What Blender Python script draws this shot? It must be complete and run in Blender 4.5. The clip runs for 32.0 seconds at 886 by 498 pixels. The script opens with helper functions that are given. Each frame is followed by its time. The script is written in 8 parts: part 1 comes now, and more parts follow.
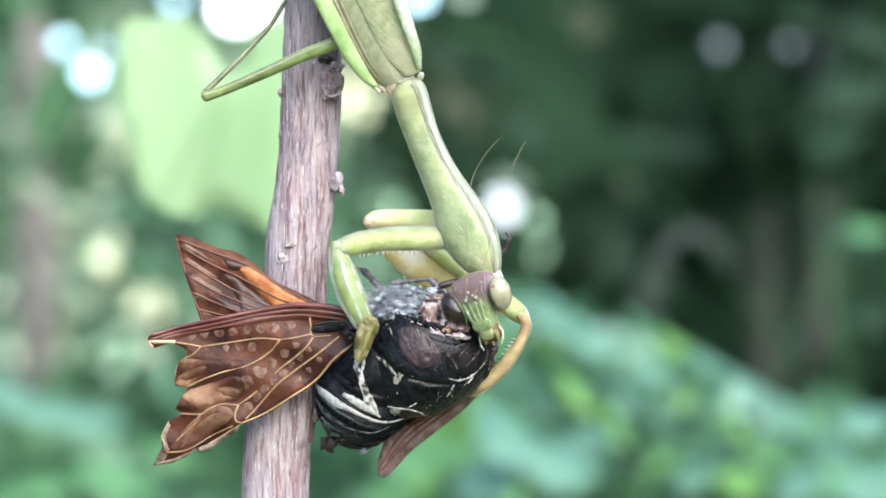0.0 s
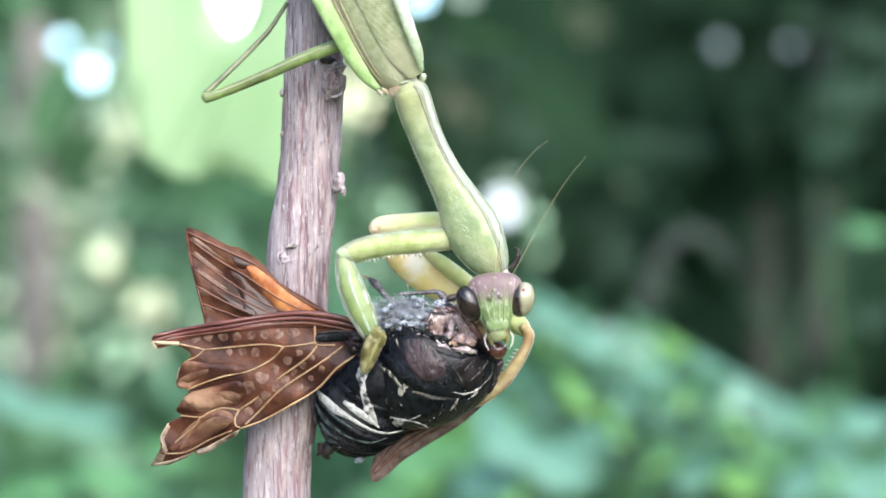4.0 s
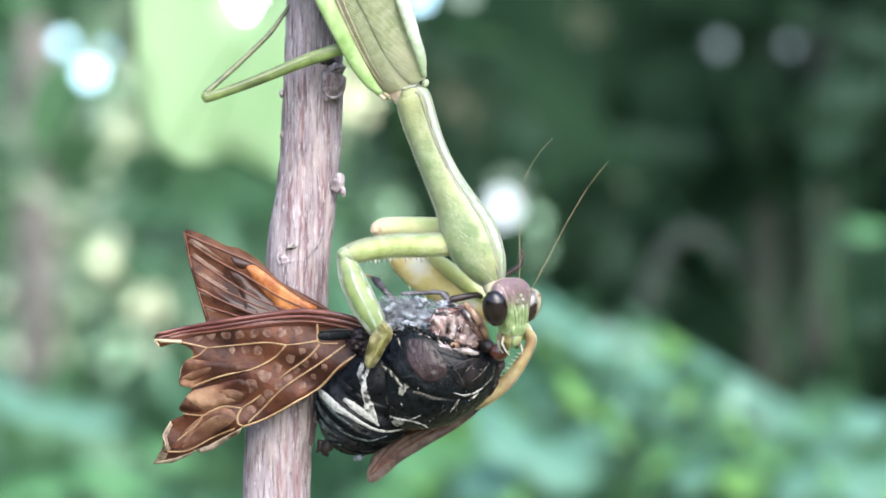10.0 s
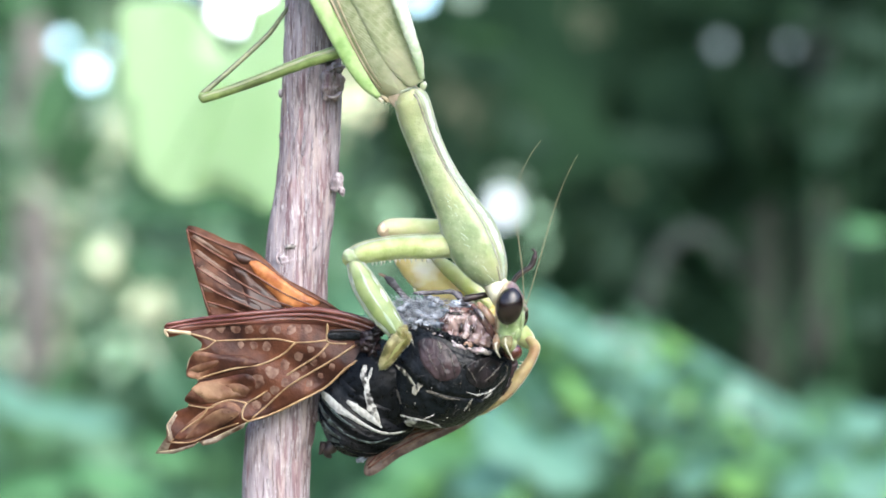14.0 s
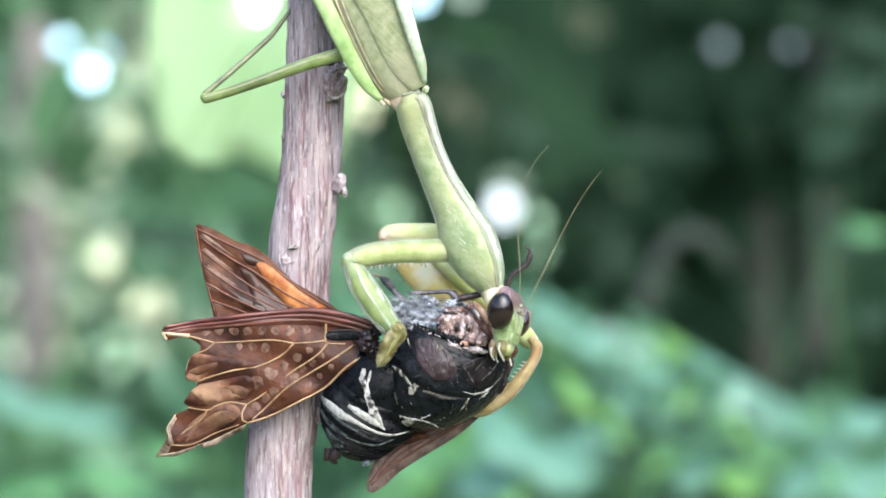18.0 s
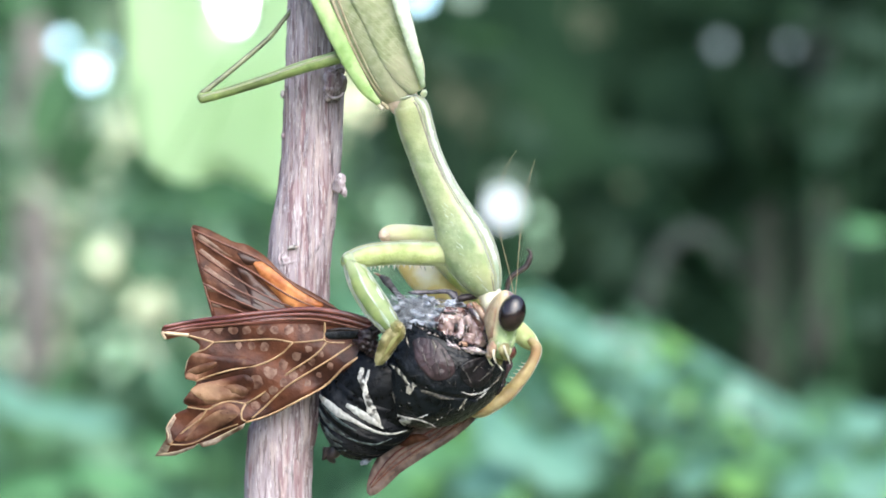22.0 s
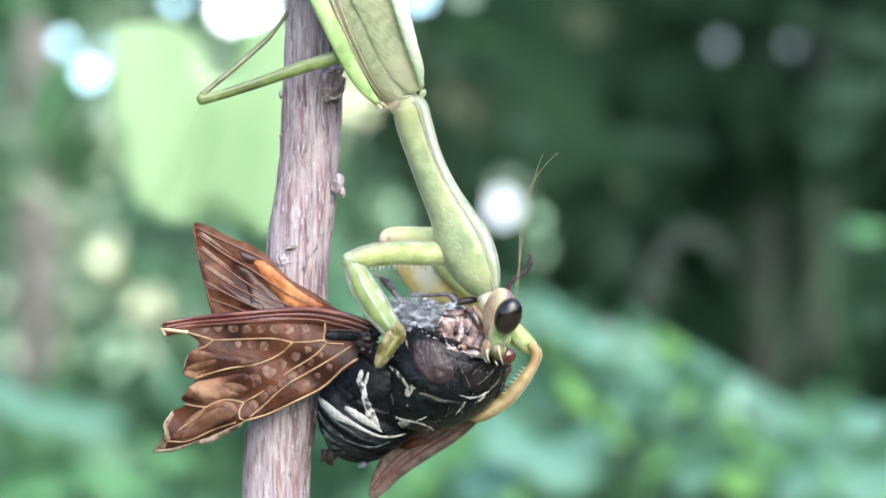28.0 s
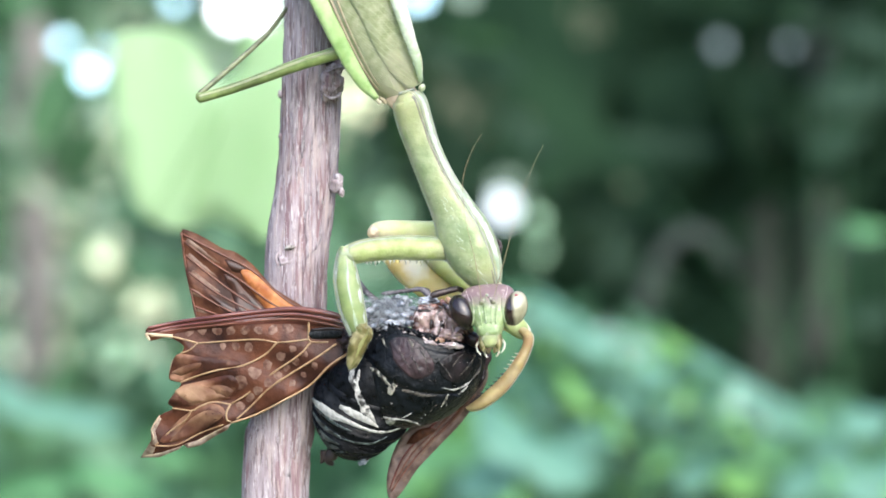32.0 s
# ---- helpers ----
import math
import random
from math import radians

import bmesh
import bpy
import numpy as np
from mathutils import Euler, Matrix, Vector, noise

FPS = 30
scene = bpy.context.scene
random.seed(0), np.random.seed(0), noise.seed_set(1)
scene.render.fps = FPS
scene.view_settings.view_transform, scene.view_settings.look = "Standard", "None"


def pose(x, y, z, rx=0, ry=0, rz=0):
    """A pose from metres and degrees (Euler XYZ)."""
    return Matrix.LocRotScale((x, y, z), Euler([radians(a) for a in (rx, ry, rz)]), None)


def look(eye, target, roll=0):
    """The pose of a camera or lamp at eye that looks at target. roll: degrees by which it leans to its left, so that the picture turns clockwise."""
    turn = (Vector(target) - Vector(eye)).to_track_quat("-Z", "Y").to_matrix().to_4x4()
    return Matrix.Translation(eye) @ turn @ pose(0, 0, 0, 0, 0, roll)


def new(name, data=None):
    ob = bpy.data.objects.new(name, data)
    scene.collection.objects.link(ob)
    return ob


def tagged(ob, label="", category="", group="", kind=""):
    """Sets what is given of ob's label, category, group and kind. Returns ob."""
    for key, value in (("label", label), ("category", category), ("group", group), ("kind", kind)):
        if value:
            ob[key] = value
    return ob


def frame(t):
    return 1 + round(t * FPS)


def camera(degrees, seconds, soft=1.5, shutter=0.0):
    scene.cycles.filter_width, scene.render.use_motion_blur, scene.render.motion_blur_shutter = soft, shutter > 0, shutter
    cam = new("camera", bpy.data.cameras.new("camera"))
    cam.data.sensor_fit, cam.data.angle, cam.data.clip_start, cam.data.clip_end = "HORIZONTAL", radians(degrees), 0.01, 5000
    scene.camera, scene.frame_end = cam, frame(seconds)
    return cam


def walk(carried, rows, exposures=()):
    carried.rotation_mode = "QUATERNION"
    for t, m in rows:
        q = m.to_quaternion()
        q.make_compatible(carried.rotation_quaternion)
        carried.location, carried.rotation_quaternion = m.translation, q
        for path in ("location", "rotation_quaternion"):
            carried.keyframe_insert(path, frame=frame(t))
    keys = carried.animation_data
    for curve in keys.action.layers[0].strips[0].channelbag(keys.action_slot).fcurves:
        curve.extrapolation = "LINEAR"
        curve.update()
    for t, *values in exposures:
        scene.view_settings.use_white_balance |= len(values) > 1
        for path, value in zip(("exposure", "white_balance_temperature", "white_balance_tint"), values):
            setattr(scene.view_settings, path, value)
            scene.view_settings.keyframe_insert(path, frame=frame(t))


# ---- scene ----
# The picture's plane lies D from the eye, across the twig; u to the right, v up and d away are in millimetres.
D, HEIGHT = 283.73, 1.0
cam = camera(24, 32.0, soft=1.7)
EYE = Vector((0, -D * 0.001, HEIGHT))
walk(cam, [(0.0, look(EYE, (0, 0, HEIGHT))), (32.0, look(EYE, (0, 0, HEIGHT)))], exposures=[(0.0, 1.57, 6280, 14), (32.0, 1.57, 6280, 14)])
cam.data.dof.use_dof = True
cam.data.dof.focus_distance = (D - 3) * 0.001
cam.data.dof.aperture_fstop = 14.5

# ---- daylight: bright overcast sky over a clearing, soft sun from over the eye's shoulder ----
world = bpy.data.worlds.new("sky")
scene.world = world
world.use_nodes = True
sky = world.node_tree.nodes.new("ShaderNodeTexSky")
sky.sky_type, sky.sun_disc = "NISHITA", False
sky.sun_elevation, sky.sun_rotation = radians(41), radians(156)
sky.air_density, sky.dust_density = 1.0, 3.0
world.node_tree.links.new(sky.outputs[0], world.node_tree.nodes["Background"].inputs[0])
world.node_tree.nodes["Background"].inputs[1].default_value = 0.15
sun = new("sun", bpy.data.lights.new("sun", "SUN"))
sun.data.energy, sun.data.angle, sun.data.color = 1.0, radians(70), (0.81, 1.0, 1.0)
sun.matrix_world = look((1.5, -3.4, 3.2), (0, 0, 0))


# ---- helpers for shapes ----
def at(u, v, d=0.0):
    s = 1 + d / D
    return Vector((u * s * 0.001, d * 0.001, v * s * 0.001 + HEIGHT))


def spline(rows, n):
    """n + 1 points along a smooth curve through the rows."""
    a = np.array(rows, float)
    k = len(a) - 1
    a = np.vstack([2 * a[0] - a[1], a, 2 * a[-1] - a[-2]])
    out = []
    for i in range(n + 1):
        x = i / n * k
        j = min(int(x), k - 1)
        f = x - j
        p0, p1, p2, p3 = a[j:j + 4]
        out.append(0.5 * (2 * p1 + (p2 - p0) * f + (2 * p0 - 5 * p1 + 4 * p2 - p3) * f * f + (3 * p1 - p0 - 3 * p2 + p3) * f ** 3))
    return np.array(out)


RING_STORE = {}


def rings(rows, n):
    key = (tuple(map(tuple, rows)), n)
    if key not in RING_STORE:
        RING_STORE[key] = make_rings(rows, n)
    return RING_STORE[key]


def make_rings(rows, n):
    """Centres, sides, fronts and half sizes along a limb given by rows of u, v, d, half width, half depth."""
    c = spline(rows, n)
    pos = [at(*r[:3]) for r in c]
    out = []
    for i, r in enumerate(c):
        t = (pos[min(i + 1, n)] - pos[max(i - 1, 0)]).normalized()
        side = t.cross(Vector((0, 1, 0)))
        side = side.normalized() if side.length > 1e-6 else Vector((1, 0, 0))
        s = (1 + r[2] / D) * 0.001
        out.append((pos[i], side, t.cross(side).normalized(), max(r[3], 0.01) * s, max(r[4], 0.01) * s))
    return out


def loft(rows, n=24, seg=20, t0=0.0, t1=1.0, flare=0.0, rough=None, bm=None, keel=None):
    """A closed limb with elliptic sections. rough(p) gives a relative swelling."""
    bm = bm or bmesh.new()
    rg = rings(rows, max(n, 4) * 4)
    m = len(rg) - 1
    loops = []
    for i in range(n + 1):
        f = i / n
        c, side, front, w, h = rg[round((t0 + (t1 - t0) * f) * m)]
        k = 1 + flare * f
        loop = []
        for j in range(seg):
            a = 2 * math.pi * j / seg
            p = c + (side * math.cos(a) * w + front * math.sin(a) * h) * k
            if keel:
                p += (p - c) * keel[1] * math.exp(-((a - keel[0]) / keel[2]) ** 2)
            if rough:
                p += (p - c) * rough(p)
            loop.append(bm.verts.new(p))
        loops.append(loop)
    for a, b in zip(loops, loops[1:]):
        for j in range(seg):
            bm.faces.new((a[j], a[(j + 1) % seg], b[(j + 1) % seg], b[j]))
    bm.faces.new(loops[0][::-1])
    bm.faces.new(loops[-1])
    return bm


def on_limb(rows, t, s, lift=0.0, n=96):
    """The place on the front of a limb, t along it and s across it, -1 to 1."""
    c, side, front, w, h = rings(rows, n)[min(max(round(t * n), 0), n)]
    s = min(max(s, -1), 1)
    out = side * s + front * math.sqrt(1 - s * s)
    return c + side * s * w + front * math.sqrt(1 - s * s) * h + out * lift * 0.001


def tube(points, r0, r1=None, seg=6, bm=None):
    """A round string through world points; radii in millimetres."""
    bm = bm or bmesh.new()
    r1 = r0 if r1 is None else r1
    loops, n = [], len(points) - 1
    for i, p in enumerate(points):
        t = (points[min(i + 1, n)] - points[max(i - 1, 0)]).normalized()
        x = t.cross(Vector((0.13, 1, 0.21))).normalized()
        y = t.cross(x)
        r = (r0 + (r1 - r0) * i / n) * 0.001
        loops.append([bm.verts.new(p + (x * math.cos(2 * math.pi * j / seg) + y * math.sin(2 * math.pi * j / seg)) * r) for j in range(seg)])
    for a, b in zip(loops, loops[1:]):
        for j in range(seg):
            bm.faces.new((a[j], a[(j + 1) % seg], b[(j + 1) % seg], b[j]))
    bm.faces.new(loops[0][::-1])
    bm.faces.new(loops[-1])
    return bm


def curve(rows, n=20):
    return [at(*r) for r in spline(rows, n)]


def ball(c, rx, ry, rz, turn=0.0, bm=None, u=24, v=16, lump=0.0):
    """An egg with half axes in millimetres, leaned about y by turn degrees."""
    bm = bm or bmesh.new()
    made = bmesh.ops.create_uvsphere(bm, u_segments=u, v_segments=v, radius=1)["verts"]
    m = Matrix.Translation(c) @ pose(0, 0, 0, 0, turn, 0) @ Matrix.Diagonal((rx * 0.001, ry * 0.001, rz * 0.001, 1))
    for w in made:
        if lump:
            w.co *= 1 + lump * noise.noise(w.co * 2.3 + c * 900)
        w.co = m @ w.co
    return bm


def cone(base, tip, r, bm=None, seg=6):
    bm = bm or bmesh.new()
    t = (tip - base).normalized()
    x = t.cross(Vector((0.2, 1, 0.1))).normalized()
    y = t.cross(x)
    ring = [bm.verts.new(base + (x * math.cos(2 * math.pi * j / seg) + y * math.sin(2 * math.pi * j / seg)) * r * 0.001) for j in range(seg)]
    top = bm.verts.new(tip)
    for j in range(seg):
        bm.faces.new((ring[j], ring[(j + 1) % seg], top))
    bm.faces.new(ring[::-1])
    return bm


def patch(rows, tc, sc, rt, rs, lift=0.08, wob=0.12, n=28, k=5, bm=None, seed=0):
    """A thin raised plate of irregular round outline on the front of a limb."""
    bm = bm or bmesh.new()
    rg = rings(rows, 96)

    def spot(t, s, up):
        c, side, front, w, h = rg[min(max(round(t * 96), 0), 96)]
        s = min(max(s, -0.995), 0.995)
        q = math.sqrt(1 - s * s)
        return c + side * s * w + front * q * h + (side * s + front * q) * up * 0.001
    mid = bm.verts.new(spot(tc, sc, lift))
    last = None
    for i in range(1, k + 1):
        f = i / k
        ring = []
        for j in range(n):
            a = 2 * math.pi * j / n
            g = f * (1 + wob * noise.noise((math.cos(a) * 1.7 + seed, math.sin(a) * 1.7, 0.3)) * 2)
            ring.append(bm.verts.new(spot(tc + rt * g * math.cos(a), sc + rs * g * math.sin(a), lift * (1 - f ** 4) - 0.05 * (f == 1))))
        for j in range(n):
            if last is None:
                bm.faces.new((mid, ring[j], ring[(j + 1) % n]))
            else:
                bm.faces.new((last[j], ring[j], ring[(j + 1) % n], last[(j + 1) % n]))
        last = ring
    return bm


FRONT_STORE = {}


def front_of(rows):
    """A fine net over the front of a limb: along, across and where each knot shows in the picture's plane."""
    key = tuple(map(tuple, rows))
    if key not in FRONT_STORE:
        net = []
        for i, (c, side, front, w, h) in enumerate(rings(rows, 200)):
            for j in range(61):
                q = -0.99 + 1.98 * j / 60
                p = c + side * q * w + front * math.sqrt(1 - q * q) * h
                k = 1 + p.y * 1000 / D
                net.append((i / 200, q, p.x * 1000 / k, (p.z - HEIGHT) * 1000 / k))
        FRONT_STORE[key] = np.array(net)
    return FRONT_STORE[key]


def find_on(rows, u, v):
    """Where a place of the picture's plane lies on the front of a limb: along, across."""
    net = front_of(rows)
    r = (net[:, 2] - u) ** 2 + (net[:, 3] - v) ** 2
    near = np.argpartition(r, 6)[:6]
    w = 1 / (r[near] + 1e-4)
    return float((net[near, 0] * w).sum() / w.sum()), float((net[near, 1] * w).sum() / w.sum())


def depth_on(rows, u, v):
    """How deep the front of a limb lies behind a place of the picture's plane."""
    t, s = find_on(rows, u, v)
    return on_limb(rows, t, s, 0.0, 400).y * 1000


def smear(rows, pts, wide, lift=0.1, rag=0.5, seed=0, n=64, bm=None):
    """A thin ragged crust along a line on the front of a limb; wide is in millimetres, from end to end."""
    bm = bm or bmesh.new()
    c = spline(pts, n)
    prev = None
    for i, (u, v) in enumerate(c):
        a, b = c[max(i - 1, 0)], c[min(i + 1, n)]
        d = (b - a) / (np.hypot(*(b - a)) + 1e-9)
        w = 0.5 * float(np.interp(i / n, np.linspace(0, 1, len(wide)), wide))
        row = []
        for e, h in ((-1, lift - 0.07), (-0.6, lift), (0, lift + 0.01), (0.6, lift), (1, lift - 0.07)):
            q = e * w * (1 + rag * (1.0 * noise.noise((u * 1.6 + e * 2 + seed, v * 1.6, seed * 0.7)) + 0.8 * noise.noise((u * 6 + e * 3, v * 6, seed))))
            t, s = find_on(rows, u - d[1] * q, v + d[0] * q)
            thin = 0.12 * max(0, noise.noise((u * 3.4, v * 3.4 + e, seed * 1.3)) - 0.05) * (1 + rag)
            row.append(bm.verts.new(on_limb(rows, t, s, h - thin, 400)))
        if prev:
            for k in range(4):
                bm.faces.new((prev[k], prev[k + 1], row[k + 1], row[k]))
        prev = row
    return bm


def sheet(outline, thick=0.06, cuts=3, bulge=None):
    """A thin leaf of tissue filling an outline of u, v, d; bulge(u, v) pushes it away in millimetres."""
    bm = bmesh.new()
    ring = [bm.verts.new((u, v, 0)) for u, v in outline]
    bmesh.ops.triangle_fill(bm, use_beauty=True, edges=[bm.edges.new((a, b)) for a, b in zip(ring, ring[1:] + ring[:1])])
    for _ in range(cuts):
        long = [e for e in bm.edges if e.calc_length() > (1.2 if cuts < 5 else 0.35)]
        if not long:
            break
        bmesh.ops.subdivide_edges(bm, edges=long, cuts=1)
        bmesh.ops.triangulate(bm, faces=bm.faces[:])
        bmesh.ops.beautify_fill(bm, faces=bm.faces[:], edges=[e for e in bm.edges if not e.is_boundary])
    low = bm.verts[:]
    up = bmesh.ops.extrude_face_region(bm, geom=bm.faces[:])
    top = [g for g in up["geom"] if isinstance(g, bmesh.types.BMVert)]
    for group, h in ((low, thick / 2), (top, -thick / 2)):
        for w in group:
            u, v = w.co.x, w.co.y
            w.co = at(u, v, (bulge(u, v) if bulge else 0) + h)
    bmesh.ops.recalc_face_normals(bm, faces=bm.faces[:])
    return bm


def rounded(outline, n=4):
    """The closed outline with softened corners."""
    o = list(outline)
    s = spline(o[-2:] + o + o[:2], (len(o) + 3) * n)
    return [tuple(p) for p in s[2 * n:-2 * n + 0][:len(o) * n]]


ORIGIN = {}


def thing(name, place, label, category, group="", kind=""):
    ob = new(name)
    ob.empty_display_size = 0.01
    ob.location = place
    ORIGIN[ob] = Vector(place)
    return tagged(ob, label, category, group, kind)


def part(name, bm, material, parent, label="", origin=None, smooth=True, kind=""):
    """One mesh under a thing or a part; bm is in world places."""
    base = ORIGIN[parent] if parent else Vector((0, 0, 0))
    origin = Vector(origin) if origin is not None else base.copy()
    bmesh.ops.translate(bm, verts=bm.verts[:], vec=-origin)
    bmesh.ops.recalc_face_normals(bm, faces=bm.faces[:])
    me = bpy.data.meshes.new(name)
    bm.to_mesh(me)
    bm.free()
    for m in material if isinstance(material, (list, tuple)) else [material]:
        me.materials.append(m)
    if smooth:
        me.shade_smooth()
    ob = new(name, me)
    if parent:
        ob.parent = parent
    ob.location = origin - base
    ORIGIN[ob] = origin
    return tagged(ob, label, kind=kind)


# ---- materials ----
def srgb(r, g, b):
    return tuple((c / 255 / 12.92 if c <= 10 else ((c / 255 + 0.055) / 1.055) ** 2.4) for c in (r, g, b)) + (1,)


def mat(name, a, b, rough=0.5, scale=900, stretch=(1, 1, 1), bump=0.0, sss=0.0, coat=0.0, through_light=0.0, c=None, cscale=200, cmin=0.55, cmax=0.7, detail=4, rspread=0.12, spec=0.5, fine=None, nrough=0.5):
    """Two colours mixed by fine grain, a third in larger stains, uneven gloss and relief."""
    m = bpy.data.materials.new(name)
    m.use_nodes = True
    nt = m.node_tree
    nd, ln = nt.nodes, nt.links.new
    bsdf = nd["Principled BSDF"]
    tc = nd.new("ShaderNodeTexCoord")
    mp = nd.new("ShaderNodeMapping")
    mp.inputs["Scale"].default_value = stretch
    ln(tc.outputs["Object"], mp.inputs[0])
    n1 = nd.new("ShaderNodeTexNoise")
    n1.inputs["Scale"].default_value, n1.inputs["Detail"].default_value, n1.inputs["Roughness"].default_value = scale, detail, nrough
    ln(mp.outputs[0], n1.inputs[0])
    ramp = nd.new("ShaderNodeMapRange")
    ramp.inputs[1].default_value, ramp.inputs[2].default_value = 0.35, 0.65
    ln(n1.outputs[0], ramp.inputs[0])
    mix = nd.new("ShaderNodeMix")
    mix.data_type = "RGBA"
    mix.inputs[6].default_value, mix.inputs[7].default_value = a, b
    ln(ramp.outputs[0], mix.inputs[0])
    col = mix.outputs[2]
    if c:
        n2 = nd.new("ShaderNodeTexNoise")
        n2.inputs["Scale"].default_value, n2.inputs["Detail"].default_value = cscale, 3
        ln(mp.outputs[0], n2.inputs[0])
        r2 = nd.new("ShaderNodeMapRange")
        r2.inputs[1].default_value, r2.inputs[2].default_value = cmin, cmax
        ln(n2.outputs[0], r2.inputs[0])
        mx = nd.new("ShaderNodeMix")
        mx.data_type = "RGBA"
        mx.inputs[7].default_value = c
        ln(r2.outputs[0], mx.inputs[0])
        ln(col, mx.inputs[6])
        col = mx.outputs[2]
    ln(col, bsdf.inputs["Base Color"])
    rr = nd.new("ShaderNodeMapRange")
    rr.inputs[3].default_value, rr.inputs[4].default_value = max(rough - rspread, 0.03), min(rough + rspread, 1)
    ln(n1.outputs[0], rr.inputs[0])
    ln(rr.outputs[0], bsdf.inputs["Roughness"])
    bsdf.inputs["Specular IOR Level"].default_value = spec
    bsdf.inputs["Coat Weight"].default_value = coat
    bsdf.inputs["Coat Roughness"].default_value = 0.12
    if sss:
        bsdf.inputs["Subsurface Weight"].default_value = sss
        bsdf.inputs["Subsurface Radius"].default_value = (1.0, 1.1, 0.75)
        bsdf.inputs["Subsurface Scale"].default_value = 0.0032
    if bump:
        bp = nd.new("ShaderNodeBump")
        bp.inputs["Strength"].default_value, bp.inputs["Distance"].default_value = bump, 0.0003
        n3 = n1
        if fine:
            n3 = nd.new("ShaderNodeTexNoise")
            n3.inputs["Scale"].default_value, n3.inputs["Detail"].default_value = fine, 5
            ln(mp.outputs[0], n3.inputs[0])
        ln(n3.outputs[0], bp.inputs["Height"])
        ln(bp.outputs[0], bsdf.inputs["Normal"])
    if through_light:
        tr = nd.new("ShaderNodeBsdfTranslucent")
        ln(col, tr.inputs[0])
        ms = nd.new("ShaderNodeMixShader")
        ms.inputs[0].default_value = through_light
        ln(bsdf.outputs[0], ms.inputs[1])
        ln(tr.outputs[0], ms.inputs[2])
        ln(ms.outputs[0], nd["Material Output"].inputs[0])
    return m


def glow(name, colour, strength):
    m = bpy.data.materials.new(name)
    m.use_nodes = True
    nt = m.node_tree
    nt.nodes.remove(nt.nodes["Principled BSDF"])
    e = nt.nodes.new("ShaderNodeEmission")
    e.inputs[0].default_value, e.inputs[1].default_value = colour, strength
    nt.links.new(e.outputs[0], nt.nodes["Material Output"].inputs[0])
    return m


def bark():
    """Mauve-grey ridged bark with rusty broken streaks, pale flakes and fine dark cracks."""
    m = mat("bark", srgb(138, 123, 127), srgb(190, 179, 182), 0.85, 900, (1, 1, 0.13), spec=0.15, detail=8, nrough=0.65)
    nt = m.node_tree
    nd, ln = nt.nodes, nt.links.new
    bsdf = nd["Principled BSDF"]
    tc = nd.new("ShaderNodeTexCoord")
    col, relief = bsdf.inputs["Base Color"].links[0].from_socket, None
    for scale, along, lo, hi, colour, most, height in ((640, 0.07, 0.52, 0.60, srgb(128, 96, 100), 0.75, -0.5), (1300, 0.09, 0.53, 0.60, srgb(186, 170, 166), 0.7, 0.5), (2300, 0.14, 0.58, 0.64, srgb(216, 208, 210), 0.8, 1.0), (2600, 0.08, 0.56, 0.63, srgb(92, 74, 79), 0.7, -1.0)):
        mp = nd.new("ShaderNodeMapping")
        mp.inputs["Scale"].default_value, mp.inputs["Location"].default_value = (1, 1, along), (scale * 0.01, 0.3, 0.7)
        ln(tc.outputs["Object"], mp.inputs[0])
        nz = nd.new("ShaderNodeTexNoise")
        nz.inputs["Scale"].default_value, nz.inputs["Detail"].default_value, nz.inputs["Roughness"].default_value = scale, 6, 0.6
        ln(mp.outputs[0], nz.inputs[0])
        mr = nd.new("ShaderNodeMapRange")
        mr.inputs[1].default_value, mr.inputs[2].default_value, mr.inputs[4].default_value = lo, hi, most
        ln(nz.outputs[0], mr.inputs[0])
        mx = nd.new("ShaderNodeMix")
        mx.data_type = "RGBA"
        mx.inputs[7].default_value = colour
        ln(mr.outputs[0], mx.inputs[0])
        ln(col, mx.inputs[6])
        col = mx.outputs[2]
        ad = nd.new("ShaderNodeMath")
        ad.operation = "MULTIPLY_ADD"
        ad.inputs[1].default_value = height
        ln(mr.outputs[0], ad.inputs[0])
        if relief:
            ln(relief, ad.inputs[2])
        relief = ad.outputs[0]
    ln(col, bsdf.inputs["Base Color"])
    bp = nd.new("ShaderNodeBump")
    bp.inputs["Strength"].default_value, bp.inputs["Distance"].default_value = 0.9, 0.00012
    ln(relief, bp.inputs["Height"])
    ln(bp.outputs[0], bsdf.inputs["Normal"])
    return m


BARK = bark()
BARK_PALE = mat("pale_bark_fibre", srgb(160, 148, 154), srgb(206, 199, 204), 0.85, 2000, bump=0.4)
BARK_SCAR = mat("bark_scar", srgb(142, 126, 128), srgb(196, 184, 188), 0.85, 1700, bump=0.9, c=srgb(84, 66, 64), cscale=800, cmin=0.54, cmax=0.66)
DUSKY_BAND = mat("dusky_back_cuticle", srgb(122, 136, 112), srgb(152, 160, 136), 0.38, 600, bump=0.5, sss=0.8, coat=0.25, c=srgb(158, 154, 140), cscale=160, cmin=0.46, cmax=0.6, fine=1700, detail=8, spec=0.3)
GREEN = mat("pale_green_cuticle", srgb(134, 152, 112), srgb(166, 178, 140), 0.38, 600, bump=0.5, sss=0.9, coat=0.3, c=srgb(178, 180, 134), cscale=75, cmin=0.44, cmax=0.64, fine=1700, detail=8, spec=0.3)
GREEN_DEEP = mat("leaf_green_cuticle", srgb(122, 154, 88), srgb(150, 178, 116), 0.5, 700, bump=0.4, sss=0.4, coat=0.0, c=srgb(166, 190, 132), cscale=240, cmin=0.5, cmax=0.68, detail=7, spec=0.25)
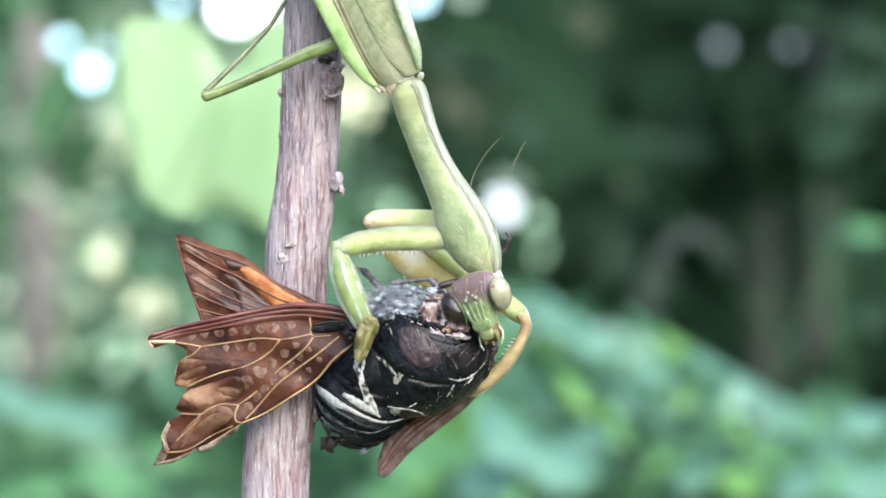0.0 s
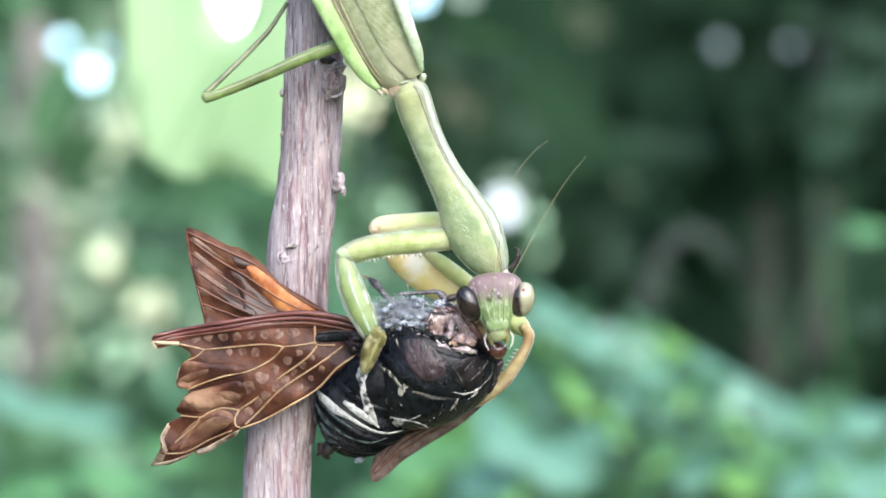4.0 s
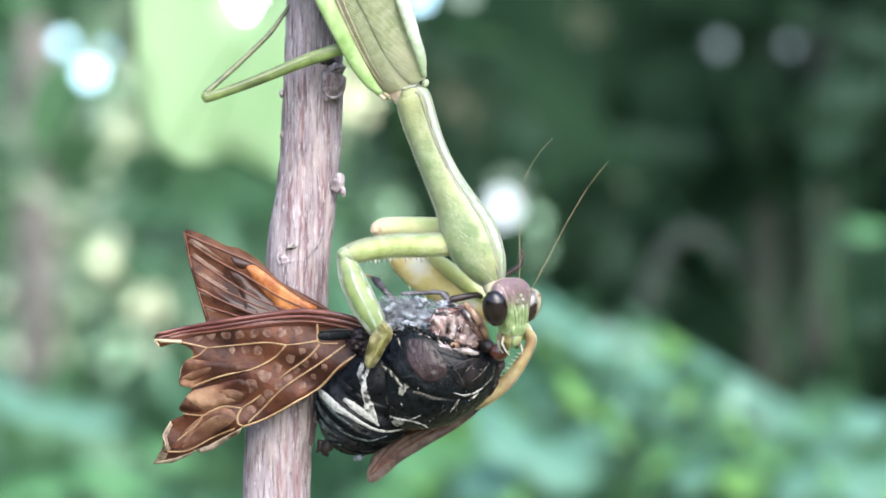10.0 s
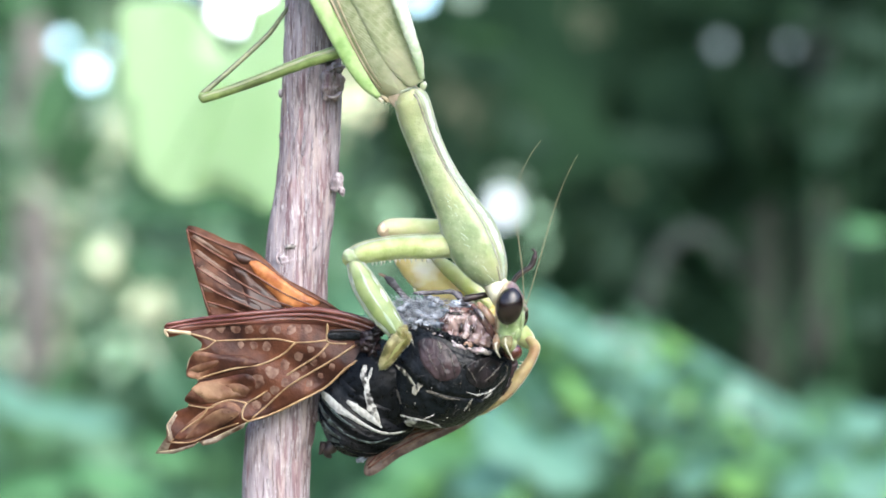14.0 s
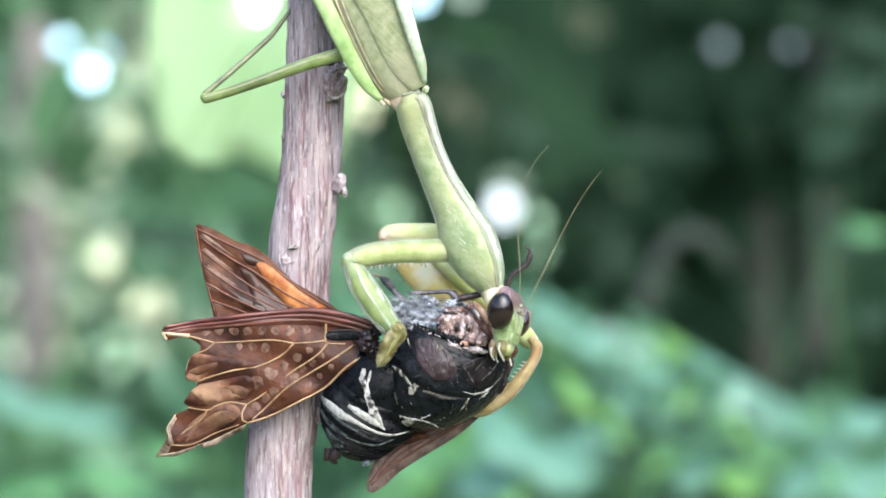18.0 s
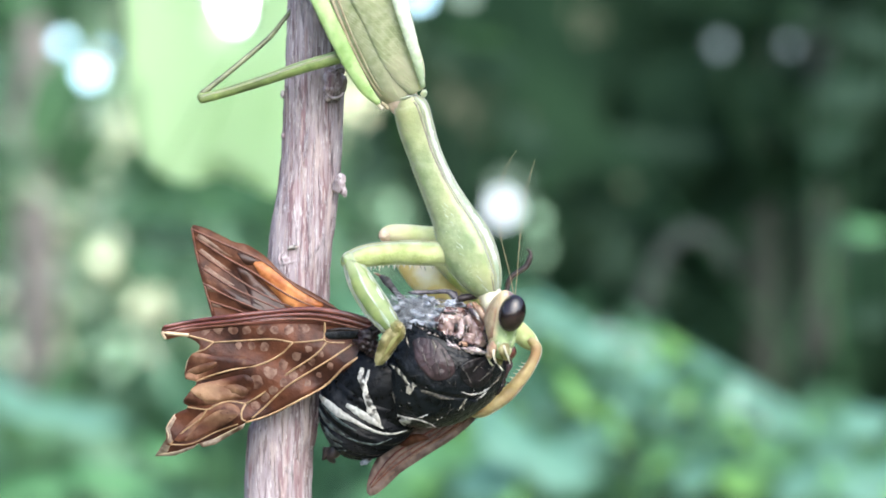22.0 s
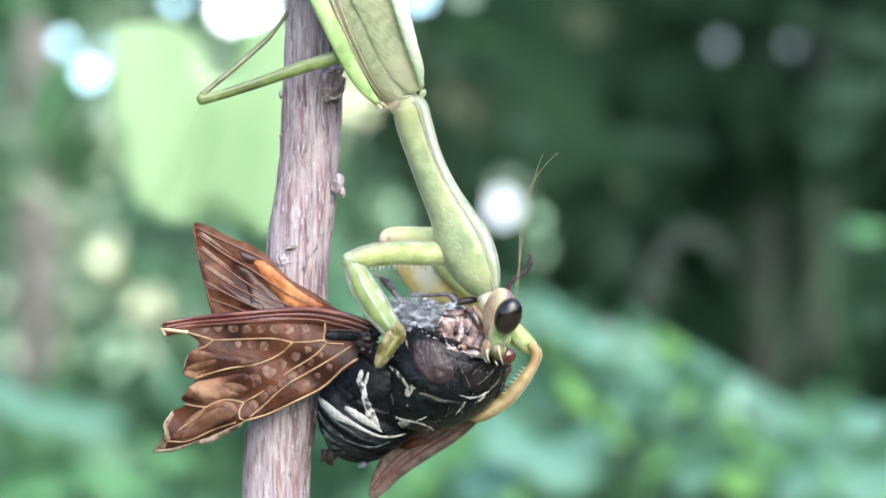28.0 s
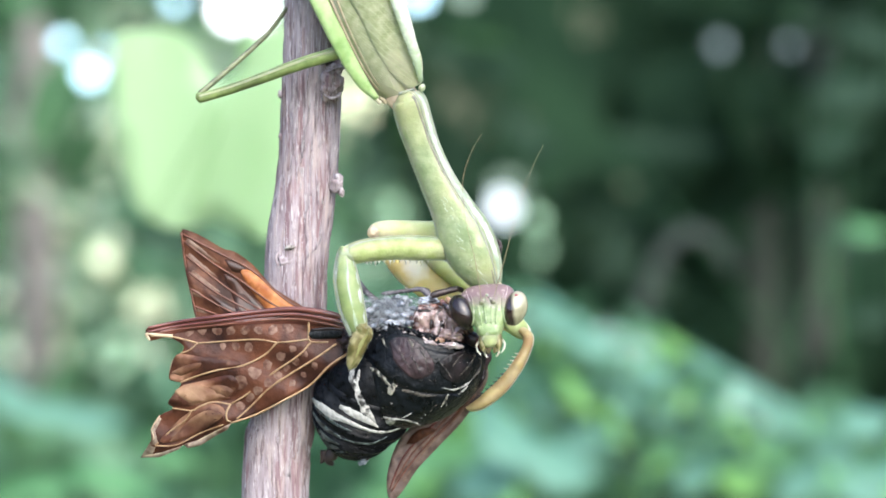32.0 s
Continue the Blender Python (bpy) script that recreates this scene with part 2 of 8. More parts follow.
LIMB = mat("limb_cuticle", srgb(148, 160, 104), srgb(172, 182, 130), 0.5, 600, bump=0.5, sss=0.95, coat=0.0, c=srgb(186, 194, 150), cscale=120, cmin=0.46, cmax=0.68, fine=1700, detail=8, spec=0.22)
LIMB_GLASSY = mat("clear_green_cuticle", srgb(144, 162, 116), srgb(174, 188, 148), 0.36, 600, bump=0.6, sss=0.95, coat=0.1, c=srgb(192, 198, 166), cscale=160, cmin=0.48, cmax=0.68, detail=8, spec=0.3)
FEMUR_CLEAR = mat("clear_femur_cuticle", srgb(118, 138, 84), srgb(148, 162, 108), 0.34, 420, bump=0.6, sss=0.85, coat=0.15, c=srgb(164, 176, 130), cscale=150, cmin=0.52, cmax=0.66, detail=8, spec=0.3)
YELLOW = mat("yellow_cuticle", srgb(220, 202, 134), srgb(238, 224, 168), 0.36, 300, bump=0.4, sss=0.9, coat=0.0, spec=0.25, c=srgb(246, 240, 218), cscale=150, cmin=0.48, cmax=0.58, detail=7)
TAWNY = mat("olive_yellow_cuticle", srgb(84, 80, 42), srgb(116, 106, 64), 0.4, 700, bump=0.9, sss=0.4, coat=0.15, c=srgb(164, 156, 114), cscale=380, cmin=0.5, cmax=0.62, detail=9, spec=0.3)
TIBIA_PALE = mat("pale_olive_ridge", srgb(124, 128, 74), srgb(152, 152, 100), 0.4, 900, bump=0.9, sss=0.6, coat=0.15, c=srgb(112, 104, 62), cscale=420, cmin=0.48, cmax=0.62, detail=8, spec=0.3)
TAN = mat("tan_cuticle", srgb(140, 124, 88), srgb(168, 152, 112), 0.44, 700, bump=0.7, sss=0.8, coat=0.0, c=srgb(146, 118, 88), cscale=240, cmin=0.5, cmax=0.66, detail=8, spec=0.25)
COXA_PALE = mat("cream_green_cuticle", srgb(190, 196, 134), srgb(210, 212, 160), 0.4, 500, bump=0.4, sss=0.95, coat=0.0, spec=0.22, c=srgb(216, 206, 172), cscale=140, cmin=0.46, cmax=0.66, detail=7)
TOOTH = mat("ivory_tooth", srgb(226, 222, 200), srgb(242, 240, 226), 0.3, 900, sss=0.3, coat=0.4)
SMEAR = mat("cream_smear", srgb(140, 138, 133), srgb(200, 197, 190), 0.8, 2200, bump=0.4, c=srgb(50, 48, 46), cscale=900, cmin=0.53, cmax=0.63)
DUSTY = mat("brushed_dust", srgb(46, 45, 43), srgb(110, 103, 92), 0.6, 2600, (1, 1, 1), bump=0.4, c=srgb(24, 24, 26), cscale=1500, cmin=0.5, cmax=0.62)
NAPE = mat("tan_nape_cuticle", srgb(166, 146, 116), srgb(194, 174, 142), 0.4, 900, bump=0.6, sss=0.6, coat=0.2, c=srgb(150, 118, 92), cscale=380, cmin=0.52, cmax=0.66, detail=8, spec=0.3)
PINK_GREEN = mat("rosy_cuticle", srgb(190, 170, 140), srgb(212, 194, 164), 0.35, 900, bump=0.4, sss=0.5, coat=0.4)
CREAM = mat("cream_cuticle", srgb(204, 198, 164), srgb(224, 218, 190), 0.3, 500, sss=0.5, coat=0.4)
PALE_MARGIN = mat("whitish_margin", srgb(184, 198, 172), srgb(214, 224, 204), 0.26, 1000, bump=0.6, sss=0.6, coat=0.3, c=srgb(164, 182, 148), cscale=240, cmin=0.48, cmax=0.62)
TEGMEN = mat("wing_cover", srgb(146, 156, 114), srgb(176, 182, 144), 0.45, 900, bump=0.5, sss=0.5, coat=0.08, c=srgb(188, 188, 156), cscale=120, cmin=0.46, cmax=0.66, detail=8, spec=0.3)
TEGMEN_VEIN = mat("wing_cover_vein", srgb(166, 174, 134), srgb(190, 196, 158), 0.5, 900, sss=0.3, spec=0.25)
TEGMEN_BROWN = mat("brown_vein", srgb(142, 130, 104), srgb(166, 156, 128), 0.5, 900)
KEEL = mat("keel_line", srgb(104, 100, 86), srgb(134, 132, 110), 0.35, 1200)
LEG_OLIVE = mat("olive_leg", srgb(108, 128, 72), srgb(142, 160, 98), 0.42, 700, bump=0.25, sss=0.2, coat=0.15, c=srgb(92, 104, 62), cscale=200, cmin=0.5, cmax=0.7)
LEG_DUSKY = mat("dusky_leg", srgb(88, 94, 70), srgb(124, 130, 98), 0.5, 700)
EYE_DARK = mat("dark_eye", srgb(17, 11, 12), srgb(30, 20, 20), 0.24, 300, coat=0.35, c=srgb(42, 30, 27), cscale=220, cmin=0.5, cmax=0.75, rspread=0.05)
CICADA_BLACK = mat("black_shell", srgb(7, 9, 12), srgb(20, 24, 29), 0.32, 900, bump=0.8, coat=0.08, c=srgb(42, 44, 48), cscale=520, cmin=0.62, cmax=0.76, rspread=0.2, spec=0.2, detail=8, fine=1400)
CICADA_BROWN = mat("rusty_shell", srgb(36, 27, 29), srgb(62, 47, 49), 0.34, 620, (1, 1, 0.35), bump=1.0, coat=0.15, c=srgb(20, 17, 19), cscale=420, cmin=0.5, cmax=0.66, spec=0.25, detail=8)
CICADA_DUSK = mat("dusky_shell", srgb(18, 16, 18), srgb(42, 35, 37), 0.36, 700, (1, 1, 0.4), bump=0.9, coat=0.1, c=srgb(10, 10, 12), cscale=480, cmin=0.5, cmax=0.64, spec=0.25, detail=7)
GOLD_DOWN = mat("ivory_down", srgb(96, 92, 80), srgb(186, 182, 166), 0.6, 2400, (1, 1, 0.4), bump=0.5, c=srgb(30, 28, 26), cscale=1300, cmin=0.46, cmax=0.58)
GREY_BLOOM = mat("grey_bloom", srgb(44, 52, 52), srgb(104, 116, 114), 0.6, 1600, bump=0.4, c=srgb(16, 18, 19), cscale=900, cmin=0.5, cmax=0.62)
LEG_GREY = mat("fuzzy_grey_leg", srgb(60, 56, 61), srgb(116, 112, 119), 0.6, 1500, bump=0.6, c=srgb(38, 34, 36), cscale=700, cmin=0.5, cmax=0.64)
CICADA_LEG = mat("dark_leg", srgb(30, 23, 23), srgb(60, 48, 46), 0.4, 1200, bump=0.4)
ABDOMEN_BLACK = mat("abdomen_shell", srgb(7, 8, 9), srgb(18, 20, 23), 0.3, 1100, bump=0.6, coat=0.0, c=srgb(30, 32, 34), cscale=380, cmin=0.6, cmax=0.72, spec=0.12)
POWDER_WHITE = mat("chalk_powder", srgb(156, 154, 148), srgb(200, 198, 192), 0.9, 1600, bump=0.25, c=srgb(96, 94, 90), cscale=800, cmin=0.58, cmax=0.72)
POWDER = mat("white_powder", srgb(120, 112, 108), srgb(186, 180, 172), 0.9, 1800, bump=0.8, c=srgb(52, 48, 48), cscale=900, cmin=0.5, cmax=0.6)
HAIR = mat("blue_grey_down", srgb(172, 178, 188), srgb(216, 222, 230), 0.5, 1500, c=srgb(120, 122, 130), cscale=700, cmin=0.5, cmax=0.66)
HAIR_GREY = mat("grey_down", srgb(70, 70, 76), srgb(130, 132, 140), 0.5, 1500)
HAIR_ROOT = mat("down_roots", srgb(96, 100, 110), srgb(172, 178, 188), 0.6, 1300, bump=0.9, c=srgb(40, 40, 46), cscale=460, cmin=0.52, cmax=0.62, detail=8)
MEMBRANE = mat("torn_membrane", srgb(112, 118, 130), srgb(168, 176, 188), 0.25, 1500, bump=0.8, coat=0.6, through_light=0.35, c=srgb(70, 70, 78), cscale=700, cmin=0.5, cmax=0.62)
FLESH = mat("torn_flesh", srgb(132, 108, 102), srgb(178, 154, 148), 0.2, 380, bump=0.6, sss=0.3, coat=0.8, c=srgb(84, 60, 56), cscale=330, cmin=0.48, cmax=0.64, detail=6)
FLESH_DARK = mat("raw_flesh", srgb(86, 58, 54), srgb(134, 98, 90), 0.2, 420, bump=0.5, sss=0.4, coat=0.9, c=srgb(44, 28, 26), cscale=360, cmin=0.48, cmax=0.6, detail=6)
FLESH_TAN = mat("tan_shell_strip", srgb(130, 98, 78), srgb(172, 138, 112), 0.3, 700, bump=0.4, sss=0.3, coat=0.5, c=srgb(80, 56, 46), cscale=500, cmin=0.54, cmax=0.66)
FLESH_PALE = mat("pale_flesh", srgb(170, 152, 148), srgb(206, 192, 188), 0.25, 700, bump=0.4, sss=0.3, coat=0.6, c=srgb(130, 108, 104), cscale=500, cmin=0.52, cmax=0.66)
CICADA_EYE = mat("red_brown_eye", srgb(70, 34, 28), srgb(96, 52, 42), 0.18, 500, coat=0.8)
WING = mat("brown_wing", srgb(66, 39, 31), srgb(126, 78, 56), 0.4, 240, (1, 1, 1), bump=0.6, coat=0.1, through_light=0.4, c=srgb(52, 31, 28), cscale=130, cmin=0.5, cmax=0.68, fine=1500, detail=9, spec=0.25)
WING_TORN = mat("mottled_wing", srgb(60, 36, 30), srgb(116, 71, 52), 0.4, 260, bump=0.6, coat=0.1, through_light=0.4, c=srgb(196, 152, 120), cscale=250, cmin=0.48, cmax=0.76, fine=1500, detail=8, spec=0.25)
WING_WORN = mat("bleached_wing", srgb(112, 74, 54), srgb(178, 142, 110), 0.45, 230, bump=0.5, through_light=0.4, c=srgb(84, 52, 40), cscale=190, cmin=0.44, cmax=0.6, fine=1500, detail=7, spec=0.25)
WING_HIND = mat("rust_wing", srgb(84, 52, 40), srgb(132, 88, 66), 0.36, 420, (1, 1, 1), bump=0.5, through_light=0.4, c=srgb(60, 35, 27), cscale=200, cmin=0.5, cmax=0.66, fine=1500, detail=8, spec=0.2)
WING_ORANGE = mat("orange_wing", srgb(172, 90, 46), srgb(236, 168, 104), 0.36, 420, (1, 1, 1), bump=0.4, through_light=0.45, c=srgb(124, 62, 36), cscale=200, cmin=0.52, cmax=0.7)
WING_FRAY = mat("bleached_wing_edge", srgb(116, 96, 80), srgb(172, 156, 138), 0.4, 900, bump=0.4, through_light=0.35, c=srgb(96, 70, 56), cscale=400, cmin=0.48, cmax=0.62)
WING_EDGE = mat("maroon_wing_rib", srgb(82, 40, 34), srgb(116, 66, 56), 0.34, 900, (0.2, 1, 1), bump=0.4, coat=0.3)
WING_CLEAR = mat("clear_wing_streak", srgb(112, 84, 68), srgb(148, 120, 102), 0.4, 900, bump=0.3, through_light=0.35)
WING_SPOT = mat("pale_wing_spot", srgb(112, 80, 67), srgb(150, 120, 104), 0.5, 1400, through_light=0.35, spec=0.2, c=srgb(92, 60, 49), cscale=800, cmin=0.5, cmax=0.66)
WING_DARK = mat("dark_wing_patch", srgb(46, 28, 22), srgb(74, 44, 32), 0.4, 500, through_light=0.2)
VEIN = mat("ochre_vein", srgb(140, 108, 76), srgb(176, 146, 108), 0.4, 900)
VEIN_DARK = mat("brown_wing_vein", srgb(86, 50, 38), srgb(112, 70, 52), 0.4, 900)
VEIN_PALE = mat("bleached_vein", srgb(176, 154, 122), srgb(202, 184, 154), 0.45, 900)
FAR_WING = mat("folded_wing", srgb(98, 80, 74), srgb(136, 116, 106), 0.34, 900, (1, 1, 1), bump=0.6, through_light=0.3, c=srgb(74, 54, 50), cscale=300, cmin=0.5, cmax=0.72, detail=8)


# ---- the ground and the woods around the clearing ----
GROUND = mat("forest_floor", srgb(92, 90, 66), srgb(128, 132, 90), 0.95, 6, bump=0.4, c=srgb(46, 70, 34), cscale=0.8, cmin=0.45, cmax=0.6)
# WOODS, LEAF_DARK, LEAF_EDGE and LEAF_DULL carry the woodland shade in their colour.
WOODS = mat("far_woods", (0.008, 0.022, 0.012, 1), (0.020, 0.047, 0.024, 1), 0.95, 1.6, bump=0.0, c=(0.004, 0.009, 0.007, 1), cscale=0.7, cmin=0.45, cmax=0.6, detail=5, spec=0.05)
LEAF_DARK = mat("shade_toned_leaf", (0.008, 0.021, 0.011, 1), (0.016, 0.038, 0.019, 1), 0.8, 40, through_light=0.25, spec=0.05)
LEAF_MID = mat("woodland_leaf", (0.045, 0.12, 0.055, 1), (0.08, 0.18, 0.08, 1), 0.7, 40, through_light=0.3, spec=0.2)
# LEAF_DEEP and LEAF_HAZY hold the bright haze in their colour.
LEAF_DEEP = mat("haze_toned_deep_leaf", (0.11, 0.21, 0.12, 1), (0.19, 0.31, 0.19, 1), 0.7, 40, through_light=0.3, spec=0.15)
LEAF_HAZY = mat("haze_paled_leaf", (0.12, 0.26, 0.15, 1), (0.22, 0.38, 0.24, 1), 0.7, 40, through_light=0.3, spec=0.2)
LEAF_BANK = mat("bank_leaf", (0.06, 0.16, 0.085, 1), (0.10, 0.23, 0.125, 1), 0.6, 40, through_light=0.3, spec=0.25)
LEAF_EDGE = mat("half_shade_toned_leaf", (0.02, 0.055, 0.02, 1), (0.04, 0.09, 0.033, 1), 0.7, 40, through_light=0.3, spec=0.1)
LEAF_DULL = mat("shade_dulled_leaf", (0.016, 0.038, 0.021, 1), (0.026, 0.058, 0.032, 1), 0.7, 40, through_light=0.25, spec=0.2)
# Sky sheen: partly in LEAF_TEAL's blue, wholly in LEAF_RIDGE's pale tone.
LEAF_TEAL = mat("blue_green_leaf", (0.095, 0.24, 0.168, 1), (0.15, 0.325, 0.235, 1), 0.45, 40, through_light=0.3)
LEAF_RIDGE = mat("highlight_blue_green_leaf", (0.22, 0.42, 0.32, 1), (0.34, 0.55, 0.44, 1), 0.4, 40, through_light=0.3)
LEAF_FRESH = mat("fresh_green_leaf", (0.15, 0.38, 0.09, 1), (0.22, 0.46, 0.13, 1), 0.42, 40, through_light=0.35)
LEAF_MOSS = mat("mid_green_leaf", (0.07, 0.22, 0.08, 1), (0.12, 0.30, 0.12, 1), 0.45, 40, through_light=0.3)
# Sunlight is put into this very pale leaf colour.
LEAF_SUNLIT = mat("sun_paled_leaf", (0.46, 0.64, 0.40, 1), (0.64, 0.76, 0.54, 1), 0.5, 40, through_light=0.3, spec=0.3)
# Much of this paleness is backlight put into the leaf's colour.
LEAF_PALE = mat("backlight_toned_leaf", (0.44, 0.66, 0.34, 1), (0.52, 0.72, 0.42, 1), 0.5, 30, through_light=0.5, bump=0.1)
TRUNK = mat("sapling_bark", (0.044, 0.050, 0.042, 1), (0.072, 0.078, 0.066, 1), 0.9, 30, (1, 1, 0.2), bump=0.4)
# A darker copy of the sapling bark, with shade put into it.
TRUNK_DIM = mat("shade_toned_bark", (0.024, 0.033, 0.024, 1), (0.040, 0.050, 0.038, 1), 0.9, 30, (1, 1, 0.2), bump=0.4)
TRUNK_ROSY = mat("rosy_bark", (0.17, 0.16, 0.145, 1), (0.30, 0.28, 0.26, 1), 0.9, 30, (1, 1, 0.2), bump=0.4)
STEM_GREY = mat("grey_dead_stem", (0.022, 0.034, 0.027, 1), (0.038, 0.05, 0.042, 1), 0.8, 60, bump=0.3)
# Glow for flat discs that stand in for sky and light between far trees.
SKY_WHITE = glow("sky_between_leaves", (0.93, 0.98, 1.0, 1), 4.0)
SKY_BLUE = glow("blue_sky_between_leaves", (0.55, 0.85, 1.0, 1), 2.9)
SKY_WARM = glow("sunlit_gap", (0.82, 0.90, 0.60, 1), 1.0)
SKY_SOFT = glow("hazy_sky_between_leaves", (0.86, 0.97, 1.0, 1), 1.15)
# Added glow in place of the pale leaf that shows beside the twig.
CREAM_LEAF_GLOW = glow("creamy_leaf_glow", (0.92, 0.95, 0.62, 1), 1.2)
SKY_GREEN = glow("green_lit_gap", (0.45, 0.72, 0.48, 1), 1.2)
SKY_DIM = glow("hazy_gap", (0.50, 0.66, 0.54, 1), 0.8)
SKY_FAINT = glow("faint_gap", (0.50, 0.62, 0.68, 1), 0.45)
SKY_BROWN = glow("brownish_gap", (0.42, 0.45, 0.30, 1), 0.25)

bm = bmesh.new()
bmesh.ops.create_grid(bm, x_segments=40, y_segments=40, size=60)
for w in bm.verts:
    w.co.z = 0.05 * noise.noise(w.co * 0.6)
tagged(part("ground", bm, GROUND, None), "dim woodland floor of leaf litter and low green", "ground", kind="structure")

# woods all round: a ring with an uneven crown, unseen and kept low behind the eye to let in sky light
bm = bmesh.new()
loops = []
for k in range(9):
    loop = []
    for j in range(96):
        a = 2 * math.pi * j / 96
        r = 8.6 + 0.8 * noise.noise((math.cos(a) * 3, math.sin(a) * 3, k * 0.4))
        top = 3.4 + 2.0 * math.cos(a) + 1.2 * noise.noise((math.cos(a) * 4, math.sin(a) * 4, 7.0))
        loop.append(bm.verts.new((r * math.sin(a), r * math.cos(a), -0.2 + (top + 0.2) * k / 8)))
    loops.append(loop)
for a, b in zip(loops, loops[1:]):
    for j in range(96):
        bm.faces.new((a[j], a[(j + 1) % 96], b[(j + 1) % 96], b[j]))
tagged(part("backdrop", bm, WOODS, None), "wall of far woods round the clearing, shade put into its dark green", "woods", kind="structure")

# glowing discs for sky gaps in the far woods: place, half width, kind of light
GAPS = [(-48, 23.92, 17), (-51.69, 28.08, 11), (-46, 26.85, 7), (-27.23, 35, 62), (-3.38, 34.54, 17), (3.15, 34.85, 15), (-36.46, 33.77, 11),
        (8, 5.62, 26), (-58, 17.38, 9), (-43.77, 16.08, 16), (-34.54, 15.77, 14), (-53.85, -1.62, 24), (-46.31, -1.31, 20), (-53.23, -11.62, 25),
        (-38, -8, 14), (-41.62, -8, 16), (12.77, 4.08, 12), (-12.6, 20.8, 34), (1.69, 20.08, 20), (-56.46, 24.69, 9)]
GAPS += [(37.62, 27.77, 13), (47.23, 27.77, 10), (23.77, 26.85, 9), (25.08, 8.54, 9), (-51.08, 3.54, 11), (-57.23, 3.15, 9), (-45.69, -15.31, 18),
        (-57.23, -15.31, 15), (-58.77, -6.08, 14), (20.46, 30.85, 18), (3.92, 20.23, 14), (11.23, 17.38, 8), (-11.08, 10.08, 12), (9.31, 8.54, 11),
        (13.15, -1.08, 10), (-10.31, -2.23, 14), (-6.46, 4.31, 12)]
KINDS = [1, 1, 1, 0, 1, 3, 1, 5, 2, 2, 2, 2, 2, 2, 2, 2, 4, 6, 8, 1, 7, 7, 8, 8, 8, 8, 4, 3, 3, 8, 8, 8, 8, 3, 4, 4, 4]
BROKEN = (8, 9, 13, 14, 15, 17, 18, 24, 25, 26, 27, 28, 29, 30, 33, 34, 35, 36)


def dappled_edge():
    """Many faint glowing discs scattered to brighten the edge of the woods."""
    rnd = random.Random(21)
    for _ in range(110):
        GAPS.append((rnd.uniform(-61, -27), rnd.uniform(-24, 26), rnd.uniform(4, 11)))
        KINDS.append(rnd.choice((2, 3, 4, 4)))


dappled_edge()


def sky_gaps():
    """Each gap is one glowing disc before the woods, or a broken cluster of small ones."""
    bm = bmesh.new()
    rnd = random.Random(4)
    s = 7600 / D + 1

    def glow_disc(u, v, r, kind, n):
        c, ring = at(u, v, 7600), []
        for j in range(n):
            a = 2 * math.pi * j / n
            q = r / 13 * s * 0.001 * rnd.uniform(0.85, 1.12)
            ring.append(bm.verts.new(c + Vector((math.cos(a) * q, 0, math.sin(a) * q))))
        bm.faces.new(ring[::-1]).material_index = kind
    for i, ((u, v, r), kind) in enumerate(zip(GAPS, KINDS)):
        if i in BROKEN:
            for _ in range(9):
                glow_disc(u + rnd.gauss(0, r * 0.11), v + rnd.gauss(0, r * 0.11), r * rnd.uniform(0.3, 0.55), kind, 7)
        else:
            glow_disc(u, v, r, kind, 14)
    ob = part("backdrop", bm, [SKY_WHITE, SKY_BLUE, SKY_WARM, SKY_DIM, SKY_GREEN, SKY_SOFT, CREAM_LEAF_GLOW, SKY_FAINT, SKY_BROWN], None, smooth=False)
    tagged(ob, "glowing discs standing in for sky and light between the far trees", "sky", kind="structure")


sky_gaps()


def leaf_faces(verts, faces, c, along, across, length, width, cup=0.15):
    """A pointed leaf blade in eight faces, folded a little along its rib."""
    up = along.cross(across).normalized()
    k = len(verts)
    prof = ((0, 0.06), (0.25, 0.8), (0.5, 1.0), (0.75, 0.7), (1.0, 0.03))
    for f, w in prof:
        p = c + along * (f - 0.5) * length - up * cup * length * (f - 0.5) ** 2 * 2
        q = across * w * width / 2
        verts += [p - q + up * w * width * 0.12, p, p + q + up * w * width * 0.12]
    for i in range(4):
        o = k + 3 * i
        faces += [(o, o + 1, o + 4, o + 3), (o + 1, o + 2, o + 5, o + 4)]


def leaf_mesh(name, verts, faces, material, parent, origin, label="", kind=""):
    me = bpy.data.meshes.new(name)
    me.from_pydata([tuple(v - origin) for v in verts], [], faces)
    me.materials.append(material)
    me.shade_smooth()
    ob = new(name, me)
    if parent:
        ob.parent = parent
        ob.location = origin - ORIGIN[parent]
    else:
        ob.location = origin
    ORIGIN[ob] = origin
    return tagged(ob, label, kind=kind)


MAIN_GAPS = GAPS[:37]


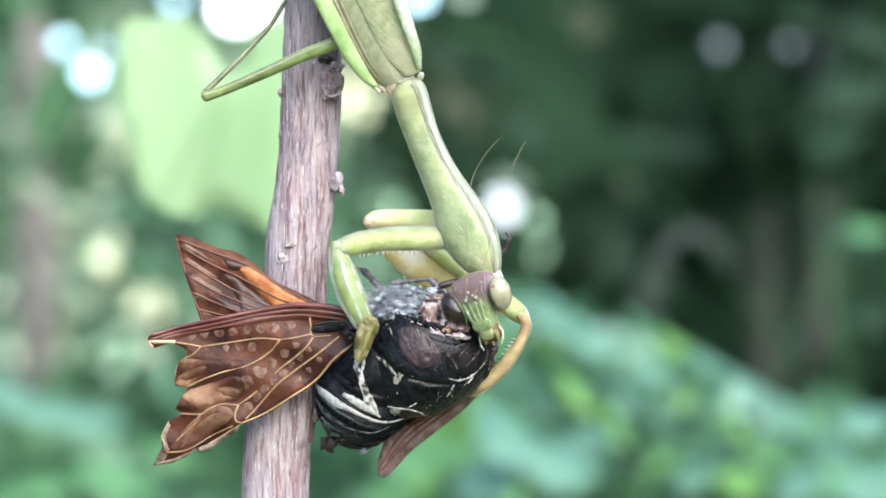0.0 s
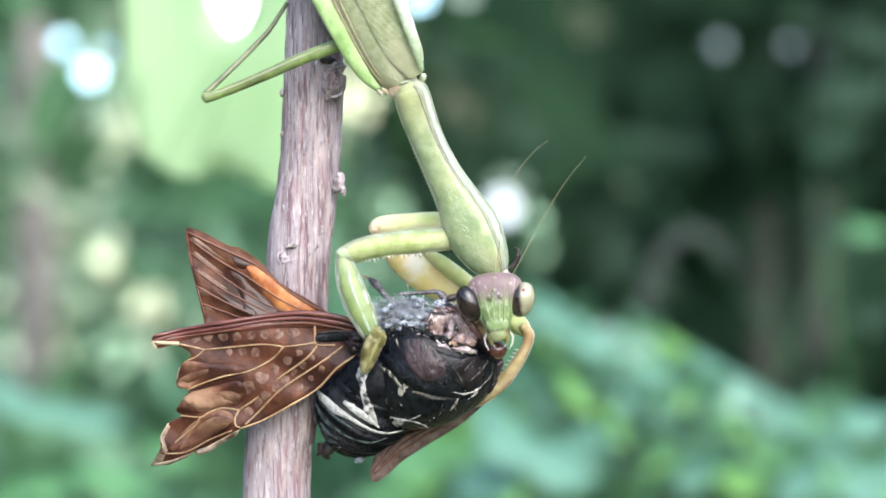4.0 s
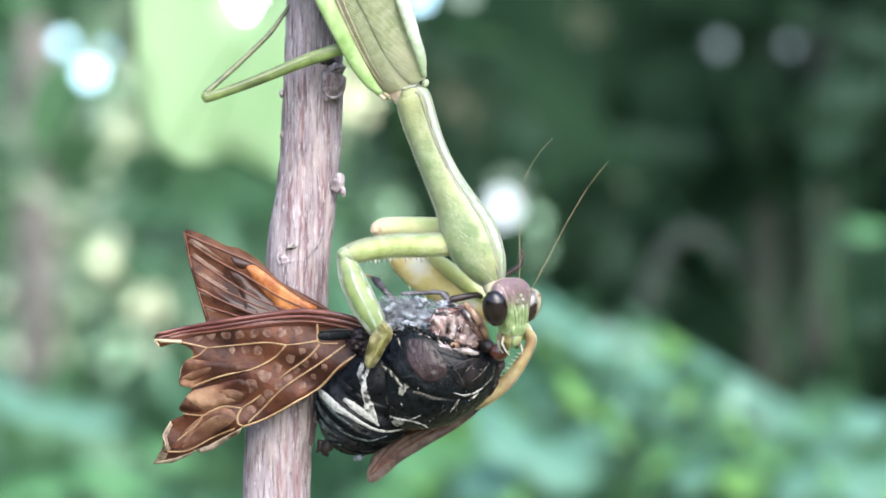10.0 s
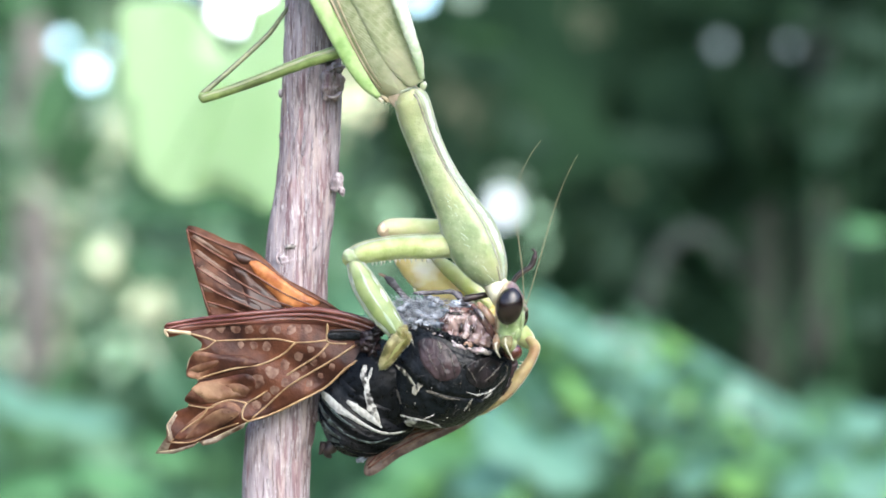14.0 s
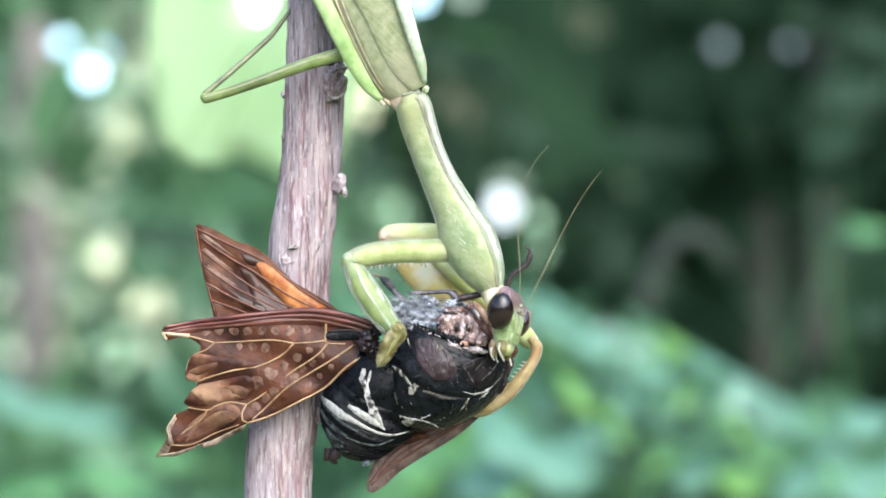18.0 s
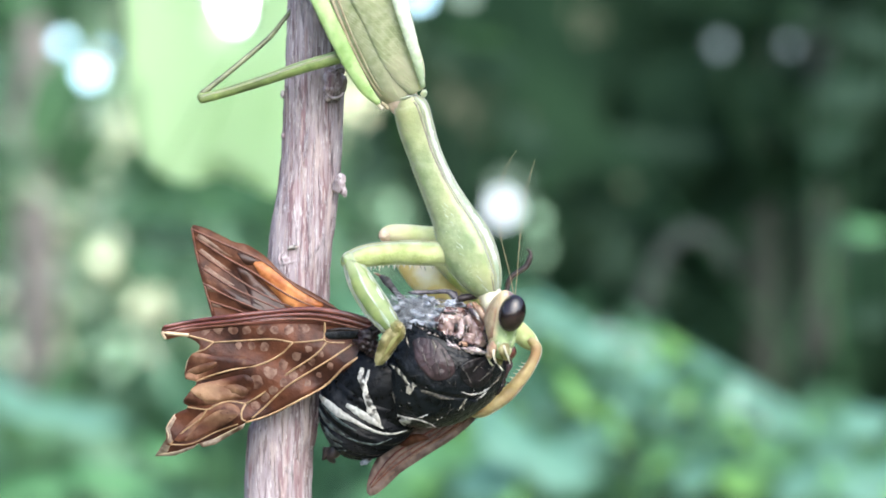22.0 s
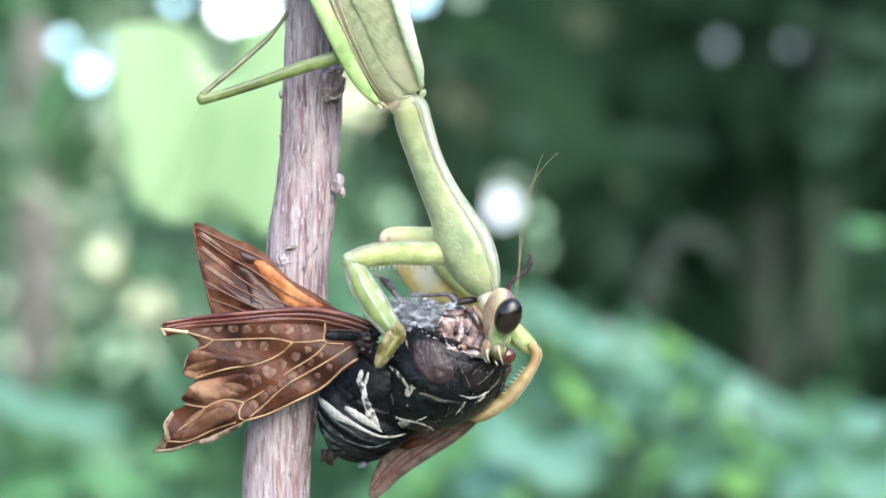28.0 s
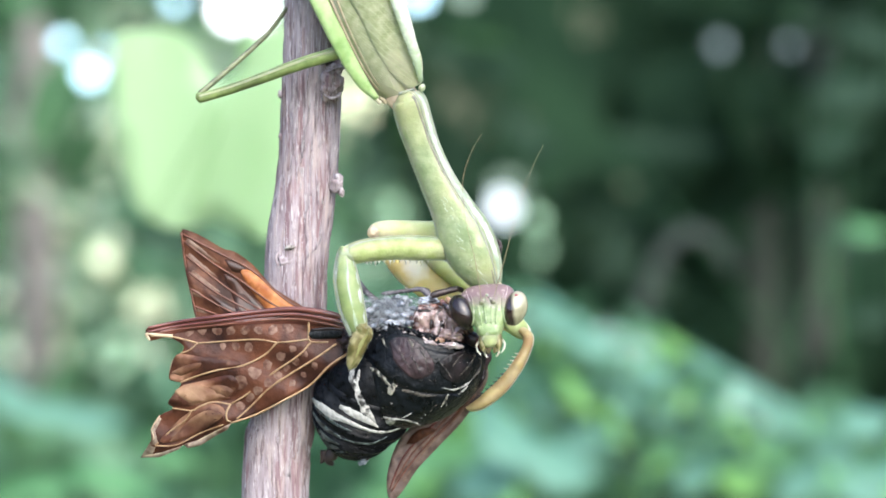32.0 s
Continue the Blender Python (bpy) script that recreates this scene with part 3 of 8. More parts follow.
def far_foliage(name, count, seed, u0, u1, v0, v1, d0, d1, size, material, label, keep=1.0, top=None, band=99):
    """Loose leaves of the woods, thinned where the glowing sky discs show through."""
    rnd = random.Random(seed)
    verts, faces = [], []
    for _ in range(count):
        u, v, d = rnd.uniform(u0, u1), rnd.uniform(v0, v1), rnd.uniform(d0, d1)
        if noise.noise((u * 0.045 + seed, v * 0.06, seed * 1.7)) < -0.12 + (1 - keep):
            continue
        if top and not -band < v - top(u) < rnd.gauss(0, 0.8):
            continue
        if any((u - a) ** 2 + (v - b) ** 2 < ((min(r, 30) + 52) / 13) ** 2 for a, b, r in MAIN_GAPS) or any((u - a) ** 2 + (v - b) ** 2 < 0.6 for a, b, r in GAPS):
            continue
        c = at(u, v, d)
        m = Euler((rnd.uniform(0.2, 1.5), rnd.uniform(-1.2, 1.2), rnd.uniform(0, 6.3))).to_matrix()
        leaf_faces(verts, faces, c, m @ Vector((1, 0, 0)), m @ Vector((0, 1, 0)), size * rnd.uniform(0.6, 1.3), size * rnd.uniform(0.3, 0.6))
    ob = leaf_mesh(name, verts, faces, material, None, at((u0 + u1) / 2, v0, d1))
    return tagged(ob, label, "foliage", kind="stuff")


def far_wall(name, count, seed, u0, u1, v0, v1, size, material, label):
    """The last leaves before the far woods, behind the glowing sky discs."""
    rnd = random.Random(seed)
    verts, faces = [], []
    for _ in range(count):
        u, v = rnd.uniform(u0, u1), rnd.uniform(v0, v1)
        if u > -16 and rnd.random() < 0.45:
            continue
        m = Euler((rnd.uniform(0.9, 2.1), rnd.uniform(-1.2, 1.2), rnd.uniform(-0.6, 0.6))).to_matrix()
        leaf_faces(verts, faces, at(u, v, rnd.uniform(7640, 7800)), m @ Vector((1, 0, 0)), m @ Vector((0, 1, 0)), size * rnd.uniform(0.6, 1.3), size * rnd.uniform(0.4, 0.8))
    ob = leaf_mesh(name, verts, faces, material, None, at((u0 + u1) / 2, v0, 7700))
    return tagged(ob, label, "foliage", kind="stuff")


# Leaves sorted by brightness: dark ones paint shade, pale ones paint light.
far_foliage("undergrowth", 300, 53, -75, -12, -40, 40, 3200, 6600, 0.2, LEAF_DARK, "woodland leaves with shade put into their colour, far out of focus")
far_foliage("undergrowth", 920, 3, -12, 78, -40, 40, 3200, 6600, 0.24, LEAF_DARK, "woodland leaves with shade put into their colour, far out of focus")
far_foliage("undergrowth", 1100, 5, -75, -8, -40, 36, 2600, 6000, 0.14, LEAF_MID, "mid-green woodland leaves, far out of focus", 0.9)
far_foliage("undergrowth", 1500, 15, -75, -12, -40, 40, 2600, 6600, 0.13, LEAF_HAZY, "woodland leaves paled in colour for haze, far out of focus", 0.85)
far_foliage("undergrowth", 1000, 17, -75, -20, -26, 36, 3600, 6600, 0.06, LEAF_SUNLIT, "leaves at the woods' edge, sunlight put into their pale colour", 0.95)


far_wall("undergrowth", 400, 47, -66, -3, -14, 38, 0.2, LEAF_DEEP, "mid-green leaves filling the far woods, haze put into their colour")
far_foliage("undergrowth", 300, 19, -60, -28, -14, 9, 2200, 3600, 0.045, LEAF_SUNLIT, "leaves at the woods' edge, sunlight put into their pale colour")


def bank_top(u):
    """The slope of the low bank: high by the twig, falling away to the side, rising again at its far end."""
    return max(-7.5 - 0.46 * max(u - 13, 0), -23 + 0.1 * max(u - 46, 0)) if u > -24 else -17


far_foliage("undergrowth", 760, 31, -24, 62, -40, -7, 1300, 2700, 0.085, LEAF_BANK, "soft green bank of low leaves behind the twig", 0.95, bank_top)
far_foliage("undergrowth", 90, 33, -62, -24, -40, -20, 1300, 2700, 0.08, LEAF_BANK, "soft green bank of low leaves behind the twig", 0.95)
far_foliage("undergrowth", 26, 37, -6, 16, 9, 30, 2400, 5200, 0.10, LEAF_EDGE, "green leaves half darkened in colour for the edge of the shade", 0.9)
far_foliage("undergrowth", 90, 41, -10, 62, 0, 36, 2400, 5200, 0.11, LEAF_DULL, "dull green leaves, deep shade put into their colour", 0.95)


# Small bright leaves paint the highlights dappled over the bank and its ridge.
far_foliage("undergrowth", 240, 59, 8, 64, -34, -7, 800, 1500, 0.02, LEAF_TEAL, "small blue-green leaves scattered over the bank as its highlights", 1.0, bank_top)
far_foliage("undergrowth", 150, 61, -6, 64, -34, -9, 800, 1500, 0.018, LEAF_FRESH, "small fresh green leaves scattered over the bank as its highlights", 1.0, bank_top)
far_foliage("undergrowth", 900, 67, 11, 46, -26, -7, 850, 1250, 0.017, LEAF_RIDGE, "blue-green leaves along the bank's top, highlights put into their colour", 1.0, bank_top, 2.2)
far_foliage("undergrowth", 70, 63, 8, 30, -9, 8, 2400, 4200, 0.12, LEAF_DULL, "dull green leaves, deep shade put into their colour", 1.0)
far_foliage("undergrowth", 150, 43, 36, 47, 15, 36, 2300, 3400, 0.10, LEAF_DARK, "woodland leaves with shade put into their colour, far out of focus")


def sapling(rows, material, label):
    foot = at(rows[-1][0], rows[-1][1], rows[-1][2])
    foot.z = 0
    tree = thing("sapling", foot, label, "tree")
    d = rows[-1][2]
    s = 1 + d / D
    full = [(rows[0][0], 2200 / s, d, rows[0][3] * 0.8, rows[0][4] * 0.8)] + list(rows) + [(rows[-1][0], -1000 / s, d, rows[-1][3] * 1.3, rows[-1][4] * 1.3)]
    part("trunk", loft(full, 20, 14, rough=lambda p: 0.12 * noise.noise(p * 9)), material, tree)
    rnd = random.Random(int(rows[0][0] * 10))
    verts, faces = [], []
    for k in range(3):
        z = rnd.uniform(1.9, 2.6)
        base = Vector((foot.x, foot.y, z))
        a = rnd.uniform(0, 6.3)
        tip = base + Vector((math.cos(a), math.sin(a), 0.8)) * 0.6
        part("limb", tube([base, base.lerp(tip, 0.5) + Vector((0, 0, 0.05)), tip], 14, 4), material, tree)
        for _ in range(70):
            c = tip + Vector((rnd.gauss(0, 0.25), rnd.gauss(0, 0.25), rnd.gauss(0.1, 0.2)))
            m = Euler((rnd.uniform(-0.8, 0.8), rnd.uniform(-0.6, 0.6), rnd.uniform(0, 6.3))).to_matrix()
            leaf_faces(verts, faces, c, m @ Vector((1, 0, 0)), m @ Vector((0, 1, 0)), 0.12, 0.06)
    leaf_mesh("crown", verts, faces, LEAF_MID, tree, foot)
    return tree


sapling([(42.62, 38.54, 3600, 1.54, 1.6), (42.92, 10.85, 3600, 2.08, 2.2), (43.54, -13.77, 3600, 2.08, 2.2)], TRUNK_DIM, "slim grey-green sapling, its bark darkened in colour for shade")
sapling([(53.15, 38.54, 4200, 2.31, 2.4), (51.85, 10.85, 4200, 2.77, 2.6), (50.46, -15.31, 4200, 2.77, 2.6)], TRUNK, "slim grey-green sapling, its bark darkened in colour for shade")
sapling([(-55.54, 38.54, 4600, 2.31, 2.4), (-55.85, 10.85, 4600, 3.08, 2.6), (-55.23, -6.08, 4600, 2.77, 2.6)], TRUNK_ROSY, "slim rosy-grey sapling at the woods' edge")


def plant(foot, leaves, label, material, stem=LEAF_MID):
    """A low plant: a stem from the ground, and each broad leaf on its stalk. Leaves: u, v, d, length, width, lean, tip."""
    f = at(*foot)
    f.z = 0
    ob = thing("leafy_plant", f, label, "plant")
    low = min(r[1] for r in leaves)
    crown = at(foot[0], low - 14, foot[2])
    part("stem", tube([f, f.lerp(crown, 0.5) + Vector((0.01, 0, 0)), crown], 4, 2.5), stem, ob)
    for u, v, d, ln, wd, lean, tip in leaves:
        s = (1 + d / D) * 0.001
        c = at(u, v, d)
        a = radians(lean)
        along = Vector((math.cos(a), math.sin(radians(tip)) * 0.5, math.sin(a))).normalized()
        across = along.cross(Vector((0.15, -0.62, 0.78))).normalized()
        verts, faces = [], []
        leaf_faces(verts, faces, c, along, across, ln * s, wd * s)
        leaf = leaf_mesh("leaf", verts, faces, material, ob, c)
        part("stalk", tube([crown, crown.lerp(c - along * ln * s * 0.5, 0.6) + Vector((0, 0, 0.01)), c - along * ln * s * 0.48], 1.6, 1.2), stem, leaf)
    return ob


plant((26.62, -33.92, 900), [(*(15.46, -9.15), 860, 9, 6, -50, 10), (*(20.08, -12.23), 820, 9, 6, -38, 10), (*(28.15, -16.08), 900, 8, 5, -34, 5), (*(42, -19.15), 960, 11, 4.5, -30, 10), (*(47.38, -23), 980, 10, 5, -34, -10), (*(35.85, -15.31), 1060, 6, 3.5, -24, 20)], "broad blue-green leaves of a low plant, soft with distance", LEAF_TEAL)
plant((16.62, -33.92, 760), [(*(8.92, -25.31), 700, 14, 10, -40, 15), (*(15.08, -29.15), 740, 13, 9, -25, 10), (*(6.62, -30.69), 720, 12, 9, 30, -10), (*(18.15, -26.85), 860, 8, 6, 50, 10)], "broad blue-green leaves of a low plant, soft with distance", LEAF_TEAL)
plant((46.62, -33.92, 1000), [(*(57.38, -23.38), 1000, 9, 6, 8, 10), (*(52.77, -26.85), 1040, 9, 6, -40, 10), (*(58.15, -31.46), 980, 12, 9, 20, 10), (*(48.92, -31.46), 900, 9, 6, 40, -10), (*(34.31, -30.69), 1000, 8, 5, 30, 10)], "broad blue-green leaves of a low plant, soft with distance", LEAF_TEAL)
plant((24.31, -33.92, 1100), [(*(18.92, -19.92), 1000, 10, 5, -42, 10), (*(31.62, -13), 1100, 7, 3, -28, 10), (*(22.77, -23.77), 1000, 8, 5, -60, 10), (*(8.15, -33.15), 900, 8, 6, 10, 10), (*(40.46, -31.46), 1000, 8, 6, -10, 10), (*(38.92, -23.38), 1200, 7, 4, -40, 0), (*(26.62, -32.23), 1000, 6, 5, 40, 0)], "fresh green leaves of a low plant, soft with distance", LEAF_FRESH)
plant((35.08, -33.92, 1300), [(*(17.38, -10.69), 1300, 7, 4, -40, 10), (*(25.08, -13), 1300, 8, 4, -30, 0), (*(38.15, -19.15), 1300, 8, 4, -34, 0), (*(52.77, -31.46), 1200, 8, 5, 20, 0), (*(30.46, -27.62), 1300, 7, 5, -20, 0), (*(45.85, -27.62), 1300, 8, 5, 10, 0), (*(57.77, 2.77), 1500, 7, 4, -8, 0), (-3, -28.6, 1000, 13, 7, 28, 10), (3.2, -27.2, 1100, 9, 5, 40, 0), (-6.5, -33.2, 1000, 10, 6, 10, 10)], "mid-green leaves of a low plant, soft with distance", LEAF_MOSS)
plant((-51.85, -33.92, 1000), [(*(-54.92, -21.85), 1000, 17, 5, -8, 10), (*(-48.77, -23), 1100, 13, 5, -14, 10), (*(-59.15, -19.15), 1000, 9, 4, -30, 10)], "broad blue-green leaves of a low plant, soft with distance", LEAF_TEAL)
plant((-44.92, -33.92, 900), [(*(-44.92, -31.46), 860, 13, 6, -14, 10), (*(-53.38, -32.38), 900, 10, 5, 8, 10), (*(-37.23, -28), 980, 10, 4, -24, 10), (*(-59.15, -33), 900, 7, 4, 30, 10)], "mid-green leaves of a low plant, soft with distance", LEAF_MOSS)
plant((55.08, -33.92, 1700), [(*(55.85, 2), 1700, 11, 6, -6, 10), (*(58.54, -9.15), 1700, 8, 5, 12, 10), (*(32, 14.31), 2400, 20, 4, -3, 10), (*(55.85, 21.62), 2000, 13, 8, 10, 10), (*(58.54, 29.31), 2100, 10, 7, -30, 0), (*(53.54, 14.69), 2200, 9, 6, 20, 0)], "dull green leaves of a tall herb, soft with distance", LEAF_DULL)
plant((-9.54, -33.92, 1500), [(*(-10.31, 10.46), 1500, 9, 6, 24, 10), (*(-9.54, -32.23), 1500, 14, 7, 10, 10), (*(-11.08, 15.46), 1700, 8, 5, -20, 10), (*(11.23, 16.23), 1900, 9, 5, -40, 10), (*(-37.23, 1.62), 1600, 14, 6, -10, 10)], "dull green leaves of a tall herb, soft with distance", LEAF_DULL)

# an arching dead stem
bow = [(24.69, -15.31, 1700), (27.38, -7.62, 1700), (29.69, -1.08, 1700), (33.15, 2.23, 1705), (36.77, 1, 1710), (39.38, -3.15, 1715)]
stem_foot = at(*bow[0])
stem_foot.z = 0
dead = thing("arched_stem", stem_foot, "grey dead stem bowing over at its tip", "stem")
part("stalk", tube([stem_foot] + curve(bow, 18), 7, 6, 10), STEM_GREY, dead)
part("tip", tube(curve([(33.15, 2.23, 1705), (36.77, 1, 1710), (39.38, -3.15, 1715)], 8), 7.5, 4.5, 8), STEM_GREY, dead)

# ---- a broad pale leaf that sways behind the twig ----
LEAF_REST = at(-28, 39.69, 300)
LEAF_LINE = [(-42, 38.15), (-37.23, 39.69), (-33, 39.46), (-30.15, 36.54), (-27.38, 32.23), (-24.31, 34.54), (-23.23, 38.54), (-17.23, 40.46), (-14.15, 38.54), (-12.77, 30.85), (-13.69, 23.92), (-14.92, 17.38), (-17.23, 12.38), (-21.46, 10.69), (-25.69, 12.23), (-29.15, 13.62), (-32.62, 12.69), (-36.46, 13.31), (-40, 16.85), (-41.85, 24.69)]
broad = thing("broad_leaf", LEAF_REST, "large pale green lobed leaf, backlight put into its colour", "leaf")
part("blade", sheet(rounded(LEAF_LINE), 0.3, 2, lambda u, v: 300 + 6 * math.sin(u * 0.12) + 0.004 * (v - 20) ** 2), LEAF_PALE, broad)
for end in ((-37.23, 14.69), (-32.62, 13.77), (-21.85, 12), (-17.23, 17.38)):
    part("rib", tube(curve([(-24.15, 35.46, 303), (*[(a + b) / 2 for a, b in zip((-24.15, 35.46), end)], 301), (*end, 303)], 8), 0.5, 0.2), LEAF_FRESH, broad)
part("stalk", tube(curve([(-24.15, 35.46, 303), (-23.38, 43.15, 312), (-21.85, 66.23, 330)], 10), 1.1, 1.4), LEAF_FRESH, broad)

# ---- the twig ----
TWIG_FOOT = at(-24.15, -33.92, 6)
TWIG_FOOT.z = 0
TWIG_ROWS = [(-27.5, -983, 6, 5.4, 5.4), (-25.5, -400, 6, 4.9, 4.9), (-24.0, -110, 6, 4.5, 4.5), (-22.62, -35.31, 6, 4.46, 4.4), (-21.62, -23.77, 6, 4.38, 4.35), (-20.15, -12.23, 6, 4.23, 4.3), (-19.69, -0.69, 6, 4.23, 4.25),
             (-18.23, 10.85, 6, 4.15, 4.2), (-17.69, 22.38, 6, 4.08, 4.1), (-17.54, 33.92, 6, 3.85, 4.0), (-17.46, 49.31, 6, 3.69, 3.8), (-16.46, 103.15, 6, 3.23, 3.2), (-14.92, 203.15, 6, 2, 2.0)]


def bark_swell(p):
    a = noise.noise((p.x * 800, p.y * 800, p.z * 130))
    b = noise.noise((p.x * 2000, p.y * 2000, p.z * 420))
    c = noise.noise((p.x * 90, p.y * 90, p.z * 60))
    return 0.035 * a + 0.03 * b + 0.05 * c


twig = thing("twig", TWIG_FOOT, "upright woody twig with ridged mauve-grey bark", "twig")
part("stem", loft(TWIG_ROWS, 1100, 84, rough=bark_swell), BARK, twig)
part("bud_scar", ball(at(-14.31, 8.92, 3.4), 0.8, 1.1, 1.2, 20, lump=0.6), BARK, twig)
part("bud_scar", ball(at(-13.69, 7.92, 3), 0.45, 0.6, 0.7, -10, lump=0.4), BARK_SCAR, twig)
part("bud_scar", ball(at(-14.15, 9.92, 3.2), 0.5, 0.5, 0.5, 0, lump=0.4), BARK, twig)
ring = [at(-20.69, -1.23, 1.9) + Vector((math.cos(a) * 0.0019, -0.0003 * math.cos(a * 2), math.sin(a) * 0.0014)) for a in [2 * math.pi * i / 24 for i in range(25)]]
part("leaf_scar", tube([p + Vector((0, 0.0004, 0)) for p in ring], 0.2, 0.2, 8), BARK, twig)
part("leaf_scar", ball(at(-20.69, -1.38, 2.2), 1.5, 0.5, 1.0, 0, lump=0.4), BARK_SCAR, twig)
part("leaf_scar", ball(at(-20.62, 0.31, 1.7), 0.75, 0.5, 0.32, -8, lump=0.5), POWDER, twig)
part("knot", ball(at(-15.08, 22.38, 2.6), 1.55, 1.4, 1.9, 12, lump=0.7), BARK, twig)
ring = [at(-14.92, 21.85, 1.2) + Vector((math.cos(a) * 0.0013, 0, math.sin(a) * 0.0012)) for a in [radians(195 + 8 * i) for i in range(19)]]
part("knot_rim", tube(ring, 0.14, 0.24, 8), BARK_SCAR, twig)
part("knot", ball(at(-14.62, 24.54, 2.6), 1.15, 1.1, 0.7, -14, lump=0.7), BARK_SCAR, twig)
# Dark colour paints the shade in the knot's recess.
part("knot", ball(at(-15.85, 25.69, 2.4), 1.2, 0.9, 0.6, 8, lump=0.5), CICADA_LEG, twig, "dark lump standing in for the shaded recess by the knot")
for x, y, r in ((-22.08, 21.23, 0.34), (-17.23, -22.62, 0.7), (-18.15, -24.54, 0.6), (-22.85, 3.15, 0.34), (-25.77, -19.92, 0.34), (-18.77, -29.15, 0.6), (-21.92, 15.46, 0.4)):
    part("bark_wart", ball(at(x * 0.995, y, 4.6), r, r, r * 1.6, 5, lump=0.6, u=12, v=8), BARK, twig)

def bark_fibres():
    """Loose slivers and pale flecks that stand off the bark."""
    rnd = random.Random(17)
    light, dark = bmesh.new(), bmesh.new()
    for k in range(560):
        t, s = rnd.uniform(0.235, 0.86), rnd.uniform(-0.97, 0.97)
        long = rnd.uniform(0.0008, 0.0045)
        bend = rnd.uniform(-0.01, 0.01)
        pts = [on_limb(TWIG_ROWS, t, s + bend * q, 0.04 + 0.06 * math.sin(math.pi * q / 4), 400) + Vector((0, 0, long * (q / 4 - 0.5))) for q in range(5)]
        tube(pts, rnd.uniform(0.03, 0.08), 0.02, 4, light if k % 3 else dark)
    part("bark_fibre", light, BARK_PALE, twig, "pale flaking bark fibres", kind="stuff")
    part("bark_fibre", dark, BARK, twig, "dark bark fibres", kind="stuff")


bark_fibres()

# ---- the cicada, dorsal side to the light, head torn open ----
THORAX = [(1.85, -8.85, 0, 2.31, 3.0), (1.38, -11.08, -0.4, 5.69, 5.0), (0.31, -14.15, -0.8, 8.31, 6.6), (-1.77, -17.08, -1, 8.31, 7.0), (-3.38, -19.69, -0.6, 7.23, 6.6), (-4.62, -22, 0, 5.38, 5.4), (-5.23, -23.69, 0.6, 2.62, 3.2)]
ABDOMEN = [(-6.9, -14.7, -1.6, 4.8, 4.5), (-8.6, -18, -0.4, 6.5, 6.0), (-10.25, -20.9, 1.2, 6.9, 6.4), (-11.4, -22.75, 2.6, 6.2, 5.8), (-12.25, -24.5, 3.9, 5.1, 4.7), (-13.1, -26, 5.1, 3.4, 3.2), (-13.6, -26.9, 5.9, 1.1, 1.3)]
CIC = at(-6.46, -16.85, 0)
cicada = thing("cicada", CIC, "large brown cicada, partly eaten, held against the twig", "cicada")


def shell_swell(p):
    return 0.012 * noise.noise(p * 420) + 0.007 * noise.noise(p * 900) + 0.005 * noise.noise(p * 1800)


thorax = part("thorax", loft(THORAX, 60, 56, 0.28, 1.0, rough=shell_swell), CICADA_BLACK, cicada, "glossy black ridged thorax")
PLATES = (([(-9.46, -16.23), (-10.00, -18.00), (-10.08, -19.92), (-9.77, -21.46), (-8.77, -22.69), (-6.46, -23.54), (-3.77, -24.00), (-1.46, -24.92), (1.23, -23.62), (3.92, -21.62), (2.38, -20.85), (-1.08, -20.23), (-3.77, -19.00), (-6.08, -17.46), (-7.69, -16.23)], 0.10, 0.34, CICADA_BLACK, "glossy black hind plate"),
          ([(-6.46, -12.23), (-7.54, -13.77), (-7.69, -15.69), (-6.31, -17.77), (-3.77, -19.62), (-0.69, -20.54), (2.38, -20.85), (4.92, -19.92), (6.46, -18.08), (7.08, -16.08), (6.15, -15.15), (2.77, -15.38), (0.08, -14.62), (-2.23, -13.31), (-4.54, -12.23)], 0.30, 0.34, CICADA_BLACK, "glossy black saddle plate"),
          ([(-5.23, -13.31), (-3.85, -12.69), (-1.85, -13.15), (-0.46, -14.54), (0.38, -15.92), (0.62, -17.31), (-0.31, -18.31), (-2.15, -18.54), (-3.54, -17.46), (-4.77, -15.69)], 0.37, 0.3, CICADA_BROWN, "dull maroon wrinkled plate"),
          ([(1.46, -16.54), (3.08, -15.62), (4.77, -15.31), (6.00, -16.08), (5.69, -17.92), (4.15, -19.54), (2.31, -19.15), (1.31, -17.92)], 0.36, 0.3, CICADA_DUSK, "dusky wrinkled plate"))


def plate_relief(u, v, lift):
    """Dents shared by all plates, and fine upright wrinkles on the raised ones."""
    fold = abs(noise.noise((u * 1.9 + 0.3 * v, v * 0.45, 9.0))) + 0.5 * abs(noise.noise((u * 4.0 - v, v * 0.9, 4.0)))
    return 0.12 * noise.noise((u * 0.7, v * 0.7, 3.0)) + 0.05 * noise.noise((u * 2.2, v * 2.2, lift)) - (0.09 * fold if lift > 0.32 else 0.05 * fold)


for line, lift, thick, material, label in PLATES:
    part("back_plate", sheet(rounded(line, 3), thick, 5 if lift > 0.32 else 3, lambda u, v: depth_on(THORAX, u, v) - lift - plate_relief(u, v, lift)), material, thorax, label)


def on_plate(line, u, v):
    """Whether a place lies within an outline."""
    return sum((b > v) != (d > v) and u < (c - a) * (v - b) / (d - b) + a for (a, b), (c, d) in zip(line, line[1:] + line[:1])) % 2 == 1


def dust_thorax(material, rag, wide, *pts):
    mid = pts[len(pts) // 2]
    lift = 0.62 if any(on_plate(p[0], *mid) for p in PLATES[2:]) else 0.5 if on_plate(PLATES[1][0], *mid) else 0.31
    part("powder_glint_mark", smear(THORAX, pts, [0.8 * w for w in wide], lift, rag, wide[1] * 9), material, thorax)


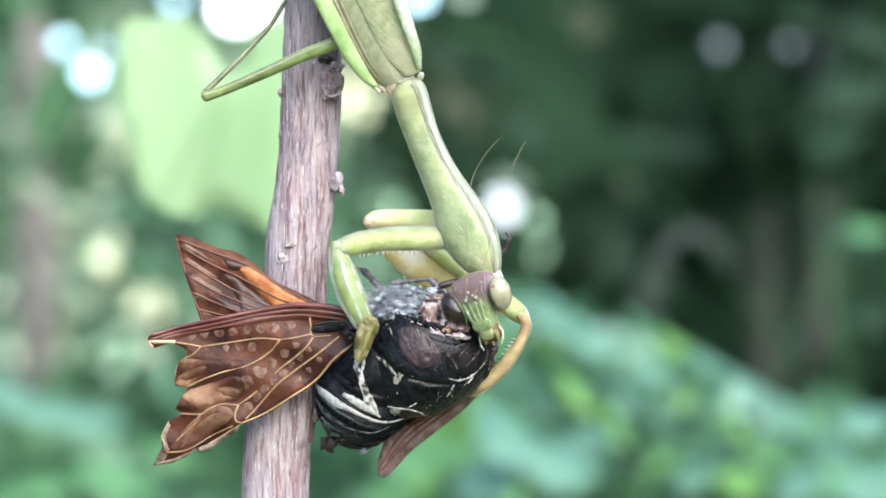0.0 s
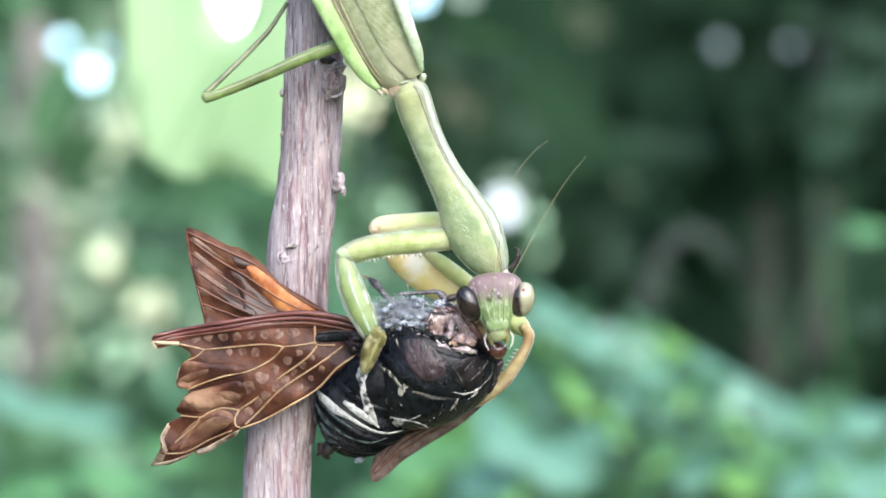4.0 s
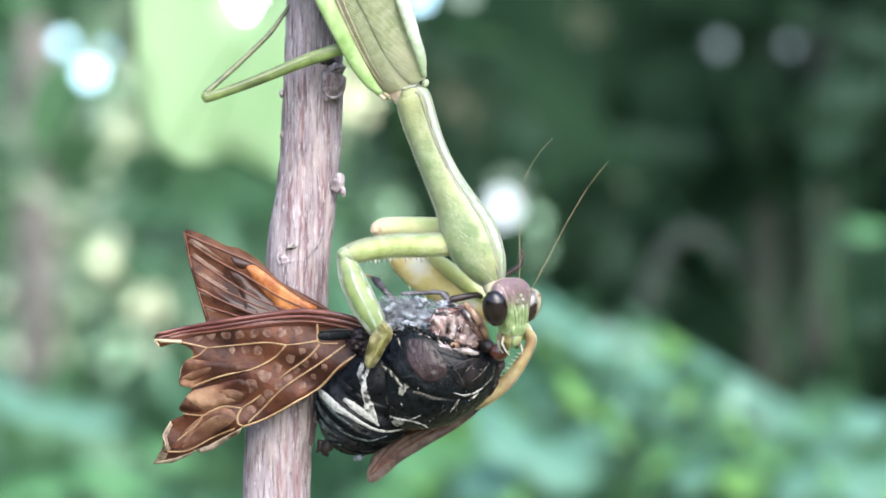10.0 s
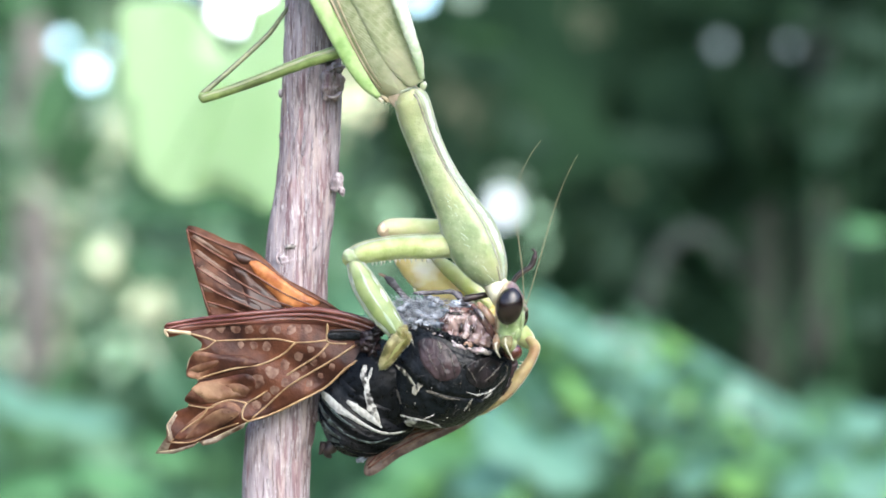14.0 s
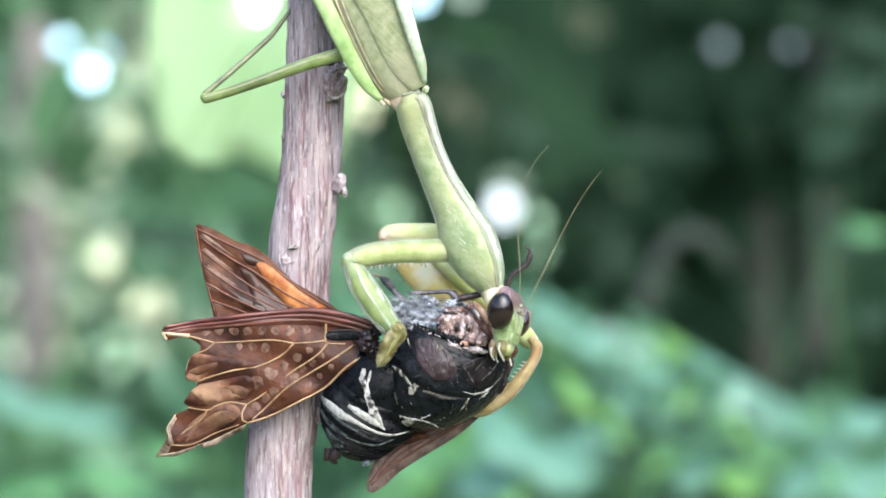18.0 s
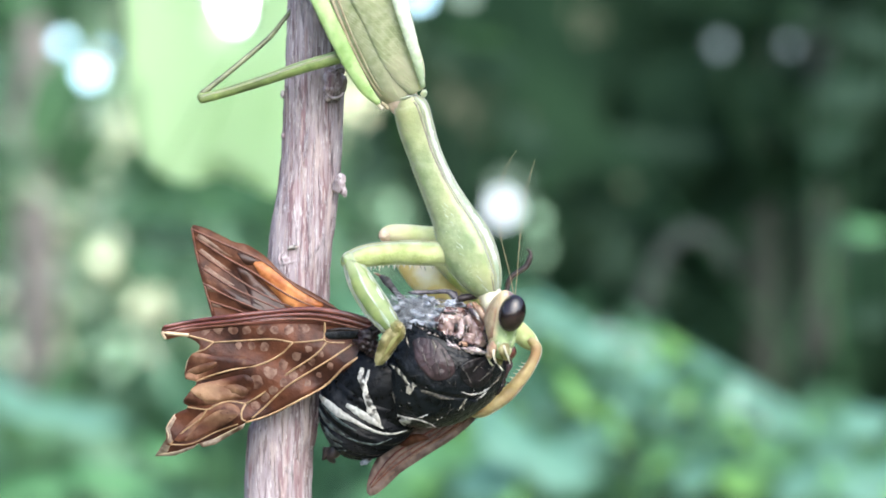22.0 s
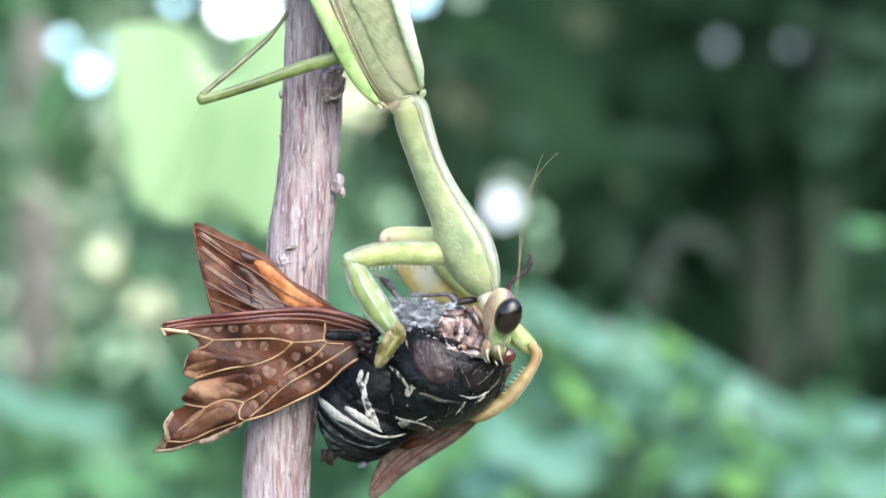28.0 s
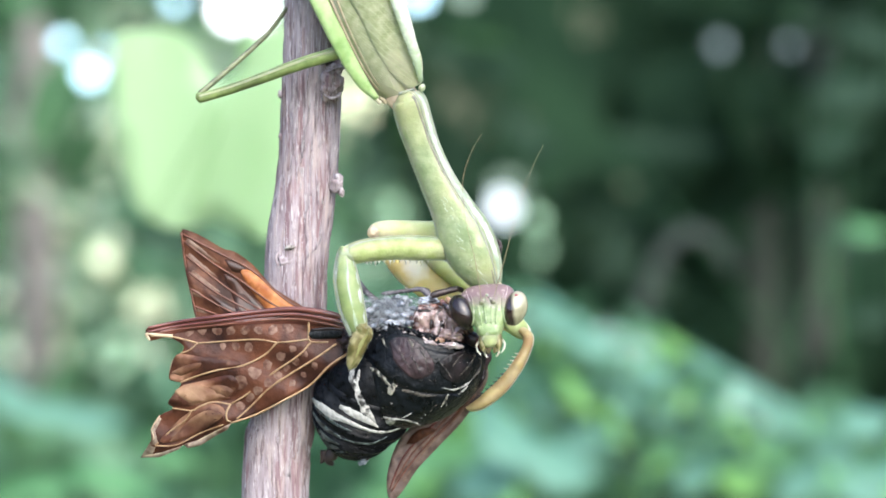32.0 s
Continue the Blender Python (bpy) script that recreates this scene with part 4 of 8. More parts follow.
dust_thorax(SMEAR, 0.3, (0.12, 0.3, 0.35, 0.3, 0.25), (-9.46, -16.08), (-9.92, -17.77), (-10.08, -19.62), (-9.85, -21.31), (-8.92, -22.62), (-6.46, -23.46), (-4.00, -23.92), (-1.69, -24.77))
dust_thorax(GOLD_DOWN, 0.5, (0.3, 0.7, 0.6, 0.25), (-8.00, -16.54), (-7.00, -17.23), (-6.08, -18.38), (-5.23, -19.46))
dust_thorax(GOLD_DOWN, 0.35, (0.9, 1.4, 0.9), (-4.77, -19.00), (-5.23, -19.62), (-5.62, -20.38))
dust_thorax(DUSTY, 0.7, (0.2, 0.7, 0.5, 0.1), (-4.00, -19.92), (-2.77, -20.23), (-1.23, -20.77), (0.46, -21.00))
dust_thorax(SMEAR, 0.8, (0.06, 0.3, 0.25, 0.06), (1.23, -19.92), (2.62, -20.23), (4.15, -19.92), (5.23, -19.15))
dust_thorax(SMEAR, 0.8, (0.06, 0.3, 0.1), (4.77, -19.92), (4.15, -20.54), (3.38, -21.00))
dust_thorax(GOLD_DOWN, 0.6, (0.1, 0.45, 0.1), (2.15, -20.85), (1.69, -21.62), (1.08, -22.38))
dust_thorax(GOLD_DOWN, 0.6, (0.1, 0.3, 0.1), (1.85, -21.15), (1.69, -21.92), (1.77, -22.54))
dust_thorax(SMEAR, 0.5, (0.05, 0.22, 0.05), (-2.92, -23.00), (-3.69, -23.38), (-4.46, -23.62))
dust_thorax(GOLD_DOWN, 0.4, (0.1, 0.28, 0.08), (-5.77, -12.69), (-5.69, -13.46), (-5.38, -14.23))
dust_thorax(DUSTY, 0.8, (0.1, 0.5, 0.1), (-2.46, -13.15), (-2.00, -13.92), (-2.08, -14.85))
dust_thorax(DUSTY, 0.8, (0.05, 0.3, 0.05), (4.69, -15.31), (3.69, -16.23), (2.92, -17.15))
dust_thorax(DUSTY, 0.8, (0.05, 0.3, 0.05), (6.00, -15.77), (5.08, -17.15), (3.69, -18.38))
dust_thorax(DUSTY, 0.7, (0.05, 0.3, 0.05), (6.77, -16.08), (6.46, -17.77), (5.23, -19.15))
dust_thorax(DUSTY, 0.7, (0.04, 0.16, 0.04), (-3.77, -14.38), (-3.23, -15.92), (-2.46, -17.15))
dust_thorax(DUSTY, 0.7, (0.04, 0.18, 0.04), (-0.92, -14.54), (-0.46, -16.08), (-0.15, -17.77))
dust_thorax(DUSTY, 0.7, (0.04, 0.16, 0.04), (-2.46, -15.31), (-1.69, -16.54), (-1.38, -17.92))
dust_thorax(DUSTY, 0.8, (0.1, 0.35, 0.1), (-8.31, -19.15), (-7.69, -20.38), (-7.38, -21.62))
dust_thorax(DUSTY, 0.7, (0.05, 0.14, 0.05), (1.23, -16.46), (2.00, -17.46), (2.62, -18.69))
# Two small pale spots paint glitter on the hind plate.
dust_thorax(SMEAR, 0.5, (0.1, 0.2, 0.1), (-8.62, -20.92), (-8.46, -21.08), (-8.23, -21.15))
dust_thorax(SMEAR, 0.5, (0.1, 0.2, 0.1), (-5.69, -21.38), (-5.54, -21.54), (-5.46, -21.69))
part("rim_patch", smear(THORAX, [(-7.00, -24.85), (-6.46, -24.23), (-5.69, -23.92), (-5.08, -23.77)], (0.4, 1.3, 0.9, 0.2), 0.36, 0.5, 3), SMEAR, thorax, "cream patch below the hind plate")
# Tiny pale dots stand in for glints off the shell.
glints = bmesh.new()
rnd = random.Random(77)
for k in range(26):
    ball(on_limb(THORAX, rnd.uniform(0.3, 0.9), rnd.uniform(-0.9, 0.9), 0.36), rnd.uniform(0.04, 0.09), 0.05, rnd.uniform(0.04, 0.09), rnd.uniform(0, 90), glints, 6, 5)
part("shell_glint", glints, SMEAR, thorax, "tiny pale dots painting glints on the shell", kind="stuff")
# Pale dashes serve as bristles and as glints painted along scratches.
bristles = bmesh.new()
rnd = random.Random(29)
for k in range(34):
    p = on_limb(THORAX, rnd.uniform(0.3, 0.86), rnd.uniform(-0.9, 0.9), 0.45)
    q = p + Vector((rnd.gauss(0, 0.45), rnd.uniform(-0.25, 0.0), rnd.gauss(-0.2, 0.45))) * 0.001
    tube([p, q], rnd.uniform(0.02, 0.05), 0.015, 4, bristles)
part("bristle", bristles, DUSTY, thorax, "scattered pale bristles and painted scratch glints", kind="stuff")
for x, y, d, rx, rz, lean in ((7.4, -17.0, -2.0, 0.7, 1.6, 20), (6.7, -19.2, -2.2, 0.6, 1.3, 30), (7.9, -15.4, -2.4, 0.5, 0.9, 10)):
    part("side_plate", ball(at(x, y, d), rx, 0.9, rz, lean, lump=0.6), CICADA_BROWN, thorax)

# abdomen: overlapping rings
abdomen = part("abdomen", loft(ABDOMEN, 40, 44, rough=shell_swell), ABDOMEN_BLACK, cicada, "black abdomen dusted with white", origin=at(-11.08, -21.46, 0))
steps = [0.2, 0.34, 0.46, 0.56, 0.64, 0.72, 0.79, 0.86, 0.93]
for a, b in zip(steps, steps[1:]):
    part("abdomen_ring", loft(ABDOMEN, 8, 44, a, b + 0.012, 0.022, rough=lambda p: 0.012 * noise.noise(p * 600)), ABDOMEN_BLACK, abdomen)
def dust_abdomen(material, rag, wide, *pts):
    part("powder_band", smear(ABDOMEN, pts, [0.85 * w for w in wide], 0.22, rag * 0.55, wide[1] * 7), material, abdomen, "chalky white powder band" if material in (SMEAR, POWDER_WHITE) else "")


dust_abdomen(POWDER_WHITE, 0.2, (0.4, 1.2, 1.35, 0.8, 0.55, 0.45, 0.3, 0.15), (-16.92, -19.15), (-15.92, -20.38), (-14.46, -21.77), (-12.92, -22.77), (-10.92, -24.08), (-8.92, -25.00), (-7.23, -25.15), (-5.54, -24.85))
dust_abdomen(POWDER_WHITE, 0.3, (0.6, 1.1, 1.2, 0.9, 0.2), (-13.31, -20.77), (-12.31, -21.54), (-11.08, -22.46), (-9.85, -23.38), (-8.69, -24.38))
dust_abdomen(SMEAR, 0.7, (0.6, 1.0, 0.8, 1.1, 1.5, 0.8, 0.2), (-10.77, -15.92), (-11.08, -17.46), (-10.69, -19.00), (-10.46, -20.38), (-10.00, -21.62), (-9.38, -22.85), (-8.92, -23.77))
dust_abdomen(SMEAR, 0.8, (0.2, 0.5, 0.3, 0.2), (-9.85, -16.23), (-10.15, -17.15), (-10.46, -18.08), (-10.31, -19.15))
dust_abdomen(GREY_BLOOM, 0.5, (0.2, 0.6, 0.7, 0.3), (-17.15, -20.85), (-16.46, -22.38), (-15.38, -23.77), (-14.00, -24.85))
dust_abdomen(GREY_BLOOM, 0.5, (0.2, 0.6, 0.6, 0.2), (-17.15, -22.08), (-16.62, -23.62), (-15.69, -24.85), (-14.31, -25.85))
dust_abdomen(GREY_BLOOM, 0.5, (0.2, 0.5, 0.5, 0.2), (-17.00, -23.31), (-16.46, -24.54), (-15.54, -25.62), (-14.46, -26.38))
dust_abdomen(GREY_BLOOM, 0.5, (0.2, 0.45, 0.45, 0.15), (-16.69, -20.23), (-15.54, -21.77), (-14.15, -23.15), (-12.31, -24.38))
dust_abdomen(GREY_BLOOM, 0.5, (0.1, 0.3, 0.3, 0.1), (-14.00, -25.00), (-12.00, -25.92), (-9.85, -26.38), (-7.69, -25.77))
dust_abdomen(GREY_BLOOM, 0.6, (0.1, 0.35, 0.3, 0.1), (-16.62, -25.31), (-16.00, -25.92), (-14.92, -26.69), (-13.85, -27.00))
part("tail_tip", loft([(-14.9, -26.0, 3, 0.8, 0.8), (-15.7, -27.1, 3, 0.95, 0.7), (-16.1, -27.9, 3, 0.6, 0.5), (-15.6, -28.5, 3, 0.2, 0.2)], 12, 10, rough=lambda p: 0.15 * noise.noise(p * 1100)), CICADA_LEG, abdomen)
part("tail_tip", loft([(-16.6, -26.3, 3.2, 0.5, 0.6), (-16.8, -27.4, 3.2, 0.5, 0.5), (-17.3, -28.0, 3.2, 0.15, 0.2)], 8, 8), CICADA_LEG, abdomen)

# torn front end: flesh, rim splinters, down and membrane
WOUND = at(1.85, -11.62, -3.0)
flesh = part("torn_front", ball(WOUND, 4.2, 2.6, 3.0, 28, lump=0.2, u=40, v=28), FLESH_DARK, cicada, "wet pinkish flesh of the torn front end")
rnd = random.Random(11)
for x, y, d, rx, rz, lean, m in ((-0.7, -10.9, -5.2, 1.25, 1.75, -12, FLESH), (0.6, -10.2, -5.0, 1.0, 1.2, 15, FLESH), (1.6, -11.6, -5.0, 0.75, 1.5, -8, FLESH_PALE), (2.5, -10.6, -5.2, 0.7, 1.5, 6, FLESH), (3.4, -11.4, -5.3, 0.75, 1.7, 14, FLESH), (4.5, -12.3, -5.3, 0.75, 1.4, 22, FLESH), (0.3, -9.0, -4.6, 1.3, 0.6, 8, FLESH_DARK), (2.6, -12.9, -6.3, 0.9, 0.8, 10, FLESH), (-1.0, -12.5, -6.2, 0.6, 0.7, 0, FLESH), (3.9, -13.3, -6.4, 0.9, 0.6, 0, FLESH), (1.2, -12.4, -6.3, 0.45, 0.6, 30, FLESH_PALE), (1.6, -13.6, -6.8, 0.9, 0.4, 15, FLESH_TAN), (3.0, -9.3, -4.9, 0.6, 0.7, 0, FLESH)):
    part("flesh_lump", ball(at(x, y, d), rx, 0.8, rz, lean, lump=0.45, u=28, v=20), m, flesh)
part("flesh_lump", ball(at(3.2, -14.4, -7.3), 1.3, 0.6, 0.42, 8, lump=0.8), FLESH_PALE, flesh, "pale wet lip of the wound")
part("flesh_lump", ball(at(0.3, -13.75, -7.2), 0.95, 0.5, 0.36, 25, lump=0.5), FLESH_PALE, flesh, "pale wet lip of the wound")
# Dark lumps paint the shade of hollows between the flesh lumps.
for x, y, d, rx, rz, lean in ((0.25, -12.85, -7.0, 0.8, 0.42, 12), (2.2, -11.7, -5.9, 0.3, 0.8, -6), (3.8, -10.2, -5.9, 0.25, 0.9, 24), (-0.2, -9.4, -5.4, 1.0, 0.22, 6), (0.7, -11.3, -5.8, 0.22, 0.7, 12), (4.7, -13.2, -6.4, 0.5, 0.25, 0)):
    part("flesh_hollow_shade", ball(at(x, y, d), rx, 0.45, rz, lean, lump=0.3), EYE_DARK, flesh, "dark lump painting the shade of a hollow in the flesh")
# Pale beads stand in for sky glints on the wet flesh.
wet = bmesh.new()
for k in range(70):
    ball(at(rnd.uniform(-9.5, 5.5), rnd.gauss(-10.8, 1.6), -6.1 + rnd.uniform(-0.4, 0.4)), rnd.uniform(0.04, 0.1), 0.05, rnd.uniform(0.04, 0.12), rnd.uniform(-60, 60), wet, 6, 5)
part("wet_glint", wet, FLESH_PALE, flesh, "tiny pale beads standing in for wet glints", kind="stuff")
for m, off in ((FLESH_TAN, 0.2), (FLESH_DARK, -0.6)):
    part("head_shell_strip", loft([(2.9 + off, -8.0 + off * 0.35, -5.0, 0.3, 0.4), (4.0 + off, -9.4 + off * 0.4, -5.8, 0.62, 0.6), (5.2 + off, -11.2 + off * 0.4, -5.9, 0.6, 0.6), (6.0 + off * 0.8, -12.8 + off * 0.4, -5.4, 0.3, 0.4)], 14, 12, rough=lambda p: 0.1 * noise.noise(p * 900)), m, flesh)
strings = bmesh.new()
for k in range(26):
    u, v = rnd.uniform(-1.5, 4.5), rnd.uniform(-13.5, -9.2)
    a = at(u, v, -6.1)
    b = at(u + rnd.gauss(0.1, 0.4), v + rnd.uniform(-1.3, -0.4), -6.6)
    tube([a, a.lerp(b, 0.5) + Vector((rnd.gauss(0, 0.12), -0.1, 0)) * 0.001, b], rnd.uniform(0.05, 0.12), 0.04, 5, strings)
part("flesh_strand", strings, FLESH_PALE, flesh, "glistening pale strands", kind="stuff")
bm = bmesh.new()
for k in range(90):
    s = -0.85 + 1.7 * k / 89
    p = on_limb(THORAX, 0.31 + 0.02 * noise.noise((k * 0.6, 0, 0)), s, 0.1)
    cone(p, p + Vector((rnd.uniform(-0.4, 0.4), rnd.uniform(-0.8, -0.1), rnd.uniform(-0.1, 0.7))) * 0.001, rnd.uniform(0.15, 0.4), bm)
part("torn_rim", bm, CICADA_BLACK, cicada, "ragged black edge of the broken shell", smooth=False)
bm = bmesh.new()
for k in range(15):
    p = on_limb(THORAX, 0.31 + rnd.uniform(-0.03, 0.03), rnd.uniform(-0.75, 0.5), 0.3)
    ball(p, rnd.uniform(0.05, 0.42), 0.12, rnd.uniform(0.04, 0.12), rnd.uniform(-10, 60), bm, 10, 8, 1.0)
part("rim_beads", bm, FLESH_PALE, cicada)
for x, y, d, rx, rz in ((-7.23, -9.9, -3.2, 2.2, 1.0), (-4.54, -8.7, -3.3, 1.9, 1.1), (-2.62, -9.8, -3.9, 1.8, 1.2), (-4.92, -10.7, -4.3, 2.2, 0.9), (-8.62, -10.8, -3.6, 1.3, 0.8), (-3, -7.8, -3.1, 1.2, 0.7), (0.46, -8.2, -3.6, 1.4, 0.6)):
    part("down_tuft", ball(at(x, y, d), rx, 1.2, rz, 10, lump=0.7, u=36, v=24), HAIR_ROOT, cicada)


def down_hair():
    """Fine pale hairs that lean away from the wound, in clumps."""
    rnd = random.Random(15)
    pale, grey = bmesh.new(), bmesh.new()
    for k in range(300):
        u, v = rnd.gauss(-5.0, 2.7), rnd.gauss(-9.4, 1.0)
        if v < -11.8 + 0.1 * abs(u + 5) or v > -7.2:
            continue
        lean, deep = rnd.gauss(165, 40), rnd.uniform(-5.4, -4.2)
        for _ in range(9):
            a = radians(lean + rnd.gauss(0, 16))
            p = at(u + rnd.gauss(0, 0.35), v + rnd.gauss(0, 0.25), deep + rnd.gauss(0, 0.15))
            q = p + Vector((math.cos(a), rnd.gauss(-0.1, 0.15), math.sin(a))) * rnd.uniform(0.0005, 0.0013)
            tube([p, p.lerp(q, 0.5) + Vector((rnd.gauss(0, 0.1), 0, 0.08)) * 0.001, q], 0.024, 0.012, 3, pale if k % 4 else grey)
    part("down", pale, HAIR, cicada, "matted pale blue-grey down", kind="stuff")
    part("down", grey, HAIR_GREY, cicada, "matted dark grey down", kind="stuff")


down_hair()
rnd = random.Random(63)
for u, v, r in ((-6.9, -8.6, 1.3), (-8.4, -9.9, 1.2), (-4.6, -9.5, 1.2), (-3.3, -8.3, 0.9), (-5.6, -10.3, 1.1), (-2.4, -10.9, 0.9), (-7.4, -10.8, 0.9), (-1.6, -8.9, 0.7), (-4.0, -7.2, 0.7), (-9.4, -10.6, 0.8)):
    edge = [(u + r * rnd.uniform(0.5, 1.2) * math.cos(a), v + 0.6 * r * rnd.uniform(0.4, 1.3) * math.sin(a)) for a in [0.7 * k for k in range(9)]]
    tip = rnd.uniform(-0.7, 0.7)
    part("torn_membrane", sheet(edge, 0.05, 2, lambda x, y: -5.5 + tip * (x - u) + 0.5 * noise.noise((x, y, u))), MEMBRANE, cicada, "shard of clear bluish membrane")
part("mouth_shell", loft([(5.46, -13.38, -4.5, 0.77, 0.9), (6.31, -13.92, -5, 1, 1.2), (7.23, -14.54, -5, 0.77, 1.0)], 8, 12, rough=lambda p: 0.2 * noise.noise(p * 900)), CICADA_LEG, cicada)
part("compound_eye", ball(at(7.69, -14.54, -6.4), 1.3, 1.3, 1.2, 0), CICADA_EYE, cicada, "glossy red-brown bulging eye")
front_leg = part("front_leg", loft([(-9.6, -4.4, -1.2, 0.2, 0.2), (-8.9, -4.9, -1.6, 0.55, 0.5), (-8.2, -5.7, -1.9, 0.42, 0.4), (-7.2, -6.9, -2.3, 0.42, 0.42), (-6.2, -8.0, -2.8, 0.6, 0.6), (-5.8, -8.5, -3.0, 0.4, 0.4)], 24, 10, rough=lambda p: 0.12 * noise.noise(p * 1400)), LEG_GREY, cicada, "dark grey stub of a front leg")
part("claw", tube(curve([(-9.2, -4.6, -1.3), (-9.9, -4.2, -1.1), (-10.5, -3.95, -1)], 6), 0.28, 0.1, 6), FLESH_TAN, front_leg)
part("middle_leg", loft([(-5.8, -6.55, -3.2, 0.12, 0.12), (-5.0, -6.6, -3.3, 0.3, 0.3), (-2.6, -6.5, -3.4, 0.3, 0.3), (-0.6, -6.4, -3.4, 0.34, 0.34), (0.4, -6.9, -3.4, 0.5, 0.4), (0.8, -7.6, -3.4, 0.4, 0.4)], 24, 10, rough=lambda p: 0.25 * noise.noise(p * 1600)), LEG_GREY, cicada, "fuzzy grey stub of a middle leg")
part("middle_leg", loft([(0.8, -7.7, -3.6, 0.3, 0.3), (1.6, -7.3, -3.6, 0.5, 0.45), (3.2, -7.0, -3.4, 0.45, 0.4), (4.6, -6.8, -3.0, 0.42, 0.4), (5.3, -7.1, -2.6, 0.3, 0.3)], 20, 10, rough=lambda p: 0.2 * noise.noise(p * 1400)), CICADA_LEG, cicada)
part("raised_leg", tube(curve([(7.23, -9.15, 2), (7.69, -6.08, 3), (8, -4.77, 3), (9, -3.77, 3), (10.31, -2.85, 3), (10.85, -1.46, 3)], 20), 0.34, 0.38, 8), CICADA_LEG, cicada)
part("claw", tube(curve([(10.85, -1.62, 3), (10.85, -1, 3), (10.54, -0.62, 3), (10.15, -0.62, 3)], 8), 0.3, 0.06, 6), CICADA_BROWN, cicada)

# near forewing, spread to the side and torn at the tip
FORE_LINE = [(-10.69, -10.54), (-14.15, -9.15), (-18.77, -8.46), (-23.38, -8.85), (-29.54, -9.54), (-34.92, -10.38), (-38.77, -11.31), (-39.15, -12.23), (-38.54, -13.15), (-36.15, -12.69), (-34.08, -13.77), (-34.38, -14.85), (-35.54, -15.92), (-36, -17.62), (-35.77, -18.54), (-34.31, -18.92), (-35.38, -20.38),
             (-36.15, -21.62), (-35.38, -22.38), (-37.23, -23.31), (-38.31, -25.15), (-38.08, -26.54), (-39.54, -28.92), (-37.23, -28.54), (-34, -27.31), (-32, -26.69), (-27.62, -24.38), (-24.15, -23.38), (-18.77, -20.38), (-14.92, -17.62), (-11.23, -14.54), (-10.46, -12.54)]
FORE_ROOT = at(-11.08, -12.23, -4)


def fore_bulge(u, v):
    """Pleats between the veins, and the wing's lean back towards its tip."""
    return -4.0 + 0.05 * (-11 - u) + 0.35 * math.sin(0.9 * (u * 0.45 + v)) + 0.25 * noise.noise((u * 0.25, v * 0.25, 0.5)) + 0.02 * max(0, -14 - v) ** 1.5


def on_wing(pts, lift=-0.12):
    return [(u, v, fore_bulge(u, v) + lift) for u, v in pts]


forewing = part("forewing", sheet(rounded(FORE_LINE, 3), 0.09, 4, fore_bulge), WING, cicada, "ragged brown forewing with ochre veins and pale spots", origin=FORE_ROOT)
part("torn_tip", sheet(rounded([(-34.54, -14.85), (-35.54, -15.92), (-35.92, -17.62), (-35.69, -18.46), (-33.77, -18.69), (-29.54, -17.46), (-26.08, -16.46), (-28, -15.31), (-31.46, -15.31)], 3), 0.05, 3, lambda u, v: fore_bulge(u, v) - 0.09), WING_TORN, forewing, "thin mottled tissue")
part("torn_tip", sheet(rounded([(-34, -19.15), (-35.23, -20.38), (-36, -21.62), (-33.38, -22.08), (-29.92, -21.31), (-27.62, -21.08), (-26.46, -19.15), (-27.62, -17.77), (-30.69, -18.38)], 3), 0.05, 3, lambda u, v: fore_bulge(u, v) - 0.09), WING_TORN, forewing, "thin mottled tissue")
part("torn_tip", sheet(rounded([(-32.92, -22.62), (-35.31, -24.54), (-37.23, -26.85), (-34.92, -26.85), (-31.85, -25.69), (-28.62, -23.92), (-28.62, -22.23), (-30.69, -21.62)], 3), 0.05, 3, lambda u, v: fore_bulge(u, v) - 0.09), WING_TORN, forewing, "thin mottled tissue")
part("front_band", sheet(rounded([(-38.31, -11.62), (-35.69, -10.69), (-33.38, -10.23), (-27.23, -9.31), (-20.31, -8.77), (-14.92, -8.92), (-12.46, -9.92), (-11.38, -11.15), (-14.15, -11.00), (-20.31, -10.69), (-27.23, -11.00), (-33.38, -11.77), (-36.46, -12.31)], 3), 0.12, 4, lambda u, v: fore_bulge(u, v) - 0.14 + 0.06 * noise.noise((u * 0.8, v * 3, 1))), WING_EDGE, forewing, "broad glossy maroon front edge")
for pts, r, m in (([(-10.69, -10.46), (-14.15, -9.38), (-18.77, -8.77), (-23.38, -9.08), (-29.54, -9.85), (-34.92, -10.62), (-38.92, -11.46)], 0.45, WING_EDGE),
                  ([(-10.46, -11.15), (-14.15, -10.15), (-18.77, -9.46), (-23.38, -9.69), (-29.54, -10.46), (-34.92, -11.15), (-38.92, -12)], 0.38, WING_EDGE),
                  ([(-11.08, -11.62), (-14.15, -10.85), (-18.38, -10.15), (-23.38, -10.31), (-29.54, -11), (-34.92, -11.62), (-38.77, -12.38)], 0.22, VEIN_DARK)):
    part("wing_rib", tube(curve(on_wing(pts, -0.25), 40), r, r * 0.5, 8), m, forewing)
def vein(r, *pts):
    part("vein", tube(curve(on_wing(pts, -0.13), 22), r * 0.7, r * 0.55, 6), VEIN, forewing)


vein(0.24, (-17, -10.54), (-17, -11.85), (-17.08, -12.85))
vein(0.16, (-17.08, -12.85), (-19.15, -13.15), (-21.31, -13.31))
vein(0.18, (-17.08, -12.85), (-16.46, -13.23), (-14.31, -13.23))
vein(0.17, (-21.31, -13.31), (-24.15, -12.92), (-28, -13.15), (-32.15, -13.46))
vein(0.2, (-32.15, -13.46), (-34.15, -12.92), (-36.46, -12.46), (-38.54, -12.54))
